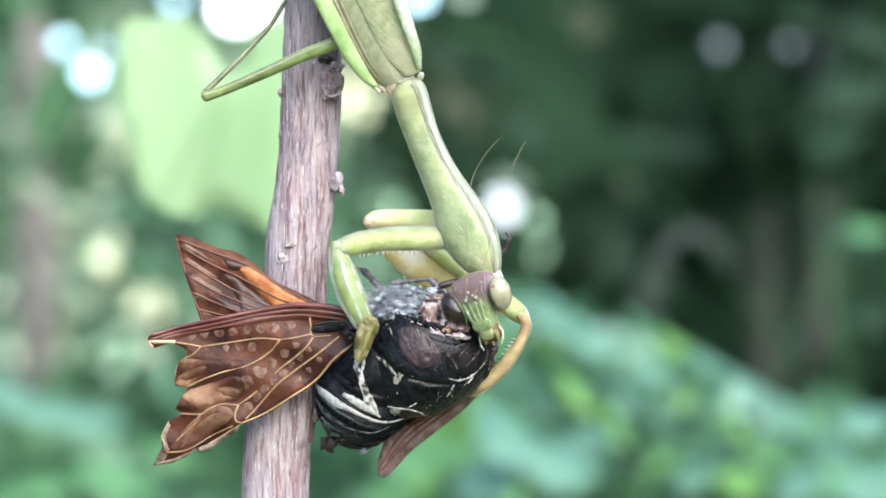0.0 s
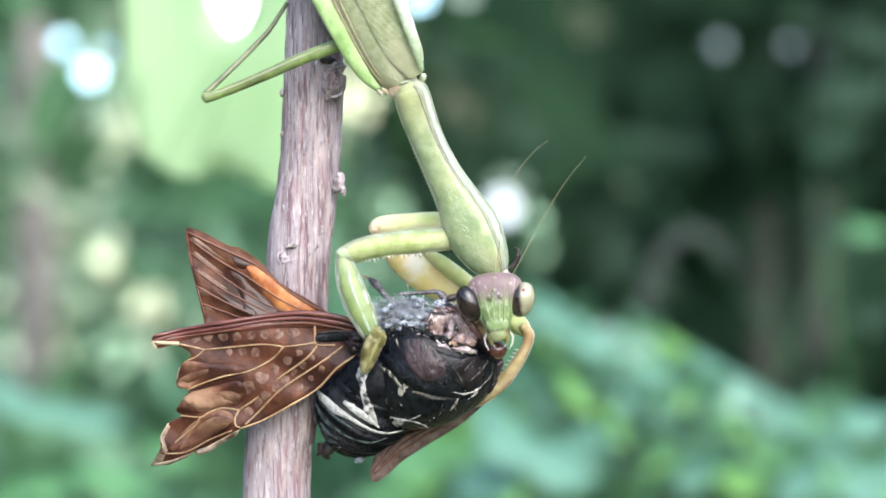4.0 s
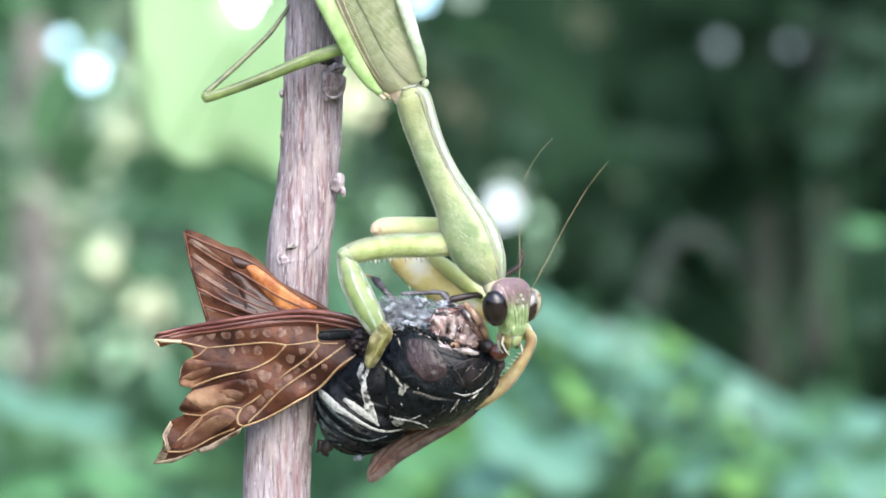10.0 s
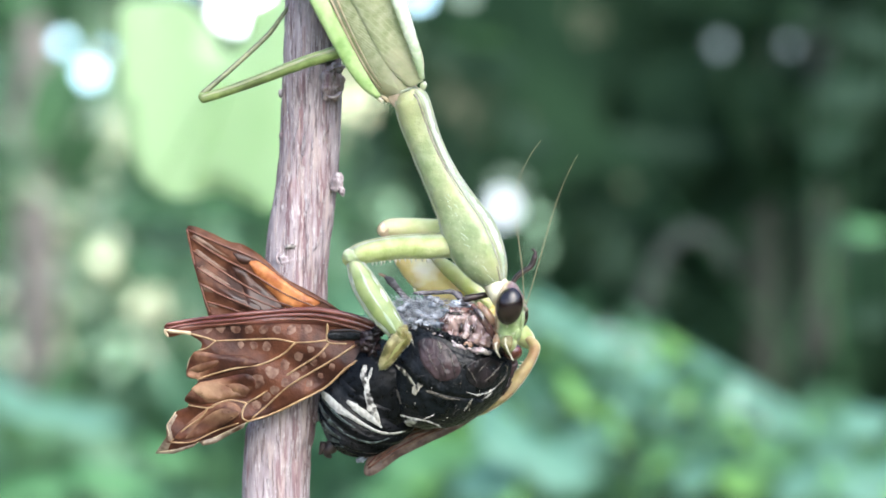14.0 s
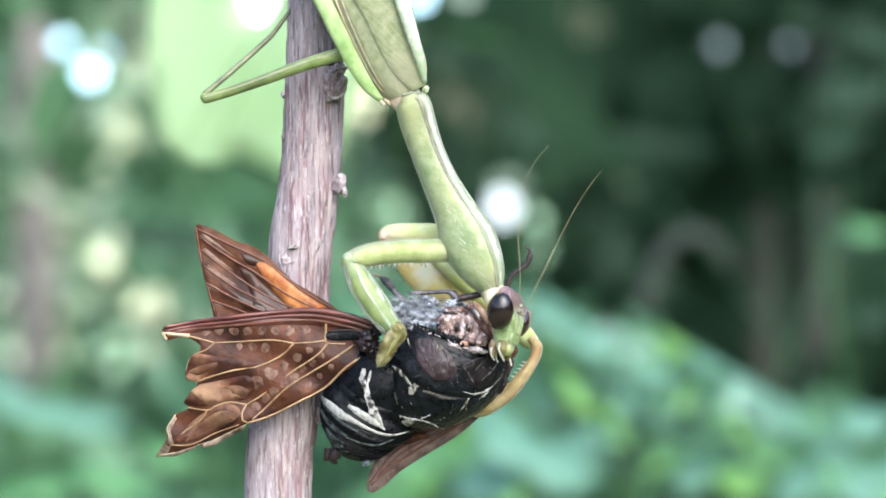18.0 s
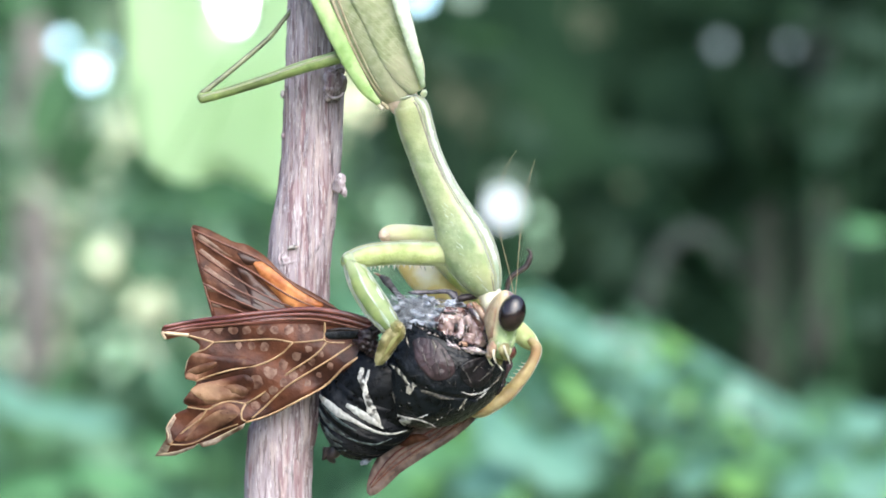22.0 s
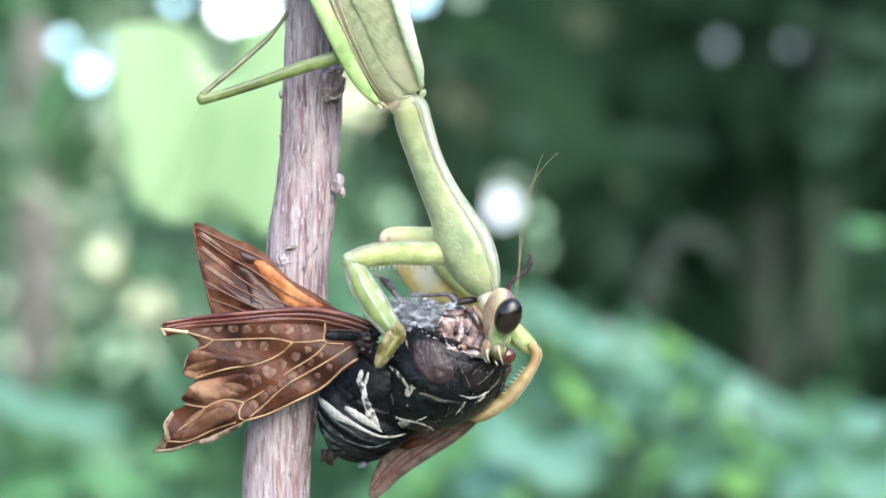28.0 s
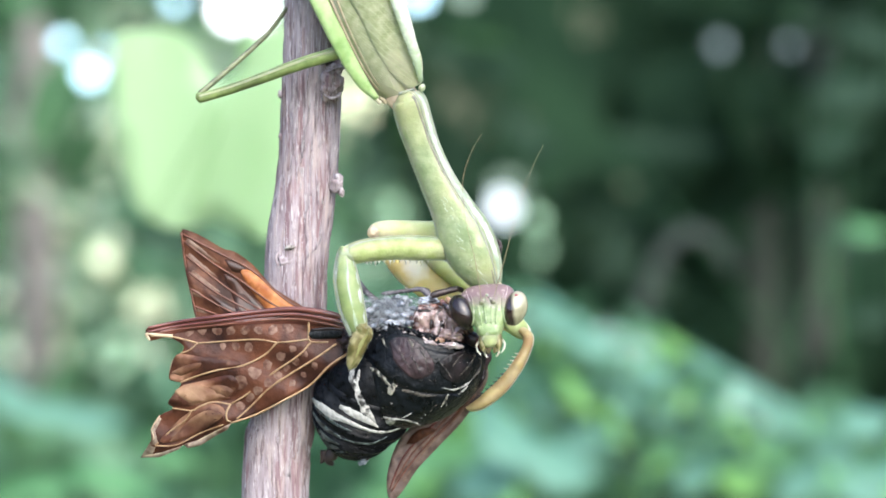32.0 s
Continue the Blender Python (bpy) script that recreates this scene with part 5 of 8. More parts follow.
vein(0.15, (-32.15, -13.46), (-33.23, -14.38), (-34.46, -14.85))
vein(0.19, (-21.31, -13.31), (-23, -15), (-25.92, -16.46), (-29.54, -17.15), (-32.62, -18.08), (-34.46, -18.85))
vein(0.2, (-16.77, -13.31), (-18.38, -15.08), (-21.85, -17.46), (-25.31, -20.31), (-27.62, -21.77))
vein(0.2, (-27.62, -21.77), (-28.15, -22.85), (-28.08, -23.85), (-27.54, -24.15))
vein(0.17, (-27.62, -21.77), (-29.92, -21.46), (-31.85, -22.08), (-32.92, -22.62), (-35.54, -22.31))
vein(0.17, (-32.92, -22.62), (-33.77, -23.92), (-36.08, -25.69), (-37.85, -27.46))
vein(0.14, (-37.85, -27.46), (-34.92, -27.31), (-31.69, -25.69), (-28.62, -24.54))
vein(0.2, (-13.23, -13.46), (-16.46, -15.69), (-21.85, -19.15), (-24.92, -22.08), (-26.77, -23.77))
vein(0.24, (-11.08, -14.38), (-14.15, -16.46), (-16.85, -19.15), (-20.31, -21.15), (-24.15, -23.15), (-27.54, -24.31))
part("vein", tube(curve(on_wing([(-35.54, -12.54), (-37.62, -12.38), (-39.08, -12.23), (-38.62, -13.08)], -0.2), 12), 0.28, 0.16, 6), VEIN_PALE, forewing, "bleached broken vein end")
def wing_spots():
    """Rows of pale round windows between the veins."""
    rnd = random.Random(52)
    for u0, v0, u1, v1, count, r0, r1 in ((-33.4, -11.9, -19.9, -11.4, 8, 0.55, 0.68), (-28.8, -13.95, -25.1, -13.95, 3, 0.5, 0.7), (-19.1, -14.1, -26.1, -18.5, 5, 0.52, 1.05), (-17.5, -14.85, -26.3, -21.9, 8, 0.52, 0.6), (-16.1, -16.5, -19.2, -18.7, 3, 0.42, 0.46)):
        for i in range(count):
            f = i / (count - 1)
            u, v = u0 + (u1 - u0) * f + rnd.uniform(-0.1, 0.1), v0 + (v1 - v0) * f + rnd.uniform(-0.1, 0.1)
            r = (r0 + (r1 - r0) * f) * rnd.uniform(0.88, 1.1)
            bm = bmesh.new()
            mid = bm.verts.new(at(u, v, fore_bulge(u, v) - 0.16))
            ring = []
            for j in range(14):
                a = 2 * math.pi * j / 14
                q = r * (1 + 0.5 * noise.noise((math.cos(a) + u, math.sin(a) + v, 0)))
                pu, pv = u + math.cos(a) * q, v + math.sin(a) * q
                ring.append(bm.verts.new(at(pu, pv, fore_bulge(pu, pv) - 0.05)))
            for j in range(14):
                bm.faces.new((mid, ring[j], ring[(j + 1) % 14]))
            part("wing_spot", bm, WING_SPOT, forewing)


wing_spots()
part("wing_cell", loft([(*r, w, 0.3) for r, w in zip(on_wing([(-17.0, -12.2), (-16.5, -12.15), (-15.4, -12.0), (-14, -11.95), (-12.6, -12.0), (-11.4, -12.1)], -0.1), (0.2, 0.66, 0.84, 0.82, 0.66, 0.3))], 24, 12), CICADA_BLACK, forewing, "glossy black cell by the wing root")
part("wing_cell", tube(curve(on_wing([(-16.62, -11.62), (-14.15, -11.38), (-10.92, -11.62)], -0.3), 10), 0.2, 0.25, 6), CICADA_LEG, forewing)
for x, y, d, rx, rz, lean in ((-11.08, -12.38, -4.6, 1.3, 1.2, 0), (-11.69, -13.31, -4.8, 1.1, 0.8, 30), (-10.69, -13.77, -4.6, 0.9, 0.9, 0), (-10.31, -11.46, -4.2, 0.9, 1.0, 0)):
    part("wing_root", ball(at(x, y, d), rx, 0.9, rz, lean, lump=0.8), CICADA_BROWN, forewing)

for line in ([(-33.23, -23.92), (-31.23, -22.69), (-29.38, -22.69), (-28.62, -23.31), (-30.62, -24.85), (-33.38, -26.38), (-35.85, -27.00), (-34.77, -25.62)], [(-35.23, -20.08), (-33.69, -19.15), (-31.69, -19.15), (-29.23, -20.08), (-27.69, -20.85), (-29.85, -21.15), (-32.62, -21.62), (-34.31, -20.85)], [(-35.69, -17.46), (-33.85, -16.54), (-31.69, -16.08), (-32.15, -17.00), (-34.46, -17.92)], [(-30.77, -19.46), (-28.77, -19.15), (-27.23, -19.92), (-28.00, -20.85), (-29.69, -20.38)]):
    part("worn_patch", sheet(rounded(line, 3), 0.03, 3, lambda u, v: fore_bulge(u, v) - 0.125), WING_WORN, forewing, "thin bleached wing tissue")
for pts in ([(-37.23, -23.31), (-38.31, -25.15), (-38.08, -26.54), (-39.46, -28.77)], [(-39.46, -28.85), (-37.23, -28.46), (-34, -27.31)], [(-33.38, -27.38), (-32, -26.69), (-27.62, -24.46)], [(-34.38, -14.85), (-35.54, -15.92), (-35.92, -17.46)]):
    part("frayed_edge", tube(curve(on_wing(pts, -0.02), 14), 0.09, 0.05, 6), VEIN_PALE, forewing)

for line in ([(-37.38, -23.46), (-38.46, -25.15), (-38.38, -26.69), (-39.85, -29.08), (-38.23, -28.69), (-37.46, -27), (-37.85, -25.46), (-37, -23.77)], [(-34, -27.23), (-32, -26.62), (-27.62, -24.38), (-27.92, -25.15), (-29.85, -26.23), (-31.69, -27.38), (-33.38, -27.77)], [(-39.85, -29.08), (-37.23, -28.46), (-34.15, -27.38), (-34.62, -27.92), (-37.23, -29)]):
    part("frayed_skin", sheet(line, 0.05, 2, lambda u, v: fore_bulge(u, v) - 0.04), WING_FRAY, forewing, "bleached frayed wing skin")

# near hindwing, held up behind the forewing
HIND_LINE = [(-34.62, 2.77), (-33.54, 3), (-31.46, 2.08), (-28.92, 0.69), (-27.23, 0.23), (-24.77, -1.46), (-21.85, -4.54), (-18.38, -6.69), (-15.31, -8.85), (-14.15, -10.31), (-18.77, -10.69), (-25.69, -10.85), (-31.46, -10.69), (-32.46, -8.85), (-33.23, -5.31), (-34.15, -1.46)]
hind_lean = lambda u, v: 0.4 + 0.08 * (v + 10) + 0.35 * math.sin(1.1 * (u * 0.62 + v * 0.9)) * min(1, max(0, (-17 - u) * 0.12))
hindwing = part("hindwing", sheet(rounded(HIND_LINE, 4), 0.09, 4, hind_lean), WING_HIND, cicada, "rust-brown pleated hindwing with an orange base", origin=at(-15.31, -8.38, 0.5))
part("orange_patch", sheet(rounded([(-26.46, -2.38), (-24.77, -2.38), (-21.85, -4.92), (-18.77, -7.23), (-17.08, -8.54), (-21.46, -8.85), (-23.38, -6.85), (-25.31, -4.54)], 3), 0.05, 3, lambda u, v: hind_lean(u, v) - 0.09), WING_ORANGE, hindwing, "glowing orange wing base")
for poly in ([(-28.62, -0.85), (-27.08, -1.15), (-25.08, -2.23), (-26.31, -2.54), (-27.62, -2.38)], [(-28.77, -2.85), (-27.23, -3.31), (-25.85, -4.92), (-21.85, -8.85), (-26.46, -9.15), (-27.08, -6.85), (-28, -4.54)], [(-30.69, -5.69), (-28.77, -6.46), (-25.69, -8), (-25.31, -9), (-28, -8.38)]):
    part("dark_patch", sheet(rounded(poly, 3), 0.05, 2, lambda u, v: hind_lean(u, v) - 0.075), WING_DARK, hindwing)
for pts in ([(-34.46, 2.54), (-29.54, 0.08), (-24.92, -2.23), (-20.31, -6.08), (-15.08, -9.15)], [(-34.31, 1.62), (-30.31, -1.31), (-26.46, -3.62), (-21.85, -6.85), (-17.23, -9.15)], [(-34, -0.31), (-29.54, -3.77), (-24.92, -6.85), (-20.31, -9)], [(-33.54, -2.62), (-29.54, -5.46), (-24.15, -8.23), (-21.85, -9.31)],
            [(-33.23, -4.92), (-29.54, -7), (-25.69, -8.85)], [(-32.77, -7.23), (-29.54, -8.38), (-27.23, -9.31)], [(-34.62, 2.77), (-34, -1.46), (-33.15, -5.31), (-32.15, -9.15)]):
    part("vein", tube(curve([(x, y, hind_lean(x, y) - 0.1) for x, y in pts], 18), 0.16, 0.12, 6), VEIN_DARK, hindwing)
for pts in ([(-33.77, 1.77), (-31.46, 0.08), (-29.15, -1.31)], [(-33.54, -0.31), (-31.08, -2.23), (-28.77, -3.46)], [(-33.23, -2.85), (-30.69, -4.54), (-29.15, -5.46)], [(-32.77, -5.31), (-30.69, -6.23)], [(-32.15, -7.62), (-30.69, -8.23)]):
    part("pale_streak", tube(curve([(x, y, hind_lean(x, y) + 0.38) for x, y in pts], 10), 0.62, 0.4, 8), WING_CLEAR, hindwing)

# far forewing, folded down along the body
FAR_LINE = [(7.54, -18.08), (7.38, -19.77), (6.00, -21.46), (3.85, -23.38), (1.46, -25.08), (-0.92, -26.38), (-3.54, -27.85), (-5.85, -29.23), (-7.85, -30.92), (-9.23, -31.85), (-10.08, -31.92), (-10.46, -31.15), (-9.85, -28.85), (-8.31, -26.23), (-6.00, -23.92), (-1.85, -22.08), (3.54, -19.15), (6.31, -17.15)]
far_lean = lambda u, v: 3.0 + 0.25 * noise.noise((u * 0.3, v * 0.3, 3)) + 0.1 * math.sin(2.4 * (0.6 * u - 0.8 * v))
far_wing = part("folded_wing", sheet(rounded(FAR_LINE, 3), 0.09, 4, far_lean), FAR_WING, cicada, "brown wing folded down along the body", origin=at(5.85, -19.92, 3))
for pts, r, m in (([(6.31, -19.92), (1.23, -23.77), (-3.38, -26.23), (-7.23, -28.77), (-9.85, -30.92)], 0.2, VEIN_DARK), ([(4.31, -20.85), (-1.08, -24.38), (-5.69, -26.85), (-8.92, -29.77)], 0.16, VEIN_DARK), ([(0.46, -22.85), (-4.15, -25.15), (-7.23, -27.23), (-10.00, -30.54)], 0.2, WING_EDGE), ([(5.08, -21.62), (0.85, -24.31), (-3.77, -26.85), (-8.00, -30.08)], 0.12, WING_CLEAR)):
    part("vein", tube(curve([(x, y, far_lean(x, y) - 0.12) for x, y in pts], 18), r, r * 0.6, 6), m, far_wing)
part("wing_base", sheet(rounded([(-6.00, -25.31), (-4.15, -24.08), (-2.46, -24.08), (-1.54, -24.69), (-3.23, -25.15), (-4.92, -25.62)], 3), 0.3, 2, lambda u, v: far_lean(u, v) - 0.5), WING_HIND, far_wing, "rusty wing base")
part("torn_foot", tube(curve([(-7.6, -26.8, 2.4), (-9.0, -27.5, 2.2), (-10.3, -28.0, 2.0), (-11.1, -28.5, 2.0)], 10), 0.3, 0.24), CICADA_LEG, abdomen, "dark broken foot")
part("torn_foot_tip", ball(at(-11.5, -28.7, 2.0), 0.75, 0.3, 0.4, -24, lump=0.5), MEMBRANE, abdomen, "pale clear scrap")

# ---- the mantis, head down, its forelegs round the cicada ----
SHEEN = mat("sheen_cuticle", srgb(152, 172, 138), srgb(180, 196, 168), 0.2, 900, bump=0.6, sss=0.5, coat=0.5)
MAN = at(-7.23, 22.38, -3)
mantis = thing("mantis", MAN, "pale green praying mantis hanging head down, feeding on the cicada", "mantis")

TEG = [(-4.77, 21.62, -3, 1.69, 2.4), (-5.85, 23.77, -3, 3.38, 3.6), (-7.15, 26.62, -3, 4.31, 4.4), (-9.23, 31.23, -3, 4.92, 4.9), (-10.92, 35.46, -3, 5.46, 5.2), (-13.23, 41.23, -2, 5.85, 5.4), (-17.08, 50.85, 0, 5.85, 5.2), (-20.92, 60.08, 2, 3.85, 3.6), (-22.46, 63.92, 3, 0.77, 1.0)]
tegmen = part("wing_cover", loft(TEG, 60, 40), TEGMEN, mantis, "olive-green folded wing cover with fine veins")
COST = [(-8.31, 21.38, -5.6, 0.38, 0.3), (-10.31, 23.54, -6.2, 0.85, 0.35), (-12.85, 27.62, -6.5, 1.08, 0.4), (-15.92, 33.54, -6.4, 1.2, 0.4), (-18.77, 39.31, -4.8, 1.2, 0.4), (-23.38, 49.31, -2.8, 0.92, 0.4), (-27.23, 57.77, -0.5, 0.31, 0.3)]
part("wing_margin", loft(COST, 40, 16), GREEN_DEEP, mantis, "bright green outer margin of the wing cover")
part("wing_edge", tube(curve([(-7.77, 20.69, -5.3), (-11.08, 23.62, -6.0), (-13.85, 27.77, -6.2), (-17, 33.54, -6.0), (-19.92, 39.31, -4.2), (-24.54, 49.31, -2)], 30), 0.26, 0.3, 8), CREAM, mantis, "pale rim of the wing cover")
part("brown_line", tube([on_limb(TEG, 0.10 + 0.5 * k / 20, 0.78 - 0.10 * k / 20, 0.12) for k in range(21)], 0.12, 0.22, 8), TEGMEN_BROWN, tegmen)
part("brown_line", tube([on_limb(TEG, 0.13 + 0.5 * k / 20, 0.66 - 0.12 * k / 20, 0.08) for k in range(21)], 0.08, 0.14, 8), TEGMEN_BROWN, tegmen)
# the upper cover lies over the lower one; long veins fan out from its base
OVER = [(-3.23, 23.15, -6.0, 1.08, 0.4), (-4.31, 25.62, -6.7, 2.31, 0.7), (-6, 29.15, -7.4, 2.92, 0.8), (-7.69, 33.54, -7.8, 3.38, 0.9), (-9.54, 37.77, -8.0, 3.85, 1.0), (-12.62, 45.46, -6.2, 4, 1.2), (-16.46, 55.46, -4, 2.77, 0.9), (-18.38, 60.08, -2, 0.62, 0.3)]
over = part("upper_wing_cover", loft(OVER, 50, 28), TEGMEN, mantis, "olive-green upper wing cover")
for k in range(19):
    t0 = 0.12 + 0.053 * k
    pts = [(t0 - 0.4 * (1 - q), 0.94 - 1.86 * (1 - q)) for q in [j / 24 for j in range(25)]]
    pts = [(t, q) for t, q in pts if 0.03 < t < 0.9]
    if len(pts) > 3:
        part("vein", tube([on_limb(OVER, t, q, 0.02, 400) for t, q in pts], 0.05, 0.045, 5), TEGMEN_VEIN, over)
for k in range(48):
    t = 0.06 + 0.011 * k
    part("cross_vein", tube([on_limb(OVER, t + 0.03 * (s + 0.8) + 0.004 * noise.noise((k * 0.9, s * 3, 0)), s, 0.01, 400) for s in [-0.88 + 0.15 * j for j in range(12)]], 0.022, 0.022, 4), TEGMEN_VEIN, over)
for k in range(22):
    t = 0.05 + 0.0155 * k
    part("vein", tube([on_limb(TEG, t + 0.10 * q + 0.02 * q * q, 0.62 - (0.44 + 0.008 * k) * (1 - q), 0.02, 400) for q in [j / 10 for j in range(11)]], 0.05 if k % 2 else 0.07, 0.03, 5), TEGMEN_VEIN, tegmen)
part("pale_margin", loft([(-2.38, 23.92, -6.8, 0.38, 0.5), (-3.23, 27.38, -8.4, 0.69, 0.7), (-4.77, 32, -9.4, 0.92, 0.8), (-6.31, 37, -9.4, 1.08, 0.8), (-8.77, 44.69, -6, 0.77, 0.6)], 24, 14), PALE_MARGIN, tegmen, "pale translucent margin")
part("right_rim", tube([on_limb(TEG, 0.05 + 0.7 * k / 24, -0.93, 0.05) for k in range(25)], 0.4, 0.6, 8), PALE_MARGIN, tegmen, "pale translucent rim")
part("hinge", ball(at(-2.23, 22.92, -4.6), 0.4, 0.4, 0.6, 20, lump=0.4), LIMB_GLASSY, mantis)
part("hinge", ball(at(-7.54, 21.15, -5.0), 0.6, 0.45, 0.35, 40, lump=0.6), TEGMEN_BROWN, mantis)
part("wing_base_skin", loft([(-6.31, 20.69, -3, 1.23, 1.6), (-4.77, 22.08, -3.6, 1.85, 2.0), (-3.23, 23, -3.6, 1.23, 1.6)], 12, 16, rough=lambda p: 0.12 * noise.noise(p * 900)), PINK_GREEN, mantis, "rosy wrinkled skin at the wing bases")

# the long prothorax
PRO = [(-4.38, 22.38, -4.4, 0.62, 0.9), (-4.23, 21.92, -4.4, 1.69, 2.2), (-3.85, 20.85, -4.2, 2.31, 2.7), (-3.08, 18.15, -4, 2.38, 2.5), (-1.77, 14.54, -4, 2.23, 2.4), (0.15, 10.31, -4, 2.38, 2.5), (2.15, 6.62, -4, 2.85, 2.9), (3.69, 3.54, -4, 3.62, 3.3), (5.08, 0.69, -4, 3.62, 3.3), (6.62, -2.08, -4, 2.77, 2.8), (7.69, -4.08, -4, 1.46, 1.8), (8, -4.77, -4, 0.62, 0.9)]
pro = part("prothorax", loft(PRO, 90, 60, keel=(1.15, 0.10, 0.28), rough=lambda p: 0.012 * noise.noise(p * 500)), GREEN, mantis, "long glossy pale green prothorax")
part("keel", tube([on_limb(PRO, 0.10 + 0.86 * k / 50, 0.30 + 0.14 * math.sin(k / 50 * 3.0) + 0.02 * noise.noise((k * 0.3, 0, 0)), 0.10) for k in range(51)], 0.2, 0.14, 8), KEEL, pro, "dusky line along the back")
part("keel_edge", tube([on_limb(PRO, 0.08 + 0.88 * k / 50, 0.42 + 0.15 * math.sin(k / 50 * 3.0) + 0.015 * noise.noise((k * 0.4, 5, 0)), 0.20) for k in range(51)], 0.12, 0.13, 8), LIMB_GLASSY, pro, "bright edge of the keel")


def flank(rows, a, b, s0, s1, lift=0.1, n=60, m=7):
    """A long smooth plate on the front of a limb between two lines."""
    bm = bmesh.new()
    grid = []
    for i in range(n + 1):
        f = i / n
        e = min(1, 6 * f, 6 * (1 - f))
        mid = (s0(f) + s1(f)) / 2
        grid.append([bm.verts.new(on_limb(rows, a + (b - a) * f, mid + (s0(f) + (s1(f) - s0(f)) * k / m - mid) * (0.15 + 0.85 * e), lift * (1 - (2 * k / m - 1) ** 4) - 0.03, 300)) for k in range(m + 1)])
    for p, q in zip(grid, grid[1:]):
        for k in range(m):
            bm.faces.new((p[k], p[k + 1], q[k + 1], q[k]))
    return bm


part("dusky_band", flank(PRO, 0.1, 0.93, lambda f: 0.02 + 0.16 * math.sin(f * 3) + 0.07 * noise.noise((f * 9, 0, 0)), lambda f: 0.31 + 0.15 * math.sin(f * 3), 0.03, 80, 6), DUSKY_BAND, pro, "greyish band beside the keel")
# Pale cuticle, whitened further to paint the sheen right of the keel.
part("flank", flank(PRO, 0.06, 0.96, lambda f: 0.47 + 0.15 * math.sin(f * 3), lambda f: 0.93), PALE_MARGIN, pro, "pale flank with part of its white sheen in the colour")
bm = bmesh.new()
rnd = random.Random(41)
for k in range(44):
    ball(on_limb(PRO, rnd.uniform(0.5, 0.95), rnd.uniform(-0.7, 0.35), -0.02), 0.08, 0.09, rnd.uniform(0.06, 0.2), rnd.uniform(-40, 40), bm, 8, 6)
part("tubercle", bm, LIMB_GLASSY, pro, "tiny glossy bumps", kind="stuff")
# Wrinkles in a whitish colour that also paints the glints along them.
bm = bmesh.new()
for k in range(60):
    t, q, n = rnd.uniform(0.5, 0.95), rnd.uniform(-0.35, 0.34), rnd.randint(3, 5)
    tube([on_limb(PRO, t + 0.006 * j, q + 0.05 * j * rnd.uniform(0.2, 1.0), 0.02, 400) for j in range(n)], rnd.uniform(0.03, 0.075), 0.02, 5, bm)
part("wrinkle", bm, PALE_MARGIN, pro, "fine wrinkles with glints put into their pale colour", kind="stuff")
for s, a, b, r in ((0.98, 0.06, 0.95, 0.1), (-0.98, 0.10, 0.93, 0.1)):
    part("margin", tube([on_limb(PRO, a + (b - a) * k / 40, s, 0.05) for k in range(41)], r, r * 0.8, 8), LIMB_GLASSY, pro, "pale glassy margin")
bm = bmesh.new()
for k in range(34):
    p = on_limb(PRO, 0.38 + 0.32 * k / 34, -0.99, 0.2)
    cone(p - Vector((-0.0001, 0, 0)), p + Vector((-0.00014, 0, -0.00005)), 0.11, bm, 5)
part("margin_teeth", bm, LIMB_GLASSY, pro)
part("collar", tube([on_limb(PRO, 0.035 + 0.02 * (1 - s * s), s, 0.08) for s in [x / 10 for x in range(-9, 10)]], 0.22, 0.22, 8), LIMB_GLASSY, pro)
part("neck", loft([(7.23, -3.31, -3.6, 1.54, 1.6), (7.85, -4.69, -4.6, 1.69, 1.7), (8.46, -6.23, -6.4, 1.38, 1.6)], 10, 16), CREAM, mantis)


def limb(name, rows, material, label, origin, teeth=()):
    return part(name, loft(rows, 36, 28, rough=lambda p: 0.03 * noise.noise(p * 420) + 0.02 * noise.noise(p * 900)), material, mantis, label, origin=origin)


COXA = [(4.31, 1.46, -2.0, 1.23, 1.3), (1.38, 1.08, -3.2, 1.62, 1.6), (-2.46, 0.77, -4.6, 1.69, 1.7), (-6.46, 0.46, -5.6, 1.62, 1.6), (-9.92, -0.15, -6.4, 1.54, 1.5), (-12.08, -0.85, -6.8, 1.38, 1.4), (-13.38, -1.62, -6.8, 0.92, 1.0), (-13.92, -2.08, -6.8, 0.38, 0.5)]
coxa = limb("near_coxa", COXA, LIMB, "pale green upper foreleg", at(2.38, 1.23, -3))
for k in range(13):
    p = on_limb(COXA, 0.27 + 0.33 * k / 12, 0.98, 0.0)
    part("tooth", cone(p + Vector((0, 0, 0.0002)), p + Vector((0.0001, -0.0001, -0.0005 - 0.0003 * (k % 3 == 1))), 0.27), TOOTH, coxa)
part("pale_edge", tube([on_limb(COXA, 0.1 + 0.8 * k / 24, 0.95, -0.04) for k in range(25)], 0.14, 0.18, 8), LIMB, coxa)
part("pale_edge", tube([on_limb(COXA, 0.15 + 0.78 * k / 24, -0.95, -0.04) for k in range(25)], 0.16, 0.2, 8), LIMB, coxa)
part("joint", ball(at(-12.77, -1.08, -7.2), 1.35, 1.1, 1.0, 20, lump=0.2), LIMB_GLASSY, coxa)
part("pale_side", flank(COXA, 0.12, 0.92, lambda f: -0.93, lambda f: -0.66 + 0.08 * math.sin(f * 9), 0.05, 40, 5), LIMB_GLASSY, coxa, "whitish glossy upper side")


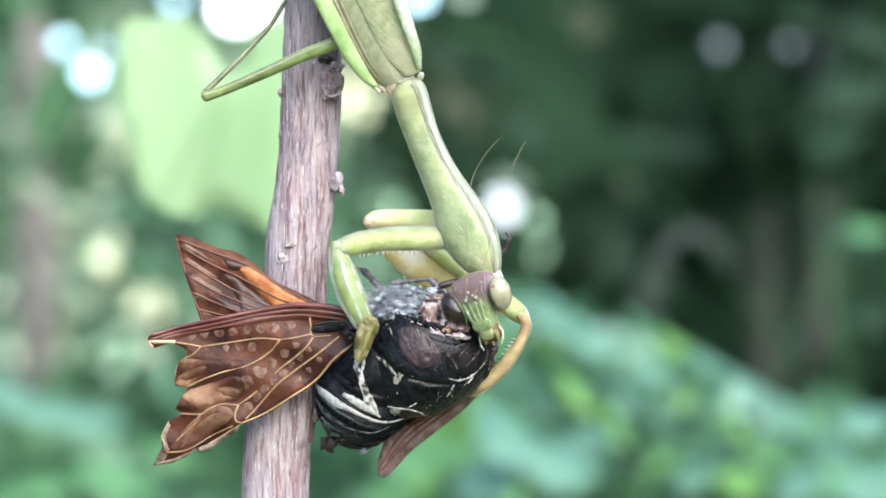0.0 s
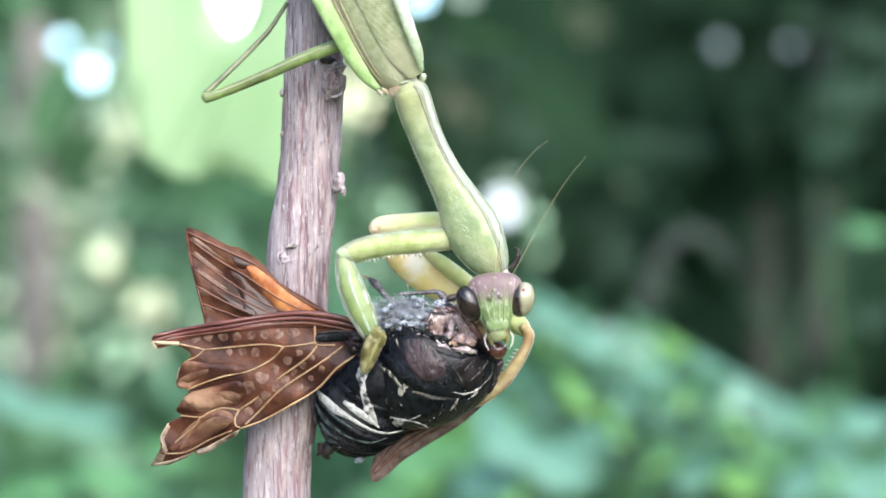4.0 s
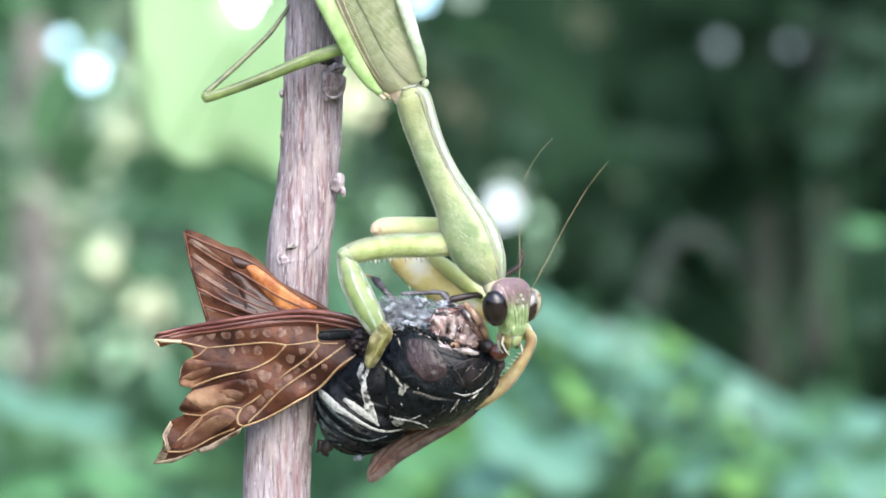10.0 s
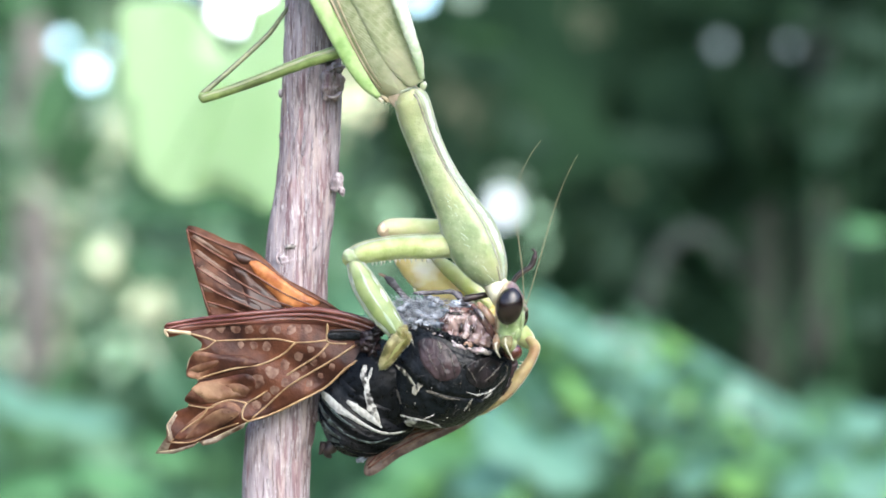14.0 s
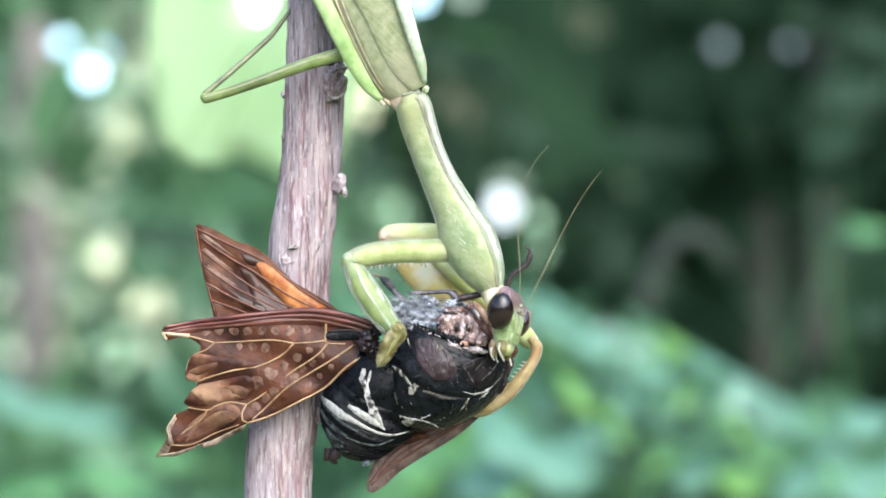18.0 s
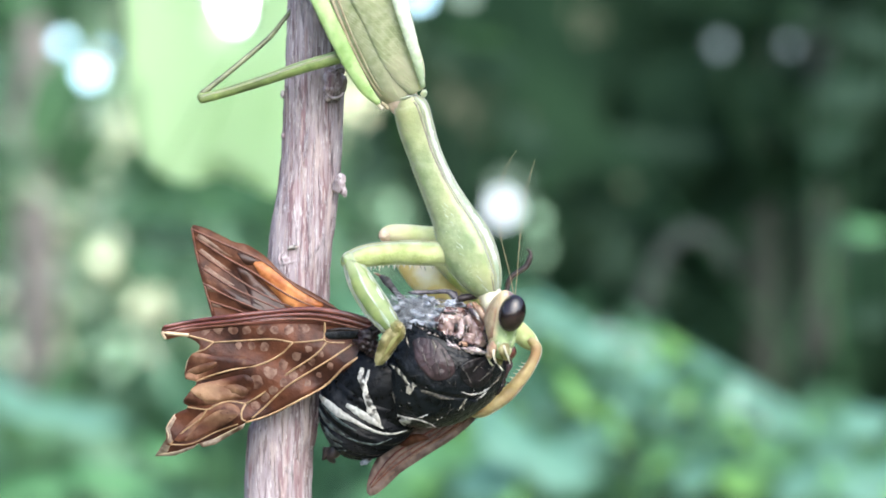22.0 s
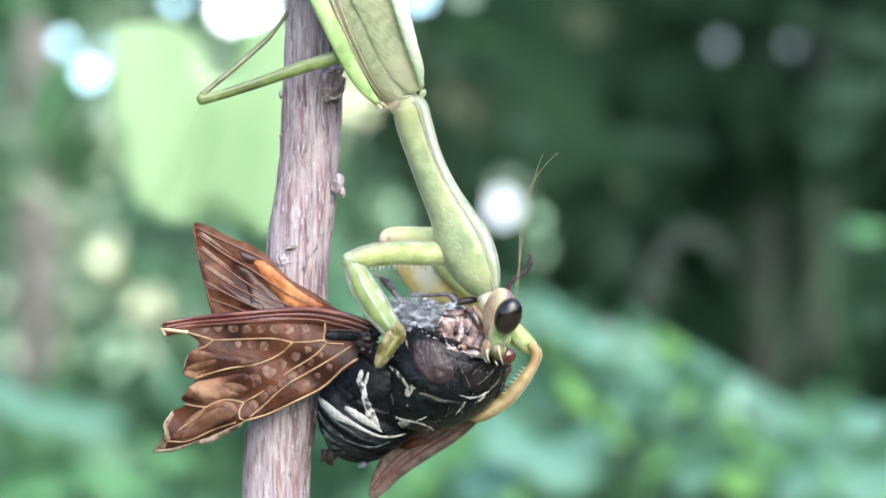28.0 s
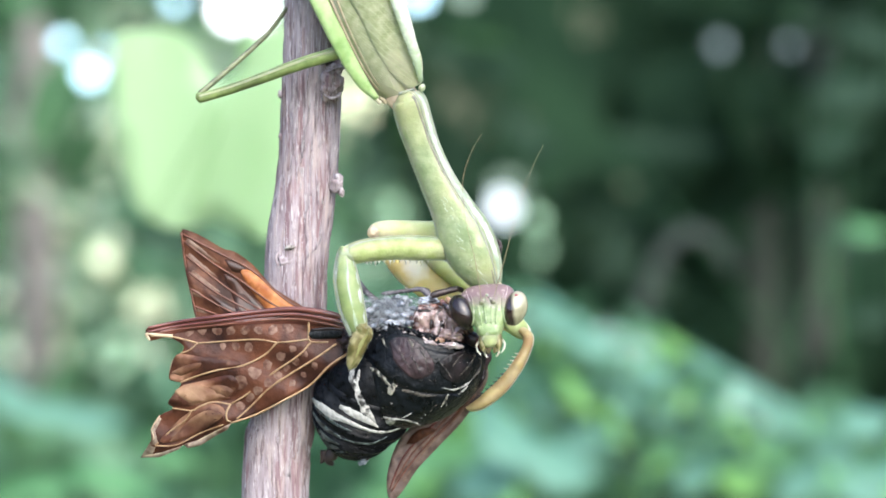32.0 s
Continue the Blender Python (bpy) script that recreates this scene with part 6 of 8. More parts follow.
def edge_beads(rows, a, b, s, n, parent, seed):
    """Fine bumps along the edge of a limb."""
    bm = bmesh.new()
    rnd = random.Random(seed)
    for k in range(n):
        ball(on_limb(rows, a + (b - a) * (k + rnd.uniform(-0.3, 0.3)) / n, s, -0.02), 0.11, 0.11, rnd.uniform(0.08, 0.17), rnd.uniform(-30, 30), bm, 6, 5)
    part("edge_bumps", bm, LIMB_GLASSY, parent, "fine bumps along the edge", kind="stuff")


edge_beads(COXA, 0.15, 0.92, -0.97, 40, coxa, 3)
edge_beads(COXA, 0.6, 0.95, 0.97, 14, coxa, 4)
FEM = [(-13.23, -0.38, -7, 0.69, 0.9), (-13, -1.62, -7, 1.08, 1.2), (-12.23, -4.31, -7.4, 1.69, 1.5), (-10.85, -7.62, -7.8, 1.85, 1.5), (-9.54, -10.23, -7.9, 1.54, 1.3), (-8.69, -11.92, -7.8, 1.08, 1.1), (-8.31, -12.69, -7.8, 0.46, 0.6)]
femur = limb("near_femur", FEM, FEMUR_CLEAR, "clear pale green foreleg segment with whitish edges", at(-12.77, -0.69, -7))
for s in (-0.94, 0.94):
    part("pale_edge", tube([on_limb(FEM, 0.12 + 0.78 * k / 24, s, 0.03) for k in range(25)], 0.12, 0.15, 8), LIMB_GLASSY, femur)
# The clear middle of the femur, with glints painted in as a pale streak.
part("pale_side", flank(FEM, 0.2, 0.9, lambda f: 0.1 - 0.35 * f + 0.05 * math.sin(f * 17), lambda f: 0.3 - 0.2 * f + 0.06 * math.sin(f * 13), 0.05, 60, 5), SHEEN, femur, "whitish streak, part clear cuticle and part painted glint")
part("pale_side", flank(FEM, 0.08, 0.9, lambda f: -0.95, lambda f: -0.7 + 0.06 * math.sin(f * 11), 0.03, 50, 5), PALE_MARGIN, femur, "pale see-through margin")
part("pale_side", flank(FEM, 0.08, 0.9, lambda f: 0.72 + 0.06 * math.sin(f * 9), lambda f: 0.95, 0.03, 50, 5), PALE_MARGIN, femur, "pale see-through margin")
edge_beads(FEM, 0.1, 0.9, -0.97, 26, femur, 5)
edge_beads(FEM, 0.1, 0.9, 0.97, 26, femur, 6)
part("joint", ball(at(-8.54, -11.62, -8.0), 1.2, 1.0, 1.1, 0, lump=0.3), TAWNY, femur)
TIB = [(-8.5, -10.6, -8.2, 0.5, 0.6), (-8.35, -11.35, -8.3, 1.05, 1.0), (-8.25, -12.1, -8.4, 1.4, 1.15), (-8.8, -13.1, -8.4, 1.3, 1.1), (-9.3, -14.3, -8.4, 1.2, 1.05), (-9.75, -15.4, -8.3, 1.0, 0.9), (-10.12, -16.3, -8.1, 0.7, 0.6), (-10.32, -16.8, -8, 0.25, 0.3)]
tibia = limb("near_tibia", TIB, TAWNY, "yellowish grasping tip of the foreleg", at(-8.38, -11.46, -8.2))
part("ridge", flank(TIB, 0.12, 0.85, lambda f: 0.25 - 0.3 * f + 0.08 * math.sin(f * 11), lambda f: 0.62 - 0.2 * f + 0.06 * math.sin(f * 17), 0.08, 40, 5), TIBIA_PALE, tibia, "pale green ridge")
part("kneecap", ball(at(-8.15, -11.6, -9.2), 0.75, 0.5, 0.8, 20, lump=0.6), TIBIA_PALE, tibia)
part("claw_spine", cone(at(-10.15, -16.23, -8.2), at(-10.62, -17.15, -7.4), 0.3), CREAM, tibia)
for k in range(6):
    p = on_limb(TIB, 0.3 + 0.1 * k, -0.95, 0.0)
    part("tooth", cone(p + Vector((0.0001, 0, 0)), p + Vector((-0.0004, -0.0001, -0.0003)), 0.13), CICADA_LEG, tibia)

FCOX = [(-9.31, 2.35, 3, 0.62, 0.8), (-8.62, 2.55, 3, 1.1, 1.2), (-7.23, 2.9, 3, 1.3, 1.3), (-3.77, 3.1, 2.6, 1.4, 1.4), (0.08, 3.05, 1.6, 1.54, 1.5), (1.69, 3, 1, 1.23, 1.3)]
fcoxa = limb("far_coxa", FCOX, COXA_PALE, "cream-green upper foreleg with a rosy end", at(1.23, 3.15, 1.2))
part("joint", ball(at(-8.69, 2.45, 2.4), 0.95, 0.9, 0.95, 0, lump=0.2), PINK_GREEN, fcoxa)
edge_beads(FCOX, 0.1, 0.8, -0.97, 24, fcoxa, 8)
edge_beads(FCOX, 0.1, 0.8, 0.97, 24, fcoxa, 9)
FFEM = [(-8.31, 2.08, 4, 0.77, 0.9), (-6.62, -0.08, 4, 1.54, 1.4), (-3.54, -2.85, 4.4, 2.46, 1.6), (0.46, -5.31, 4.8, 2.62, 1.6), (4.69, -7.62, 5, 2, 1.4), (8.54, -9.62, 4.4, 1.54, 1.3), (10.85, -11.31, 3.6, 1.23, 1.2), (11.85, -12.54, 3.2, 0.62, 0.8)]
ffemur = limb("far_femur", FFEM, YELLOW, "yellow inner face of the far foreleg", at(-8.38, 3.15, 3.6))
part("green_edge", loft([(-2.46, -0.54, 3.6, 0.46, 0.8), (0.15, -2.54, 3.6, 1.08, 1.3), (3.23, -5, 3.8, 1.15, 1.4), (6, -7.15, 4.0, 0.92, 1.2)], 24, 14), COXA_PALE, ffemur)
part("green_end", loft([(8.15, -8.85, 3.4, 0.62, 0.9), (9.4, -9.95, 3.0, 1.25, 1.1), (10.6, -11.2, 2.6, 1.3, 1.0), (11.5, -12.05, 2.6, 0.85, 0.8), (12.15, -12.2, 2.6, 0.22, 0.4)], 20, 18), LIMB, ffemur, "pale green knee end")
for k in range(5):
    p = on_limb(FFEM, 0.30 + 0.08 * k, -0.97, 0.0)
    part("spine", cone(p, p + Vector((0.0002, -0.0002, -0.0011)), 0.2), CREAM, ffemur)
FTIB = [(11.08, -11.31, 2, 0.54, 0.7), (12, -12.4, 1.6, 0.75, 0.9), (11.75, -13.92, 1.2, 0.7, 0.8), (10.5, -16.1, 0.8, 0.85, 0.9), (8.4, -18.7, 0.4, 0.98, 1.0), (5.8, -20.8, 0.2, 0.9, 1.0), (4.3, -21.55, 0.4, 0.65, 0.8), (3.3, -21.7, 0.8, 0.23, 0.4)]
ftibia = limb("far_tibia", FTIB, TAN, "yellow toothed tip of the far foreleg", at(11.69, -12.62, 1.6))
for k in range(16):
    p = on_limb(FTIB, 0.36 + 0.5 * k / 15, -0.99, 0.0)
    part("tooth", cone(p + Vector((0.0001, 0, 0)), p + Vector((-0.0006, -0.0002, 0.0002)), 0.15), CREAM if k < 5 else CICADA_BROWN, ftibia)
part("pale_edge", tube([on_limb(FTIB, 0.12 + 0.8 * k / 24, 0.93, -0.04) for k in range(25)], 0.09, 0.12, 8), YELLOW, ftibia)

edge_beads(FTIB, 0.1, 0.95, 0.97, 34, ftibia, 12)
edge_beads(TIB, 0.1, 0.95, 0.97, 14, tibia, 13)

# the hind leg that grips the twig
KNEE = at(-32.15, 20.69, -1)
HF = [(-10.31, 28.85, -4, 1, 1.0), (-14.46, 27.23, -4, 0.92, 0.95), (-18.77, 25.69, -3.6, 0.85, 0.85), (-23.38, 23.77, -2.6, 0.77, 0.75), (-28, 21.92, -1.6, 0.69, 0.68), (-31.08, 20.85, -1, 0.69, 0.66), (-32.15, 20.54, -1, 0.69, 0.66), (-32.54, 20.46, -1, 0.31, 0.3)]
leg = part("hind_leg", loft(HF, 40, 18), LEG_OLIVE, mantis, "thin olive-green bent leg", origin=KNEE)
part("shin", tube(curve([(-32.15, 21.15, -1), (-30.77, 22.38, -0.6), (-27.62, 25.31, 0.6), (-24.54, 28.31, 2.0), (-23.23, 29.69, 2.6)], 24), 0.4, 0.34, 10), LEG_DUSKY, leg)
part("foot", tube(curve([(-23.38, 29.54, 2.6), (-22.62, 30.54, 3.2), (-22.08, 31.38, 3.6), (-21.38, 32.38, 4.2), (-20.77, 33.31, 4.0)], 12), 0.34, 0.28, 8), LEG_DUSKY, leg)
part("knee", ball(at(-32.08, 20.69, -1), 0.62, 0.62, 0.72, -20), LEG_OLIVE, leg)
part("light_stripe", tube([on_limb(HF, 0.1 + 0.75 * k / 24, -0.35, -0.14) for k in range(25)], 0.25, 0.18, 8), LIMB, leg)


# ---- the head, built facing the eye, up along z, about its own middle ----
def skin_of_head():
    """Mauve crown, green face, tan nape, by place on the head."""
    m = mat("head_skin", srgb(116, 138, 88), srgb(158, 174, 126), 0.36, 900, bump=0.5, sss=0.3, coat=0.15, spec=0.35)
    nt = m.node_tree
    nd, ln = nt.nodes, nt.links.new
    tc = nd.new("ShaderNodeTexCoord")
    sp = nd.new("ShaderNodeSeparateXYZ")
    ln(tc.outputs["Object"], sp.inputs[0])
    nz = nd.new("ShaderNodeTexNoise")
    nz.inputs["Scale"].default_value, nz.inputs["Detail"].default_value = 700, 4
    ln(tc.outputs["Object"], nz.inputs[0])
    bsdf = nd["Principled BSDF"]
    col = bsdf.inputs["Base Color"].links[0].from_socket
    for axis, lo, hi, wob, colour in ((2, -0.0002, 0.0018, 0.0026, srgb(118, 97, 97)), (1, 0.0004, 0.0011, 0.0008, srgb(206, 184, 146))):
        ad = nd.new("ShaderNodeMath")
        ad.operation = "MULTIPLY_ADD"
        ad.inputs[1].default_value = wob
        ln(nz.outputs[0], ad.inputs[0])
        ln(sp.outputs[axis], ad.inputs[2])
        mr = nd.new("ShaderNodeMapRange")
        mr.inputs[1].default_value, mr.inputs[2].default_value = lo + wob / 2, hi + wob / 2
        ln(ad.outputs[0], mr.inputs[0])
        mx = nd.new("ShaderNodeMix")
        mx.data_type = "RGBA"
        mx.inputs[7].default_value = colour
        ln(mr.outputs[0], mx.inputs[0])
        ln(col, mx.inputs[6])
        col = mx.outputs[2]
    fl = nd.new("ShaderNodeTexNoise")
    fl.inputs["Scale"].default_value, fl.inputs["Detail"].default_value = 1500, 5
    ln(tc.outputs["Object"], fl.inputs[0])
    fr = nd.new("ShaderNodeMapRange")
    fr.inputs[1].default_value, fr.inputs[2].default_value, fr.inputs[4].default_value = 0.58, 0.7, 0.35
    ln(fl.outputs[0], fr.inputs[0])
    fx = nd.new("ShaderNodeMix")
    fx.data_type = "RGBA"
    fx.inputs[7].default_value = srgb(214, 206, 200)
    ln(fr.outputs[0], fx.inputs[0])
    ln(col, fx.inputs[6])
    ln(fx.outputs[2], bsdf.inputs["Base Color"])
    return m


def pale_eye():
    """Pale olive eye with a dark inner border."""
    m = mat("pale_eye", srgb(138, 134, 108), srgb(168, 164, 138), 0.16, 700, coat=0.9)
    nt = m.node_tree
    nd, ln = nt.nodes, nt.links.new
    tc = nd.new("ShaderNodeTexCoord")
    sp = nd.new("ShaderNodeSeparateXYZ")
    ln(tc.outputs["Object"], sp.inputs[0])
    nz = nd.new("ShaderNodeTexNoise")
    nz.inputs["Scale"].default_value = 500
    ln(tc.outputs["Object"], nz.inputs[0])
    ad = nd.new("ShaderNodeMath")
    ad.operation = "MULTIPLY_ADD"
    ad.inputs[1].default_value = 0.0012
    ln(nz.outputs[0], ad.inputs[0])
    ln(sp.outputs[0], ad.inputs[2])
    mr = nd.new("ShaderNodeMapRange")
    mr.inputs[1].default_value, mr.inputs[2].default_value = 0.0001, 0.0006
    ln(ad.outputs[0], mr.inputs[0])
    mx = nd.new("ShaderNodeMix")
    mx.data_type = "RGBA"
    mx.inputs[6].default_value = srgb(44, 30, 28)
    bsdf = nd["Principled BSDF"]
    ln(mr.outputs[0], mx.inputs[0])
    ln(bsdf.inputs["Base Color"].links[0].from_socket, mx.inputs[7])
    ln(mx.outputs[2], bsdf.inputs["Base Color"])
    return m


HEAD = at(9.23, -7.69, -8.5)
head = None


def hp(x, y, z):
    return HEAD + Vector((x, y, z)) * 0.001


def head_loft(rows, n=36, seg=36, square=0.8):
    """Sections of the head: height, half width, half depth, set forward."""
    bm = bmesh.new()
    loops = []
    for z, w, h, y in spline(rows, n):
        loop = []
        for j in range(seg):
            a = 2 * math.pi * j / seg
            c, s = math.cos(a), math.sin(a)
            loop.append(bm.verts.new(hp(w * math.copysign(abs(c) ** square, c), y + h * math.copysign(abs(s) ** square, s), z)))
        loops.append(loop)
    for a, b in zip(loops, loops[1:]):
        for j in range(seg):
            bm.faces.new((a[j], a[(j + 1) % seg], b[(j + 1) % seg], b[j]))
    bm.faces.new(loops[0][::-1])
    bm.faces.new(loops[-1])
    return bm


HEAD_SKIN = skin_of_head()
CROWN_PALE = mat("pale_mauve_ridge", srgb(164, 146, 144), srgb(196, 180, 178), 0.36, 900, bump=0.4, sss=0.3, coat=0.15)
ANTENNA = mat("antenna_brown", srgb(120, 108, 78), srgb(150, 138, 104), 0.5, 900)
head = part("head", head_loft([(3.8, 0.8, 0.25, 0.6), (3.68, 1.9, 0.6, 0.55), (3.3, 2.9, 1.0, 0.45), (2.6, 3.5, 1.4, 0.3), (1.7, 3.6, 1.6, 0.15), (0.6, 3.3, 1.75, 0), (-0.8, 2.5, 1.75, -0.2), (-2.2, 1.9, 1.6, -0.4), (-3.4, 1.5, 1.3, -0.6), (-4.4, 1.15, 0.95, -0.8), (-4.9, 0.6, 0.5, -0.85)]),
            HEAD_SKIN, mantis, "triangular head, mauve crown over a green face", origin=HEAD)
eye_dark = part("compound_eye", ball(hp(-3.5, -0.35, 0.1), 1.62, 1.75, 2.5, -20, u=40, v=28), EYE_DARK, head, "bulging dark brown glossy eye", origin=hp(-3.5, -0.35, 0.1))
eye_pale = part("compound_eye", ball(hp(3.5, -0.35, 0.1), 1.62, 1.75, 2.4, 20, u=40, v=28), pale_eye(), head, "bulging pale olive eye with a dark inner border", origin=hp(3.5, -0.35, 0.1))
part("eye_dot", ball(hp(3.85, -1.6, 1.5), 0.3, 0.2, 0.3, 0, u=12, v=8), mat("wine_red_dot", srgb(120, 40, 50), srgb(140, 60, 66), 0.3), eye_pale, "small wine-red dot")
for s in (-1, 1):
    part("eye_socket", tube([hp(s * (2.35 + 0.25 * math.cos(a)), -1.5 + 0.15 * math.cos(a), 0.1) + Vector((s * math.cos(a) * 0.0002, 0, math.sin(a) * 0.0021)) for a in [radians(100 + 16 * k) for k in range(11)]], 0.09, 0.09, 8), HEAD_SKIN, head)
for x in (-1.15, -0.42, 0.42, 1.15):
    part("face_ridge", tube([hp(x * 1.15, -1.72, 0.6), hp(x, -1.98, -0.4), hp(x * 0.85, -2.12, -1.6), hp(x * 0.75, -2.05, -2.3)], 0.15, 0.1, 8), HEAD_SKIN, head)
part("face_shield", head_loft([(-1.9, 1.0, 0.2, -1.9), (-2.4, 1.45, 0.35, -1.9), (-3.1, 1.35, 0.4, -1.85), (-3.5, 1.0, 0.3, -1.8)], 14, 20), HEAD_SKIN, head, "bright green shield above the mouth")
part("upper_lip", head_loft([(-3.4, 0.9, 0.3, -1.75), (-4.0, 1.05, 0.4, -1.7), (-4.7, 0.8, 0.4, -1.5), (-5.0, 0.35, 0.2, -1.4)], 14, 18), LIMB, head, "yellow-green upper lip")
for s in (-1, 1):
    part("mandible", head_loft([(-3.2, 0.5, 0.7, -0.8), (-4.2, 0.55, 0.8, -0.9), (-5.1, 0.35, 0.5, -1.1), (-5.5, 0.1, 0.2, -1.3)], 12, 14), TAWNY, head).location += Vector((s * 0.001, 0, 0))
    part("palp", tube([hp(s * 1.3, -0.6, -3.6), hp(s * 1.9, -0.9, -4.6), hp(s * 1.75, -1.5, -5.4), hp(s * 1.35, -2.0, -6.0)], 0.16, 0.08, 8), CREAM, head)
    part("palp", tube([hp(s * 0.7, 0.3, -3.8), hp(s * 1.0, 0.5, -4.8), hp(s * 0.9, 0.2, -5.6), hp(s * 0.6, -0.3, -6.1)], 0.2, 0.1, 8), CREAM, head)
    part("jaw_lobe", ball(hp(s * 0.6, 0.5, -4.3), 0.45, 0.5, 1.1, 8 * s, lump=0.4), NAPE, head)
    part("antenna_base", ball(hp(s * 0.75, -1.75, 1.0), 0.36, 0.36, 0.4), HEAD_SKIN, head)
for x in (-2.7, -1.8, -0.95, -0.3, 0.3, 0.95, 1.8, 2.7):
    part("crown_ridge", tube([hp(x * 0.85, -1.42 + 0.06 * abs(x), 1.3), hp(x * 0.95, -1.2 + 0.1 * abs(x), 2.1), hp(x, -0.85 + 0.12 * abs(x), 2.8), hp(x * 0.93, -0.3 + 0.1 * abs(x), 3.3)], 0.13, 0.08, 8), CROWN_PALE, head)
for x, z in ((0, 1.9), (-0.45, 1.35), (0.45, 1.35)):
    part("simple_eye", ball(hp(x, -1.62, z), 0.22, 0.2, 0.22, 0, u=12, v=8), LIMB_GLASSY, head)
antennae = []
for s, bend in ((-1, 1.0), (1, 0.25)):
    base = hp(s * 0.75, -1.8, 1.1)
    rows = [(0, 0, 0), (0.3 * bend, 0.2, 5), (0.2 * bend, 0.4, 11), (0.9 * bend, 0.6, 16), (2.8 * bend, 0.7, 19.5), (4.6 * bend, 0.8, 21.5)]
    antennae.append(part("antenna", tube([base + Vector(r) * 0.001 for r in spline(rows, 30)], 0.06, 0.022, 5), ANTENNA, head, "long thread-like antenna", origin=base))
part("nape", head_loft([(2.4, 2.2, 0.5, 1.3), (0.8, 2.4, 0.7, 1.3), (-1.0, 1.7, 0.7, 1.0), (-2.8, 1.0, 0.6, 0.5)], 16, 22), NAPE, head, "tan back of the head")


# ---- how the things move ----
def swing(ob, rows, depth=0.0):
    """Rows of seconds, shift right, shift up (mm) and turn (degrees, counter-clockwise to the eye), from the rest pose."""
    rest = ob.location.copy()
    k = (1 + depth / D) * 0.001
    return [(t, Matrix.Translation(rest + Vector((u * k, 0, v * k))) @ pose(0, 0, 0, 0, -a, 0)) for t, u, v, a in rows]


def turned(ob, rows):
    """Rows of seconds, u, v in the picture's plane and the head's three turns."""
    base = ORIGIN[mantis]
    return [(t, Matrix.Translation(at(u, v, -8.5) - base) @ pose(0, 0, 0, rx, ry, rz)) for t, u, v, rx, ry, rz in rows]


def motions():
    walk(twig, swing(twig, [(0.0, -0.19, 0.12, -0.0), (0.5, -0.13, 0.02, -0.0), (1.0, -0.12, 0.0, 0.0), (1.5, -0.12, 0.0, 0.0), (2.0, -0.12, 0.0, 0.0), (2.5, -0.12, 0.0, 0.0), (3.0, -0.35, 0.02, -0.01), (3.5, -1.28, 0.09, -0.07), (5.5, -1.25, -0.03, -0.08), (6.0, 0.62, -0.01, 0.04), (6.5, 2.81, -0.02, 0.16), (7.0, 0.97, -0.03, 0.05), (7.5, -0.03, -0.09, -0.0), (8.0, -0.01, -0.09, -0.0), (8.5, 0.0, -0.02, -0.0), (9.0, 0.0, 0.0, 0.0), (9.5, -0.36, -0.01, -0.02), (10.0, -1.22, -0.04, -0.07), (10.5, 0.09, -0.02, 0.01), (11.0, 3.29, -0.02, 0.19), (11.5, 4.29, -0.03, 0.25), (12.0, 3.41, -0.02, 0.2), (12.5, 0.77, -0.01, 0.05), (13.0, -0.12, 0.0, 0.0), (13.5, -0.12, 0.0, 0.0), (14.0, -0.12, 0.0, 0.0), (14.5, -0.12, 0.0, 0.0), (16.5, 0.17, -0.12, -0.0), (17.0, -0.83, -0.11, -0.06), (17.5, -2.81, -0.09, -0.17), (18.0, -0.83, -0.11, -0.06), (18.5, 0.13, -0.12, -0.0), (19.0, 0.04, -0.12, -0.01), (19.5, 0.01, -0.12, -0.01), (20.0, 0.01, -0.12, -0.01), (20.5, -0.99, -0.11, -0.06), (21.0, -2.97, -0.09, -0.18), (21.5, -0.99, -0.11, -0.06), (22.0, 0.01, -0.12, -0.01), (22.5, 0.04, -0.14, -0.01), (23.0, -0.14, -0.2, -0.02), (23.5, -0.98, -0.19, -0.08), (24.0, -2.2, -0.16, -0.15), (24.5, -4.99, -0.12, -0.3), (25.0, -5.47, -0.13, -0.32), (25.5, -1.58, -0.18, -0.1), (27.5, -1.16, -0.15, -0.07), (28.0, -1.29, -0.15, -0.07), (28.5, -0.48, -0.17, -0.03), (29.0, 2.13, -0.15, 0.12), (29.5, 0.69, -0.12, 0.05), (30.0, -0.19, -0.12, -0.0), (30.5, -0.19, -0.12, -0.0), (31.0, -0.19, -0.12, -0.0), (31.5, -0.19, -0.12, -0.0), (32.0, -0.19, -0.12, -0.0)]))
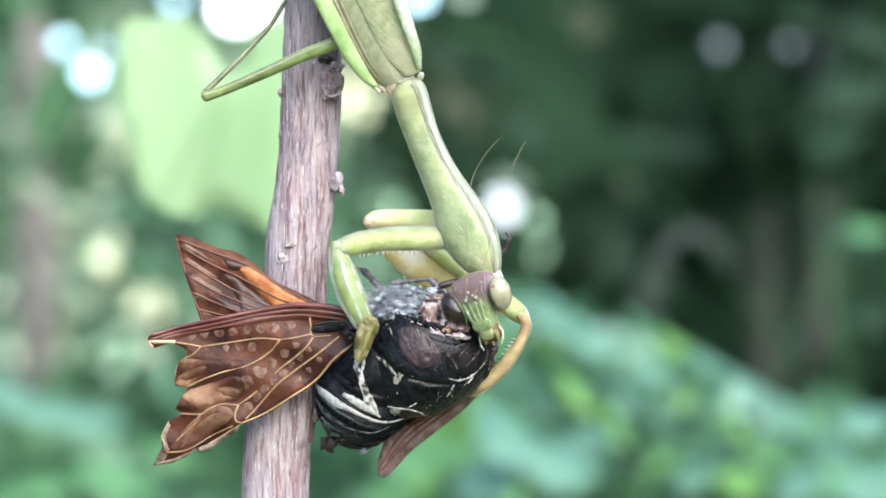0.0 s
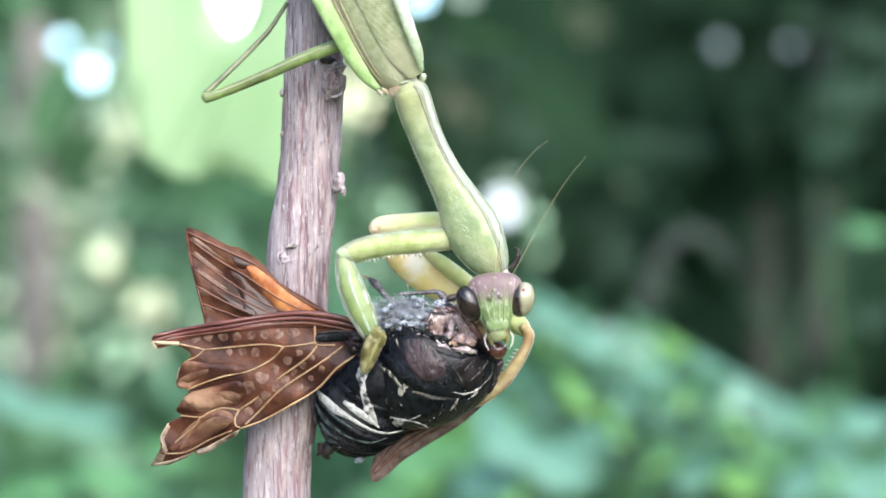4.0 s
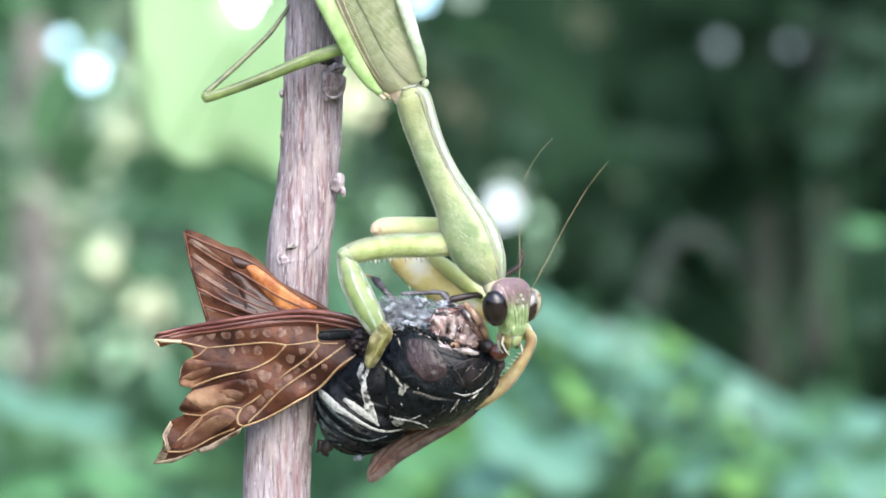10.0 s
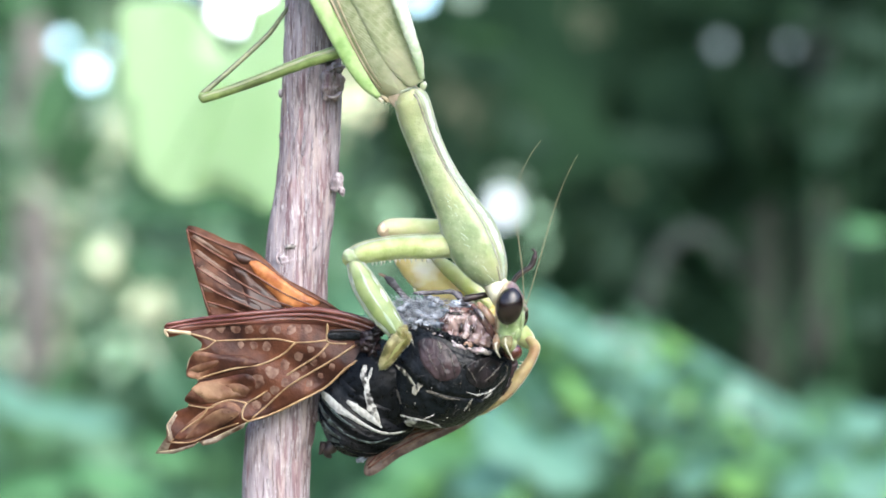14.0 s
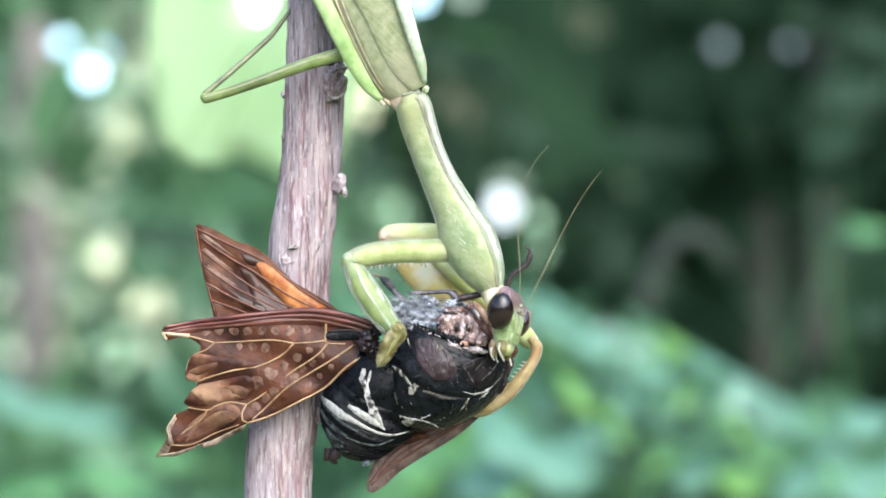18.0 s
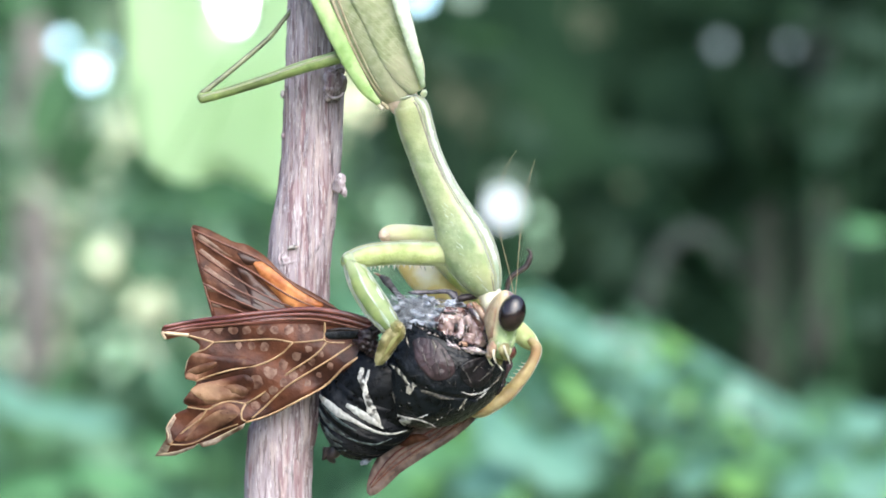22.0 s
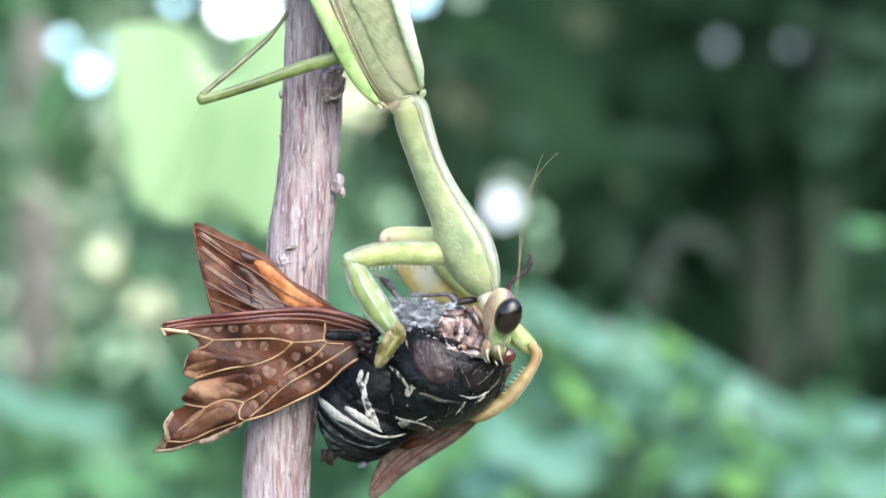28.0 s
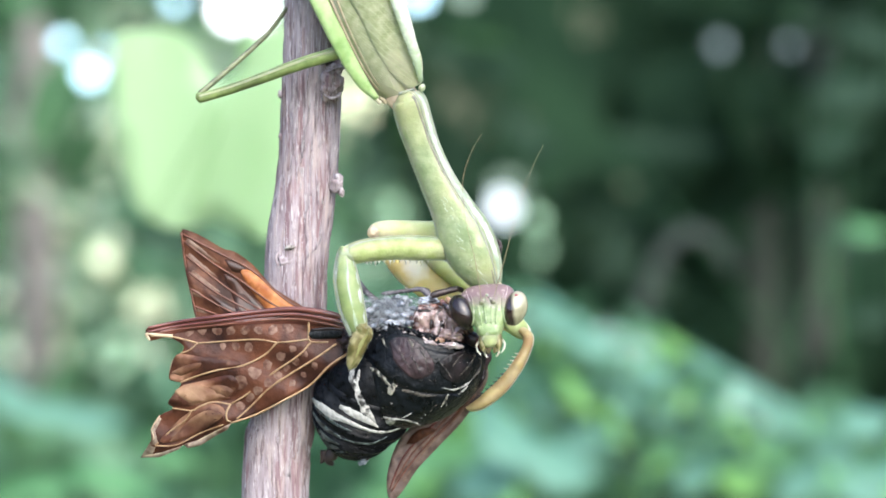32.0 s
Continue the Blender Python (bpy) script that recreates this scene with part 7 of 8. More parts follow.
    walk(mantis, swing(mantis, [(0.0, -0.8, 0.68, -0.92), (0.5, -0.55, 0.56, -0.85), (1.0, -0.42, 0.56, -0.29), (1.5, -0.48, 0.42, -0.52), (2.0, -0.56, 0.35, -0.57), (2.5, -0.56, 0.33, -0.31), (3.0, -0.54, 0.36, 0.15), (3.5, -0.55, 0.42, 0.53), (5.5, -0.13, 0.14, 0.43), (6.0, -0.25, 0.19, 0.11), (6.5, -0.14, 0.15, -0.14), (7.0, -0.06, 0.11, -0.09), (7.5, -0.08, -0.02, -0.18), (8.0, -0.03, -0.06, -0.51), (8.5, -0.01, -0.0, -0.12), (9.0, -0.0, -0.04, -0.1), (9.5, -0.0, -0.19, -0.59), (10.0, -0.16, -0.27, -1.03), (10.5, -0.6, -0.38, -1.18), (11.0, -0.78, -0.47, -1.25), (11.5, -0.81, -0.45, -1.24), (12.0, -0.8, -0.45, -1.44), (12.5, -0.76, -0.46, -1.41), (13.0, -0.69, -0.5, -1.14), (13.5, -0.51, -0.6, -0.27), (14.0, -0.43, -0.68, 0.03), (14.5, -0.59, -0.68, -0.89), (16.5, -0.25, -0.87, -1.56), (17.0, -0.12, -0.78, -0.81), (17.5, -0.07, -0.89, -1.13), (18.0, -0.15, -1.07, -1.57), (18.5, -0.18, -1.11, -1.47), (19.0, -0.27, -1.0, -1.12), (19.5, -0.33, -1.0, -0.93), (20.0, -0.23, -1.08, -0.83), (20.5, -0.24, -1.19, -1.16), (21.0, -0.27, -1.38, -1.58), (21.5, -0.3, -1.51, -1.64), (22.0, -0.4, -1.58, -1.81), (22.5, -0.39, -1.56, -1.76), (23.0, -0.21, -1.6, -1.84), (23.5, 0.06, -1.61, -2.14), (24.0, -0.03, -1.57, -1.96), (24.5, -0.23, -1.58, -1.58), (25.0, -0.29, -1.61, -1.66), (25.5, -0.27, -1.63, -1.98), (27.5, -0.39, -1.54, -1.04), (28.0, -0.53, -1.54, -1.98), (28.5, -0.59, -1.52, -1.86), (29.0, -0.59, -1.43, -1.79), (29.5, -0.62, -1.35, -1.83), (30.0, -0.59, -1.21, -1.48), (30.5, -0.48, -1.16, -0.94), (31.0, -0.52, -1.19, -0.9), (31.5, -0.58, -1.06, -1.02), (32.0, -0.65, -0.89, -1.07)]))
    walk(leg, swing(leg, [(0.0, 0.6, -0.88, 2.66), (0.5, 0.48, -0.84, 2.53), (1.0, 0.36, -0.68, 1.93), (1.5, 0.35, -0.66, 1.93), (2.0, 0.39, -0.62, 1.84), (2.5, 0.37, -0.49, 1.53), (3.0, 0.32, -0.33, 1.1), (3.5, 0.31, -0.23, 0.83), (5.5, 0.17, -0.09, 0.36), (6.0, 0.17, -0.17, 0.48), (6.5, 0.12, -0.22, 0.63), (7.0, 0.1, -0.18, 0.5), (7.5, 0.11, -0.13, 0.45), (8.0, 0.1, -0.21, 0.64), (8.5, 0.04, -0.12, 0.28), (9.0, -0.01, 0.0, -0.06), (9.5, -0.07, 0.0, -0.01), (10.0, -0.01, -0.14, 0.35), (10.5, 0.18, -0.07, 0.3), (11.0, 0.24, -0.08, 0.41), (11.5, 0.23, -0.11, 0.45), (12.0, 0.26, -0.2, 0.69), (12.5, 0.24, -0.17, 0.61), (13.0, 0.17, -0.02, 0.14), (13.5, -0.04, 0.46, -1.13), (14.0, -0.17, 0.69, -1.71), (14.5, -0.02, 0.28, -0.69), (16.5, -0.06, 0.08, -0.25), (17.0, -0.12, 0.32, -0.94), (17.5, -0.16, 0.31, -0.88), (18.0, -0.16, 0.31, -0.84), (18.5, -0.23, 0.32, -0.87), (19.0, -0.23, 0.36, -1.12), (19.5, -0.19, 0.41, -1.22), (20.0, -0.26, 0.58, -1.61), (20.5, -0.29, 0.6, -1.73), (21.0, -0.36, 0.65, -1.85), (21.5, -0.42, 0.74, -2.08), (22.0, -0.34, 0.75, -2.07), (22.5, -0.27, 0.67, -1.91), (23.0, -0.29, 0.62, -1.72), (23.5, -0.4, 0.52, -1.51), (24.0, -0.37, 0.51, -1.55), (24.5, -0.34, 0.67, -1.92), (25.0, -0.34, 0.66, -1.87), (25.5, -0.34, 0.54, -1.58), (27.5, -0.37, 0.75, -2.11), (28.0, -0.3, 0.43, -1.3), (28.5, -0.29, 0.48, -1.38), (29.0, -0.34, 0.45, -1.36), (29.5, -0.33, 0.43, -1.29), (30.0, -0.34, 0.46, -1.46), (30.5, -0.42, 0.68, -1.99), (31.0, -0.43, 0.79, -2.19), (31.5, -0.39, 0.63, -1.83), (32.0, -0.32, 0.44, -1.33)]))
    walk(coxa, swing(coxa, [(0.0, 0.01, 0.0, -1.08), (0.5, -0.06, 0.03, -1.0), (1.0, -0.17, -0.06, -0.96), (1.5, -0.18, -0.0, -0.2), (2.0, -0.2, -0.01, 0.06), (2.5, -0.21, -0.01, 0.05), (3.0, -0.23, -0.03, 0.21), (3.5, -0.23, -0.03, 0.36), (5.5, -0.13, -0.01, -0.61), (6.0, -0.14, -0.04, -0.91), (6.5, -0.19, -0.01, -0.53), (7.0, -0.16, -0.04, -0.43), (7.5, -0.07, 0.0, -0.19), (8.0, 0.05, 0.04, 0.04), (8.5, 0.02, -0.03, -0.33), (9.0, 0.02, -0.03, -0.41), (9.5, 0.13, 0.03, -0.81), (10.0, 0.33, 0.04, -1.38), (10.5, 0.71, 0.07, -1.93), (11.0, 0.92, 0.11, -1.92), (11.5, 1.06, 0.09, -1.83), (12.0, 1.18, 0.12, -1.67), (12.5, 1.2, 0.12, -1.73), (13.0, 1.2, 0.12, -1.86), (13.5, 1.11, 0.09, -2.34), (14.0, 0.97, 0.07, -2.64), (14.5, 1.1, 0.11, -1.85), (16.5, 1.43, 0.16, -0.85), (17.0, 1.25, 0.07, -0.96), (17.5, 1.18, 0.12, -0.93), (18.0, 1.15, 0.16, -1.4), (18.5, 1.14, 0.16, -1.44), (19.0, 1.2, 0.1, -1.26), (19.5, 1.27, 0.12, -1.16), (20.0, 1.1, 0.1, -1.46), (20.5, 1.08, 0.08, -2.31), (21.0, 1.26, 0.12, -2.93), (21.5, 1.33, 0.1, -3.48), (22.0, 1.53, 0.12, -3.73), (22.5, 1.65, 0.08, -4.0), (23.0, 1.68, 0.1, -3.88), (23.5, 1.73, 0.14, -3.6), (24.0, 1.73, 0.11, -3.61), (24.5, 1.67, 0.09, -3.77), (25.0, 1.66, 0.1, -3.6), (25.5, 1.74, 0.11, -3.85), (27.5, 1.63, 0.11, -3.31), (28.0, 1.77, 0.17, -3.03), (28.5, 1.72, 0.15, -2.68), (29.0, 1.57, 0.12, -2.8), (29.5, 1.37, 0.12, -3.47), (30.0, 1.25, 0.06, -3.96), (30.5, 1.02, 0.02, -4.36), (31.0, 0.85, 0.08, -3.52), (31.5, 0.9, 0.07, -3.38), (32.0, 0.93, 0.06, -3.69)]))
    walk(femur, swing(femur, [(0.0, -0.13, 0.64, -1.73), (0.5, -0.19, 0.56, -1.51), (1.0, -0.25, 0.3, -1.81), (1.5, -0.3, 0.26, 0.43), (2.0, -0.33, 0.22, 1.31), (2.5, -0.31, 0.16, 0.57), (3.0, -0.27, -0.02, -0.73), (3.5, -0.22, -0.22, -2.49), (5.5, -0.17, 0.18, -2.64), (6.0, -0.24, 0.38, -2.93), (6.5, -0.32, 0.41, -2.91), (7.0, -0.27, 0.35, -2.99), (7.5, -0.16, 0.3, -1.57), (8.0, -0.04, 0.29, -0.55), (8.5, -0.04, 0.2, -1.24), (9.0, -0.01, 0.14, -0.06), (9.5, 0.06, 0.37, 1.82), (10.0, 0.27, 0.55, 2.94), (10.5, 0.63, 0.81, 3.16), (11.0, 0.85, 0.88, 4.56), (11.5, 1.03, 0.8, 4.92), (12.0, 1.15, 0.81, 5.61), (12.5, 1.19, 0.78, 5.83), (13.0, 1.25, 0.69, 6.07), (13.5, 1.36, 0.37, 7.47), (14.0, 1.27, 0.34, 9.03), (14.5, 1.16, 0.61, 10.43), (16.5, 1.48, 0.52, 11.78), (17.0, 1.4, 0.27, 8.77), (17.5, 1.25, 0.44, 9.29), (18.0, 1.13, 0.71, 11.04), (18.5, 1.12, 0.7, 10.98), (19.0, 1.21, 0.59, 8.69), (19.5, 1.3, 0.56, 7.34), (20.0, 1.12, 0.6, 7.46), (20.5, 1.03, 0.9, 7.86), (21.0, 1.17, 1.2, 8.83), (21.5, 1.22, 1.36, 9.45), (22.0, 1.45, 1.39, 10.65), (22.5, 1.64, 1.32, 10.19), (23.0, 1.66, 1.34, 10.34), (23.5, 1.72, 1.3, 10.79), (24.0, 1.74, 1.25, 9.88), (24.5, 1.69, 1.25, 9.37), (25.0, 1.68, 1.21, 10.35), (25.5, 1.72, 1.34, 10.4), (27.5, 1.79, 0.91, 9.72), (28.0, 1.78, 1.17, 10.13), (28.5, 1.76, 1.03, 9.9), (29.0, 1.59, 1.02, 7.26), (29.5, 1.29, 1.35, 2.28), (30.0, 1.19, 1.41, -2.7), (30.5, 1.0, 1.39, -5.63), (31.0, 0.8, 1.27, -6.18), (31.5, 0.85, 1.34, -8.68), (32.0, 0.89, 1.47, -11.44)]))
    walk(tibia, swing(tibia, [(0.0, -0.54, 0.85, 8.09), (0.5, -0.54, 0.71, 6.38), (1.0, -0.61, 0.32, 4.45), (1.5, -0.28, 0.5, 5.45), (2.0, -0.16, 0.55, 5.98), (2.5, -0.25, 0.38, 5.14), (3.0, -0.42, 0.01, 3.78), (3.5, -0.66, -0.39, 3.56), (5.5, -0.66, 0.06, 2.09), (6.0, -0.84, 0.34, 3.79), (6.5, -0.94, 0.45, 4.27), (7.0, -0.9, 0.38, 4.01), (7.5, -0.51, 0.4, 2.61), (8.0, -0.2, 0.44, 1.98), (8.5, -0.3, 0.23, 0.66), (9.0, -0.03, 0.18, 0.33), (9.5, 0.36, 0.59, 1.16), (10.0, 0.77, 0.87, 1.59), (10.5, 1.15, 1.21, 1.78), (11.0, 1.6, 1.4, 1.3), (11.5, 1.85, 1.32, 0.34), (12.0, 2.08, 1.39, 0.35), (12.5, 2.16, 1.36, -0.13), (13.0, 2.3, 1.16, -1.93), (13.5, 2.83, 0.67, -7.67), (14.0, 3.04, 0.7, -9.85), (14.5, 2.97, 1.44, -3.96), (16.5, 3.42, 1.51, -3.6), (17.0, 2.95, 0.78, -5.88), (17.5, 2.83, 1.14, -4.78), (18.0, 2.97, 1.7, -3.53), (18.5, 2.95, 1.67, -3.99), (19.0, 2.64, 1.33, -3.59), (19.5, 2.51, 1.15, -3.84), (20.0, 2.36, 1.19, -3.91), (20.5, 2.31, 1.62, -3.0), (21.0, 2.58, 2.1, -2.45), (21.5, 2.71, 2.34, -2.61), (22.0, 3.17, 2.42, -3.82), (22.5, 3.34, 2.22, -4.83), (23.0, 3.37, 2.28, -4.73), (23.5, 3.5, 2.28, -4.66), (24.0, 3.37, 2.12, -5.04), (24.5, 3.25, 2.04, -5.69), (25.0, 3.41, 2.1, -5.62), (25.5, 3.41, 2.28, -4.86), (27.5, 3.54, 1.45, -9.3), (28.0, 3.45, 2.06, -4.64), (28.5, 3.42, 1.9, -4.31), (29.0, 2.8, 1.68, -2.15), (29.5, 1.58, 1.79, 2.07), (30.0, 0.59, 1.54, 3.26), (30.5, -0.13, 1.3, 3.42), (31.0, -0.44, 1.22, 4.45), (31.5, -0.9, 1.28, 5.12), (32.0, -1.39, 1.38, 5.05)]))
    walk(fcoxa, swing(fcoxa, [(0.0, -0.09, 0.01, -3.52), (0.5, -0.22, 0.05, -2.55), (1.0, -0.25, -0.04, -2.11), (1.5, -0.23, 0.03, -2.2), (2.0, -0.27, 0.03, -2.44), (2.5, -0.3, 0.03, -1.91), (3.0, -0.24, 0.01, -0.93), (3.5, -0.19, 0.0, -0.4), (5.5, -0.23, 0.0, -0.64), (6.0, -0.33, -0.01, -1.21), (6.5, -0.34, 0.01, -0.72), (7.0, -0.29, -0.02, -0.59), (7.5, -0.19, 0.01, -0.31), (8.0, -0.11, 0.04, -0.18), (8.5, -0.15, -0.03, -0.61), (9.0, -0.06, -0.04, -0.6), (9.5, -0.0, 0.01, -1.25), (10.0, 0.25, -0.02, -2.91), (10.5, 0.81, -0.06, -4.46), (11.0, 1.07, -0.06, -4.8), (11.5, 1.2, -0.12, -4.88), (12.0, 1.25, -0.1, -4.64), (12.5, 1.25, -0.09, -4.25), (13.0, 1.24, -0.09, -4.45), (13.5, 1.13, -0.13, -5.62), (14.0, 1.11, -0.15, -5.78), (14.5, 1.49, -0.13, -4.97), (16.5, 1.84, -0.05, -1.5), (17.0, 1.56, -0.11, -1.05), (17.5, 1.51, -0.05, -1.22), (18.0, 1.49, -0.03, -2.73), (18.5, 1.39, -0.04, -2.91), (19.0, 1.34, -0.08, -2.21), (19.5, 1.41, -0.06, -1.62), (20.0, 1.31, -0.08, -2.32), (20.5, 1.35, -0.12, -4.0), (21.0, 1.56, -0.12, -5.27), (21.5, 1.64, -0.19, -6.63), (22.0, 1.86, -0.21, -7.09), (22.5, 1.93, -0.27, -7.52), (23.0, 1.95, -0.25, -7.22), (23.5, 1.99, -0.21, -6.49), (24.0, 1.99, -0.23, -6.14), (24.5, 1.93, -0.23, -6.22), (25.0, 2.0, -0.23, -6.25), (25.5, 2.03, -0.21, -5.7), (27.5, 2.0, -0.14, -4.0), (28.0, 2.09, -0.1, -3.83), (28.5, 2.03, -0.13, -4.01), (29.0, 1.81, -0.15, -4.63), (29.5, 1.48, -0.13, -6.24), (30.0, 1.1, -0.14, -6.43), (30.5, 0.69, -0.12, -6.71), (31.0, 0.72, -0.04, -5.12), (31.5, 0.64, -0.04, -4.0), (32.0, 0.34, -0.02, -4.02)]))
    walk(ffemur, swing(ffemur, [(0.0, -0.24, 0.7, 4.27), (0.5, -0.35, 0.55, 4.02), (1.0, -0.35, 0.38, 2.63), (1.5, -0.32, 0.45, 2.8), (2.0, -0.34, 0.48, 3.07), (2.5, -0.39, 0.39, 2.77), (3.0, -0.32, 0.2, 1.66), (3.5, -0.25, 0.1, 0.62), (5.5, -0.33, 0.17, 0.56), (6.0, -0.46, 0.26, 1.77), (6.5, -0.48, 0.2, 2.38), (7.0, -0.4, 0.14, 1.78), (7.5, -0.27, 0.1, 1.47), (8.0, -0.18, 0.11, 1.68), (8.5, -0.19, 0.09, 0.74), (9.0, -0.07, 0.07, 0.41), (9.5, 0.01, 0.22, 1.27), (10.0, 0.32, 0.45, 1.55), (10.5, 0.9, 0.71, 1.35), (11.0, 1.21, 0.75, 1.19), (11.5, 1.39, 0.67, 0.62), (12.0, 1.47, 0.63, 0.81), (12.5, 1.46, 0.58, 0.59), (13.0, 1.47, 0.6, -0.1), (13.5, 1.43, 0.7, -2.11), (14.0, 1.41, 0.72, -2.42), (14.5, 1.74, 0.65, -0.64), (16.5, 2.16, 0.11, -0.39), (17.0, 1.82, 0.01, -1.5), (17.5, 1.69, 0.15, -0.41), (18.0, 1.64, 0.44, 0.8), (18.5, 1.56, 0.45, 0.76), (19.0, 1.51, 0.29, 0.25), (19.5, 1.59, 0.2, -0.32), (20.0, 1.51, 0.29, -0.46), (20.5, 1.5, 0.57, 0.35), (21.0, 1.7, 0.81, 0.72), (21.5, 1.83, 0.96, 0.54), (22.0, 2.11, 0.99, 0.4), (22.5, 2.23, 0.96, -0.16), (23.0, 2.26, 0.93, -0.32), (23.5, 2.3, 0.84, -0.2), (24.0, 2.31, 0.75, -0.39), (24.5, 2.26, 0.75, -0.93), (25.0, 2.31, 0.78, -0.95), (25.5, 2.32, 0.72, -0.11), (27.5, 2.34, 0.44, -2.39), (28.0, 2.36, 0.51, -0.07), (28.5, 2.32, 0.5, -0.11), (29.0, 2.07, 0.59, 0.39), (29.5, 1.64, 0.95, 1.47), (30.0, 1.18, 1.0, 1.59), (30.5, 0.76, 1.06, 1.26), (31.0, 0.73, 0.9, 1.28), (31.5, 0.64, 0.7, 1.77), (32.0, 0.31, 0.71, 2.65)]))
    walk(ftibia, swing(ftibia, [(0.0, 0.57, 2.04, 2.85), (0.5, 0.47, 1.86, 2.89), (1.0, 0.16, 1.19, 1.84), (1.5, 0.25, 1.32, 2.16), (2.0, 0.32, 1.43, 2.38), (2.5, 0.18, 1.23, 2.14), (3.0, -0.02, 0.68, 1.34), (3.5, -0.13, 0.34, 1.22), (5.5, -0.26, 0.41, 0.97), (6.0, -0.09, 0.91, 1.85), (6.5, 0.03, 1.07, 1.99), (7.0, -0.02, 0.82, 1.59), (7.5, 0.07, 0.66, 1.26), (8.0, 0.21, 0.73, 1.64), (8.5, -0.02, 0.36, 0.78), (9.0, 0.03, 0.21, 0.3), (9.5, 0.35, 0.65, 0.8), (10.0, 0.75, 0.99, 1.08), (10.5, 1.22, 1.2, 1.03), (11.0, 1.5, 1.18, 0.78), (11.5, 1.59, 0.89, 0.24), (12.0, 1.74, 0.9, 0.26), (12.5, 1.66, 0.78, 0.19), (13.0, 1.51, 0.53, -0.42), (13.5, 0.95, -0.09, -1.93), (14.0, 0.85, -0.18, -2.75), (14.5, 1.6, 0.41, -1.29), (16.5, 2.2, -0.02, -1.69), (17.0, 1.53, -0.47, -1.92), (17.5, 1.61, 0.08, -0.63), (18.0, 1.84, 0.77, 0.15), (18.5, 1.75, 0.73, -0.02), (19.0, 1.58, 0.4, 0.06), (19.5, 1.56, 0.16, -0.31), (20.0, 1.45, 0.2, -0.82), (20.5, 1.57, 0.75, -0.2), (21.0, 1.81, 1.14, 0.41), (21.5, 1.9, 1.22, 0.09), (22.0, 2.17, 1.18, -0.37), (22.5, 2.18, 0.92, -0.86), (23.0, 2.19, 0.85, -0.89), (23.5, 2.3, 0.84, -0.64), (24.0, 2.29, 0.68, -0.93), (24.5, 2.1, 0.49, -1.42), (25.0, 2.11, 0.54, -1.07), (25.5, 2.34, 0.77, -0.83), (27.5, 1.82, -0.35, -2.72), (28.0, 2.41, 0.59, -0.15), (28.5, 2.38, 0.56, -0.51), (29.0, 2.24, 0.8, -0.36), (29.5, 1.97, 1.55, 1.13), (30.0, 1.5, 1.65, 1.79), (30.5, 1.01, 1.58, 1.47), (31.0, 0.95, 1.45, 1.67), (31.5, 1.0, 1.4, 2.28), (32.0, 0.86, 1.65, 3.34)]))
    walk(cicada, swing(cicada, [(0.0, -0.92, 1.9, 3.5), (0.5, -0.76, 1.66, 3.0), (1.0, -0.51, 1.25, 2.5), (1.5, -0.32, 1.32, 3.46), (2.0, -0.26, 1.31, 3.92), (2.5, -0.21, 1.17, 3.38), (3.0, -0.21, 0.81, 2.37), (3.5, -0.24, 0.53, 1.78), (5.5, -0.16, 0.37, 0.61), (6.0, -0.46, 0.74, 2.03), (6.5, -0.55, 0.78, 2.51), (7.0, -0.49, 0.64, 2.09), (7.5, -0.29, 0.59, 2.12), (8.0, -0.15, 0.63, 2.78), (8.5, -0.13, 0.38, 1.94), (9.0, -0.04, 0.16, 0.55), (9.5, -0.02, 0.35, 0.35), (10.0, -0.07, 0.5, -0.01), (10.5, -0.16, 0.69, -0.16), (11.0, -0.05, 0.79, -0.41), (11.5, 0.07, 0.78, -0.75), (12.0, 0.17, 0.83, -0.87), (12.5, 0.26, 0.8, -0.88), (13.0, 0.52, 0.72, -0.18), (13.5, 1.4, 0.55, -0.5), (14.0, 1.7, 0.58, -0.1), (14.5, 1.16, 0.84, 1.24), (16.5, 1.47, 0.68, -0.08), (17.0, 1.52, 0.16, -0.47), (17.5, 1.34, 0.28, -0.19), (18.0, 1.21, 0.56, 0.62), (18.5, 1.21, 0.55, 0.9), (19.0, 1.07, 0.36, 1.01), (19.5, 0.99, 0.2, 0.7), (20.0, 1.02, 0.14, 0.31), (20.5, 0.89, 0.39, 0.38), (21.0, 0.86, 0.61, 0.26), (21.5, 0.87, 0.69, -0.03), (22.0, 0.97, 0.67, -0.45), (22.5, 1.08, 0.57, -0.22), (23.0, 1.24, 0.57, -0.14), (23.5, 1.44, 0.56, -0.52), (24.0, 1.32, 0.46, -0.45), (24.5, 1.17, 0.32, -0.73), (25.0, 1.18, 0.32, -1.01), (25.5, 1.09, 0.5, -0.87), (27.5, 1.35, -0.09, -2.31), (28.0, 0.84, 0.36, -1.31), (28.5, 0.86, 0.21, -2.01), (29.0, 0.63, 0.17, -1.06), (29.5, -0.04, 0.37, 0.99), (30.0, -0.42, 0.41, 2.27), (30.5, -0.63, 0.26, 2.29), (31.0, -0.98, -0.02, 1.77), (31.5, -1.39, 0.09, 2.87), (32.0, -1.74, 0.47, 4.78)]))
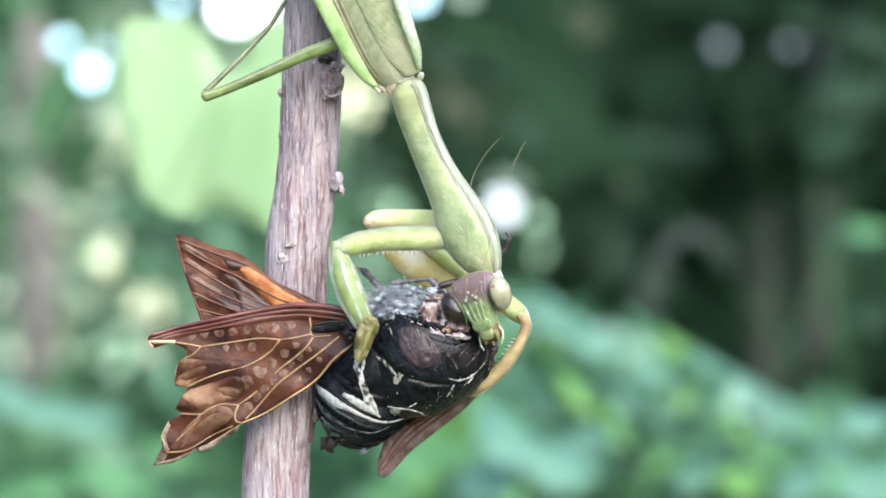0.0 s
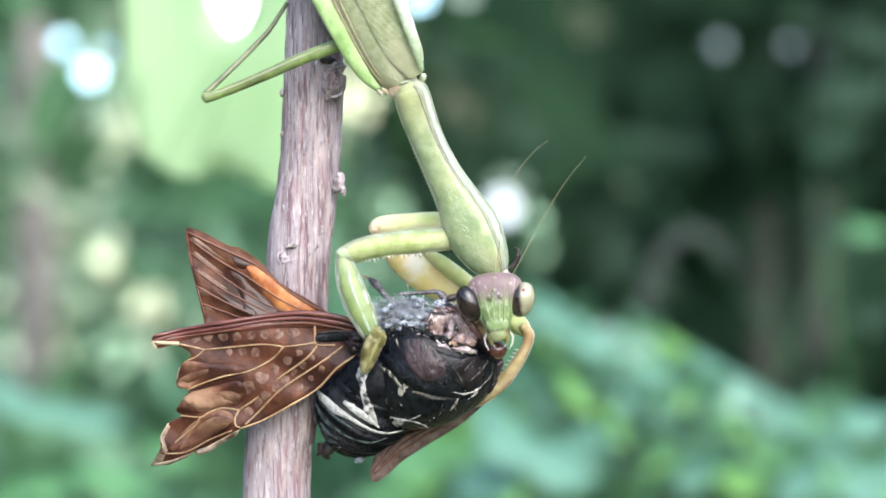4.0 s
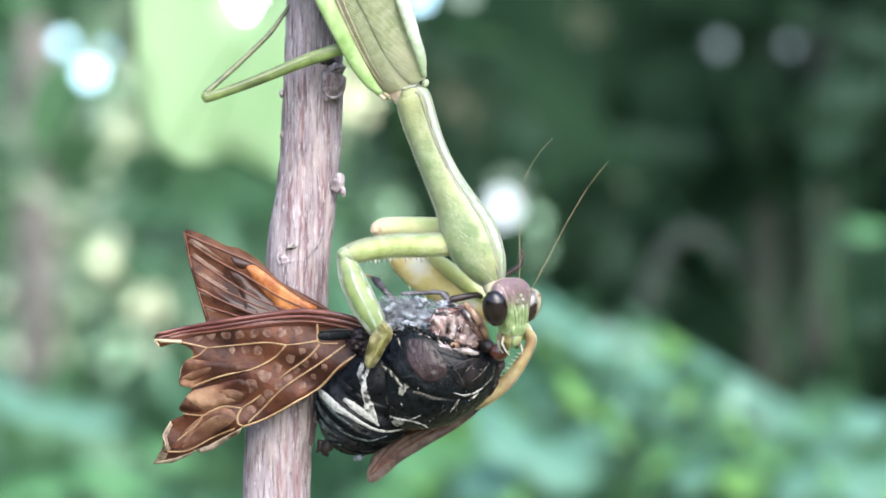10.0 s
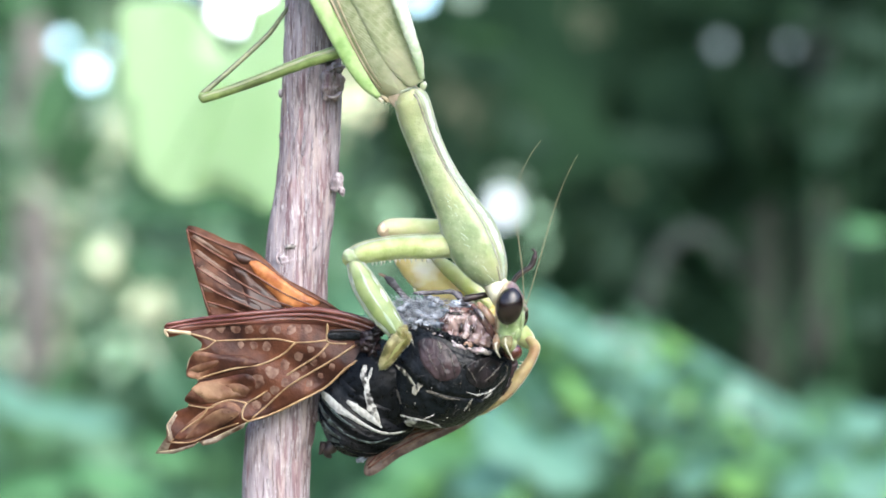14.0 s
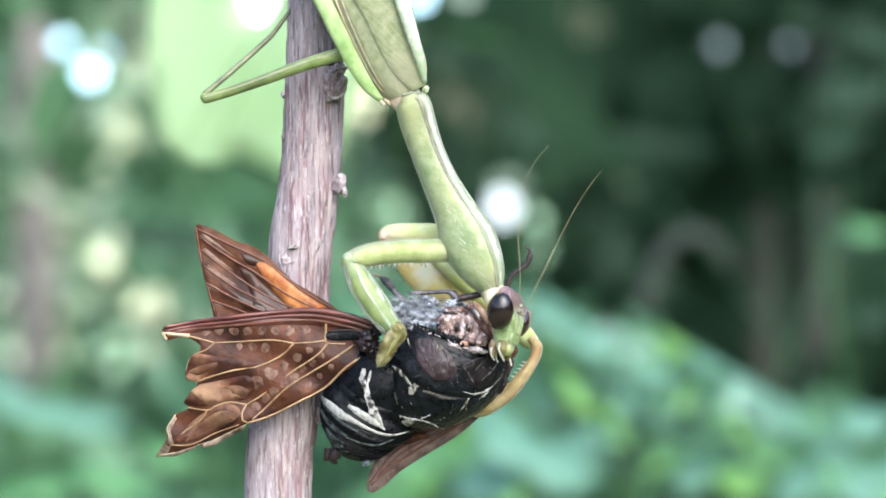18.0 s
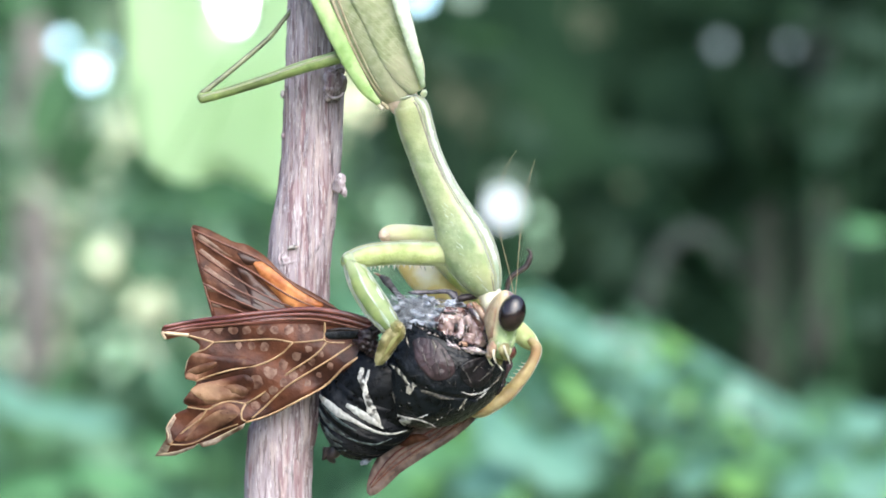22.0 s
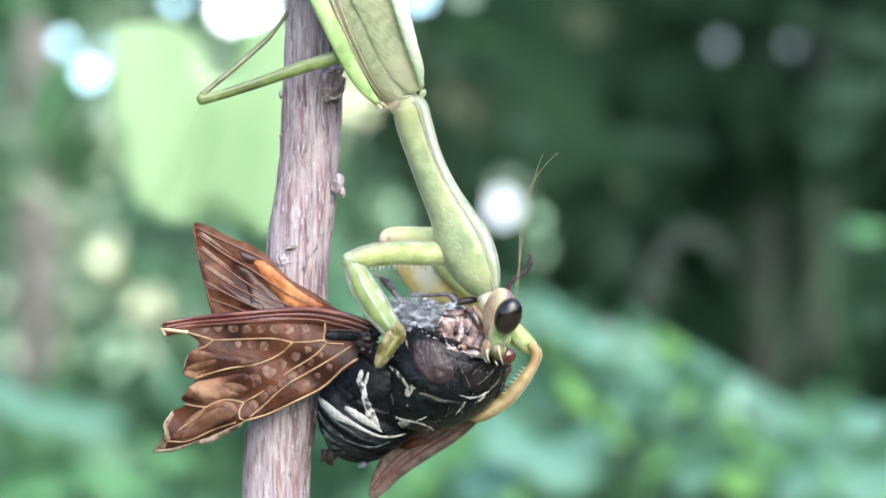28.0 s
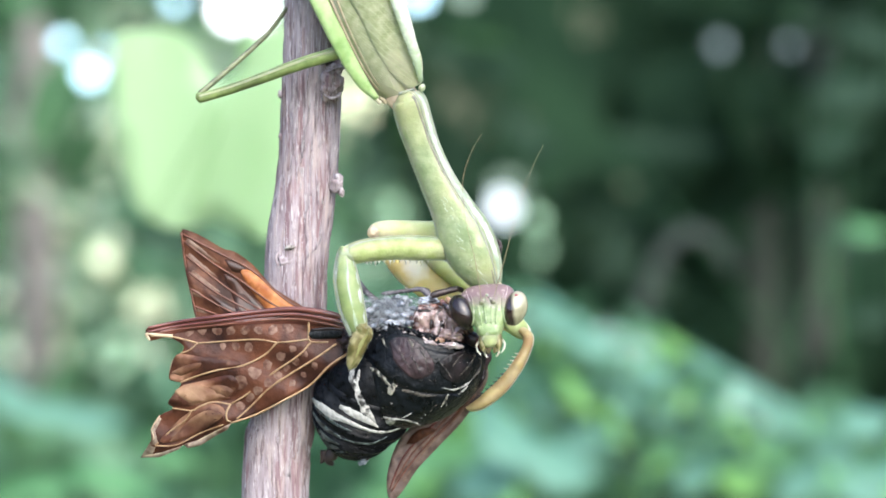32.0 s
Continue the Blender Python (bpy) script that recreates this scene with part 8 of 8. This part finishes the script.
    walk(abdomen, swing(abdomen, [(0.0, 0.5, -0.38, 2.66), (0.5, 0.43, -0.41, 2.2), (1.0, 0.27, -0.26, 1.48), (1.5, 0.08, -0.41, 2.04), (2.0, 0.05, -0.46, 2.47), (2.5, 0.04, -0.43, 2.47), (3.0, 0.04, -0.31, 2.24), (3.5, 0.02, -0.27, 0.4), (5.5, 0.14, -0.22, 0.79), (6.0, 0.25, -0.28, 1.05), (6.5, 0.37, -0.32, 2.32), (7.0, 0.36, -0.28, 2.49), (7.5, 0.17, -0.33, 2.28), (8.0, 0.02, -0.39, 1.59), (8.5, 0.02, -0.2, 0.86), (9.0, 0.02, -0.07, 0.94), (9.5, 0.02, -0.14, 0.92), (10.0, 0.02, -0.12, 0.69), (10.5, 0.07, -0.21, 1.39), (11.0, -0.03, -0.32, 2.06), (11.5, -0.12, -0.37, 2.17), (12.0, -0.19, -0.43, 2.13), (12.5, -0.28, -0.42, 1.72), (13.0, -0.51, -0.35, 0.14), (13.5, -1.15, -0.39, 0.22), (14.0, -1.35, -0.48, 0.75), (14.5, -0.96, -0.64, 1.63), (16.5, -0.91, -1.03, 4.48), (17.0, -0.95, -0.76, 3.8), (17.5, -0.76, -0.81, 4.18), (18.0, -0.71, -0.86, 4.15), (18.5, -0.78, -0.88, 4.1), (19.0, -0.71, -0.82, 3.77), (19.5, -0.65, -0.78, 3.81), (20.0, -0.64, -0.73, 4.0), (20.5, -0.54, -0.76, 3.88), (21.0, -0.5, -0.89, 4.86), (21.5, -0.51, -0.94, 5.5), (22.0, -0.6, -0.93, 5.17), (22.5, -0.71, -0.82, 4.33), (23.0, -0.74, -0.87, 4.41), (23.5, -0.77, -0.95, 4.97), (24.0, -0.73, -0.93, 4.76), (24.5, -0.71, -0.88, 4.37), (25.0, -0.74, -0.9, 4.69), (25.5, -0.68, -1.0, 5.64), (27.5, -0.93, -0.8, 3.88), (28.0, -0.56, -1.07, 5.25), (28.5, -0.53, -1.01, 6.29), (29.0, -0.44, -0.86, 5.79), (29.5, -0.08, -0.69, 4.48), (30.0, 0.09, -0.58, 3.81), (30.5, 0.23, -0.39, 3.03), (31.0, 0.5, -0.27, 3.53), (31.5, 0.68, -0.32, 3.86), (32.0, 0.79, -0.41, 4.48)]))
    walk(forewing, swing(forewing, [(0.0, 0.22, 0.04, 0.71), (0.5, 0.18, 0.01, 0.5), (1.0, 0.12, 0.05, 0.09), (1.5, -0.0, -0.09, -0.35), (2.0, -0.05, -0.13, -0.37), (2.5, -0.11, -0.17, -0.06), (3.0, -0.11, -0.12, 0.16), (3.5, -0.1, -0.11, -0.01), (5.5, 0.06, 0.02, 0.44), (6.0, 0.16, 0.01, -0.26), (6.5, 0.26, 0.08, -0.41), (7.0, 0.24, 0.1, -0.35), (7.5, 0.15, 0.0, -0.87), (8.0, 0.11, -0.04, -1.72), (8.5, 0.09, 0.01, -1.38), (9.0, 0.02, 0.03, -0.14), (9.5, 0.02, -0.02, 0.61), (10.0, 0.01, -0.03, 1.36), (10.5, 0.02, -0.04, 1.98), (11.0, -0.03, -0.08, 2.37), (11.5, -0.05, -0.12, 2.16), (12.0, -0.08, -0.16, 2.08), (12.5, -0.11, -0.19, 1.73), (13.0, -0.1, -0.2, 0.36), (13.5, -0.42, -0.35, -0.74), (14.0, -0.5, -0.37, -1.87), (14.5, -0.2, -0.23, -2.38), (16.5, -0.2, -0.36, -1.89), (17.0, -0.28, -0.22, -2.32), (17.5, -0.21, -0.22, -1.94), (18.0, -0.16, -0.25, -1.68), (18.5, -0.18, -0.29, -2.12), (19.0, -0.14, -0.23, -2.93), (19.5, -0.08, -0.18, -3.17), (20.0, -0.12, -0.16, -2.66), (20.5, -0.11, -0.19, -1.94), (21.0, -0.09, -0.21, -1.42), (21.5, -0.09, -0.24, -0.91), (22.0, -0.12, -0.27, -0.41), (22.5, -0.09, -0.2, -1.35), (23.0, -0.06, -0.19, -1.93), (23.5, -0.09, -0.22, -1.91), (24.0, -0.06, -0.2, -2.26), (24.5, -0.07, -0.18, -2.03), (25.0, -0.12, -0.2, -1.53), (25.5, -0.07, -0.21, -1.22), (27.5, -0.23, -0.26, -1.41), (28.0, -0.08, -0.29, -1.05), (28.5, -0.19, -0.27, -0.12), (29.0, -0.18, -0.2, -0.76), (29.5, 0.04, -0.07, -1.91), (30.0, 0.17, 0.03, -3.31), (30.5, 0.25, 0.11, -3.62), (31.0, 0.4, 0.23, -2.7), (31.5, 0.64, 0.33, -3.73), (32.0, 0.9, 0.38, -5.04)]))
    walk(hindwing, swing(hindwing, [(0.0, 0.76, -0.5, 2.59), (0.5, 0.79, -0.52, 1.98), (1.0, 0.67, -0.42, 1.08), (1.5, 0.56, -0.41, -0.38), (2.0, 0.46, -0.35, -1.04), (2.5, 0.32, -0.34, -0.89), (3.0, 0.2, -0.24, -0.51), (3.5, 0.17, -0.2, -0.74), (5.5, 0.4, -0.24, 0.48), (6.0, 0.53, -0.35, -0.53), (6.5, 0.79, -0.48, -1.63), (7.0, 0.81, -0.45, -1.67), (7.5, 0.65, -0.35, -1.77), (8.0, 0.59, -0.31, -2.57), (8.5, 0.34, -0.13, -1.84), (9.0, 0.1, -0.03, -0.21), (9.5, 0.11, -0.04, 1.21), (10.0, 0.02, -0.0, 3.02), (10.5, 0.02, -0.01, 4.28), (11.0, -0.11, 0.03, 5.06), (11.5, -0.2, 0.07, 5.39), (12.0, -0.31, 0.08, 5.68), (12.5, -0.43, 0.12, 5.8), (13.0, -0.5, 0.29, 4.69), (13.5, -1.17, 0.46, 4.11), (14.0, -1.36, 0.55, 3.41), (14.5, -0.73, 0.37, 1.9), (16.5, -0.14, 0.12, 2.09), (17.0, -0.26, 0.24, 0.38), (17.5, -0.09, 0.12, 0.16), (18.0, -0.01, 0.05, 0.28), (18.5, -0.1, 0.08, -0.23), (19.0, -0.11, 0.16, -1.23), (19.5, -0.07, 0.15, -1.48), (20.0, -0.12, 0.16, -1.06), (20.5, -0.06, 0.1, -0.02), (21.0, 0.06, 0.01, 0.95), (21.5, -0.06, 0.06, 1.88), (22.0, -0.22, 0.1, 2.65), (22.5, -0.19, 0.17, 2.12), (23.0, -0.07, 0.14, 2.0), (23.5, -0.02, 0.05, 1.91), (24.0, 0.08, 0.07, 0.96), (24.5, -0.05, 0.15, 0.86), (25.0, -0.19, 0.18, 1.4), (25.5, -0.09, 0.13, 1.93), (27.5, -0.74, 0.43, 2.48), (28.0, -0.23, 0.2, 2.2), (28.5, -0.42, 0.17, 2.64), (29.0, -0.38, 0.16, 1.17), (29.5, 0.03, 0.05, -0.63), (30.0, 0.24, -0.06, -2.49), (30.5, 0.3, -0.15, -3.06), (31.0, 0.52, -0.26, -3.29), (31.5, 0.87, -0.45, -4.37), (32.0, 1.11, -0.65, -5.9)]))
    walk(far_wing, swing(far_wing, [(0.0, 0.46, 0.39, 5.03), (0.5, 0.43, 0.31, 4.56), (1.0, 0.33, 0.4, 3.34), (1.5, 0.04, 0.01, 3.02), (2.0, -0.04, -0.09, 2.64), (2.5, -0.01, -0.06, 2.31), (3.0, 0.07, 0.09, 1.73), (3.5, 0.18, 0.13, 0.83), (5.5, 0.21, 0.16, 1.52), (6.0, 0.29, 0.09, 2.82), (6.5, 0.25, 0.11, 4.17), (7.0, 0.21, 0.18, 4.09), (7.5, 0.01, 0.05, 3.61), (8.0, -0.12, -0.19, 3.18), (8.5, -0.02, -0.05, 1.71), (9.0, -0.04, 0.1, 0.89), (9.5, -0.07, -0.05, 0.89), (10.0, -0.07, -0.03, 1.09), (10.5, -0.02, -0.07, 1.98), (11.0, -0.19, -0.17, 2.18), (11.5, -0.27, -0.19, 1.98), (12.0, -0.31, -0.24, 1.87), (12.5, -0.35, -0.27, 1.45), (13.0, -0.46, -0.46, -0.56), (13.5, -1.02, -0.5, -3.33), (14.0, -1.28, -0.61, -3.88), (14.5, -1.17, -0.79, -1.12), (16.5, -1.68, -1.28, 1.97), (17.0, -1.63, -1.03, 1.57), (17.5, -1.55, -1.11, 1.55), (18.0, -1.61, -1.3, 1.54), (18.5, -1.73, -1.32, 1.77), (19.0, -1.69, -1.29, 1.82), (19.5, -1.61, -1.22, 1.95), (20.0, -1.62, -1.14, 2.27), (20.5, -1.57, -1.25, 2.69), (21.0, -1.59, -1.3, 3.25), (21.5, -1.58, -1.31, 3.61), (22.0, -1.58, -1.28, 3.82), (22.5, -1.61, -1.27, 3.32), (23.0, -1.66, -1.33, 3.0), (23.5, -1.73, -1.32, 3.12), (24.0, -1.63, -1.3, 2.98), (24.5, -1.5, -1.18, 3.21), (25.0, -1.5, -1.14, 3.54), (25.5, -1.49, -1.21, 3.85), (27.5, -1.27, -1.02, 3.56), (28.0, -1.1, -1.19, 4.81), (28.5, -1.03, -0.8, 6.47), (29.0, -0.85, -0.6, 6.9), (29.5, -0.35, -0.42, 6.92), (30.0, -0.08, -0.18, 6.89), (30.5, 0.17, 0.13, 6.55), (31.0, 0.36, 0.47, 8.27), (31.5, 0.48, 0.53, 10.66), (32.0, 0.45, 0.49, 12.26)]))
    walk(head, turned(head, [(0.0, 6.21, -7.65, 20.9, -18.9, -32.4), (1.0, 7.16, -7.41, 7.2, -3.5, -16.1), (2.0, 6.58, -7.47, 18.7, -12.6, -32.7), (3.0, 7.02, -7.57, 21.3, -7.3, -24.2), (3.5, 7.1, -7.73, 9.5, -7.2, -15.7), (5.5, 8.71, -7.72, 15.5, 2.9, 24.0), (6.0, 8.51, -7.35, 17.3, -4.3, 14.0), (6.5, 9.11, -7.21, 16.6, -2.7, 25.1), (7.0, 9.68, -7.3, 17.8, -7.4, 46.9), (7.5, 9.9, -7.21, 20.8, -10.0, 54.7), (8.0, 9.63, -7.64, 19.3, -2.8, 72.7), (9.0, 9.22, -7.65, 22.5, -2.3, 50.8), (10.0, 9.8, -7.31, 9.7, -3.0, 49.5), (10.5, 9.56, -7.99, 9.5, 17.0, 83.6), (11.0, 9.42, -7.87, 12.6, 18.8, 96.9), (11.5, 9.39, -8.02, 15.7, 16.4, 105.6), (12.0, 9.0, -7.51, 10.9, 14.5, 95.6), (12.5, 9.55, -7.49, 9.7, 12.3, 90.9), (13.0, 9.62, -7.27, 16.7, 2.1, 52.1), (14.0, 9.47, -7.87, 13.7, 13.3, 82.1), (14.5, 9.53, -7.59, 12.2, 14.7, 94.1), (16.5, 9.19, -7.65, 15.8, 14.4, 107.3), (17.0, 9.88, -6.5, 21.2, -4.7, 60.1), (17.5, 9.82, -6.6, 21.7, -2.8, 49.8), (18.0, 9.65, -7.66, 10.1, 12.9, 67.8), (18.5, 9.99, -7.32, 6.1, 16.6, 74.4), (19.0, 9.09, -7.34, 11.3, 4.7, 81.9), (20.0, 10.13, -7.06, 16.3, -4.8, 52.3), (20.5, 10.2, -7.03, 15.1, 7.3, 64.3), (21.0, 9.36, -7.92, 12.1, 20.2, 102.7), (22.0, 9.23, -7.77, 16.5, 21.2, 108.7), (22.5, 9.31, -7.35, 8.2, 11.8, 107.3), (23.0, 9.65, -7.73, 14.9, 7.8, 112.0), (24.0, 9.06, -7.65, 11.0, 18.6, 99.2), (25.0, 9.11, -7.99, 9.3, 18.4, 100.3), (25.5, 9.07, -7.55, 11.4, 16.3, 105.8), (27.5, 8.79, -8.2, 7.2, 9.6, 99.8), (28.0, 9.14, -7.18, 15.3, 5.2, 103.5), (29.0, 10.03, -7.15, 15.0, -5.5, 55.0), (30.0, 9.05, -7.5, 1.6, -2.3, 4.7), (31.0, 7.26, -7.72, 6.5, -3.8, -4.1), (32.0, 7.47, -7.34, -12.3, -5.8, -4.5)]))
    for ob, rows in zip(antennae, ([(0.0, -8.9, 25.7, 26.9), (1.0, -6.0, 9.0, 15.2), (2.0, -9.8, 21.7, 28.6), (3.0, -17.7, 20.7, 18.7), (3.5, -7.5, 17.9, 13.4), (5.5, -13.0, -3.5, -23.8), (6.0, -17.8, -0.0, -14.6), (6.5, -16.2, -3.8, -25.1), (7.0, -17.5, -6.2, -47.4), (7.5, -20.0, -8.6, -55.5), (8.0, -8.5, -14.1, -72.3), (9.0, -16.3, -14.9, -49.2), (10.0, -8.6, -6.4, -49.2), (10.5, 16.2, -16.2, -85.2), (11.0, 21.0, -18.9, -100.0), (11.5, 20.8, -19.9, -108.8), (12.0, 16.2, -19.5, -98.5), (12.5, 12.9, -18.7, -93.0), (13.0, -9.2, -22.4, -49.4), (14.0, 11.7, -21.3, -83.3), (14.5, 15.8, -15.9, -95.4), (16.5, 18.2, -8.6, -106.3), (17.0, -14.7, -12.9, -59.7), (17.5, -16.5, -14.8, -48.1), (18.0, 8.3, -17.7, -68.2), (18.5, 14.6, -14.1, -75.8), (19.0, 3.0, -16.0, -82.0), (20.0, -14.5, -20.4, -49.0), (20.5, -0.1, -27.9, -63.3), (21.0, 23.3, -18.2, -106.6), (22.0, 26.8, -21.6, -113.9), (22.5, 14.4, -17.7, -110.4), (23.0, 13.9, -24.4, -115.5), (24.0, 21.1, -19.1, -103.1), (25.0, 20.4, -15.0, -103.2), (25.5, 19.1, -14.0, -107.9), (27.5, 10.6, -3.5, -99.4), (28.0, 8.6, -12.6, -103.7), (29.0, -13.2, -10.9, -54.3), (30.0, -1.8, -7.3, -4.5), (31.0, -6.3, -6.6, 4.8), (32.0, 12.8, -8.1, 2.8)], [(0.0, -10.6, 40.4, 23.8), (1.0, -6.8, 28.9, 12.9), (2.0, -12.2, 41.4, 24.2), (3.0, -21.2, 38.4, 11.6), (3.5, -8.8, 35.7, 10.5), (5.5, -14.4, 25.7, -31.0), (6.0, -20.7, 30.3, -25.4), (6.5, -17.8, 25.0, -33.9), (7.0, -18.6, 20.5, -56.1), (7.5, -20.2, 12.1, -63.0), (8.0, -8.2, 1.8, -74.7), (9.0, -15.9, 9.1, -56.1), (10.0, -9.2, 21.2, -53.5), (10.5, 15.7, 7.8, -78.4), (11.0, 19.8, 1.7, -92.3), (11.5, 19.5, 0.8, -101.1), (12.0, 15.3, 1.7, -92.5), (12.5, 12.4, 8.2, -87.0), (13.0, -8.6, 10.2, -54.5), (14.0, 10.9, 0.3, -78.9), (14.5, 15.2, 1.9, -90.5), (16.5, 18.1, -4.8, -105.1), (17.0, -14.8, 14.2, -66.7), (17.5, -16.3, 12.2, -56.0), (18.0, 8.1, 10.0, -64.2), (18.5, 14.5, 11.6, -69.2), (19.0, 3.0, 9.0, -80.7), (20.0, -13.9, 12.6, -57.3), (20.5, -0.1, 2.1, -63.4), (21.0, 22.2, 5.9, -96.6), (22.0, 24.9, -6.2, -106.3), (22.5, 13.7, -2.2, -106.4), (23.0, 12.8, -9.8, -111.9), (24.0, 19.9, -4.6, -97.6), (25.0, 19.6, 0.1, -97.7), (25.5, 18.6, -0.2, -103.1), (27.5, 10.7, 5.3, -97.7), (28.0, 8.5, -7.7, -102.9), (29.0, -13.2, 10.6, -59.3), (30.0, -2.0, 22.7, -5.5), (31.0, -6.7, 21.2, 1.6), (32.0, 13.4, 18.3, 8.9)])):
        walk(ob, [(t, Matrix.Translation(ob.location) @ pose(0, 0, 0, rx, ry, rz)) for t, rx, ry, rz in rows])
    walk(broad, swing(broad, [(0.0, -2.15, -8.23, 1.29), (0.7, -1.08, -0.0, 0.65), (1.4, -0.92, -2.0, 0.55), (2.1, -1.69, -1.54, 1.02), (2.8, -0.62, -1.38, 0.37), (3.5, -1.85, -5.0, 1.11), (4.5, -1.23, -0.62, 0.74), (5.5, -1.38, -4.46, 0.83), (6.0, -0.62, 5.15, 0.37), (7.0, 1.54, 2.0, -0.92), (8.0, 0.31, 1.23, -0.18), (9.0, 0.0, -0.0, -0.0), (10.0, 0.15, -1.08, -0.09), (11.0, -1.54, -1.38, 0.92), (12.0, -1.54, -3.69, 0.92), (13.0, -2.15, -6.0, 1.29), (14.0, -2.31, -5.77, 1.38), (15.0, -1.54, -4.46, 0.92), (17.0, 2.15, -1.69, -1.29), (18.0, 2.0, -1.23, -1.2), (19.0, 0.38, -2.92, -0.23), (20.0, -0.15, -2.15, 0.09), (21.0, -0.77, -1.69, 0.46), (22.0, -1.38, -3.69, 0.83), (23.0, -1.92, -5.62, 1.15), (24.0, -1.54, -4.46, 0.92), (25.0, -0.77, -3.31, 0.46), (26.5, -1.92, -6.0, 1.15), (28.0, -3.31, -8.92, 1.98), (29.0, -3.23, -8.62, 1.94), (30.0, -3.08, -8.77, 1.85), (31.0, -3.23, -9.08, 1.94), (32.0, -3.08, -9.85, 1.85)], 300))


motions()
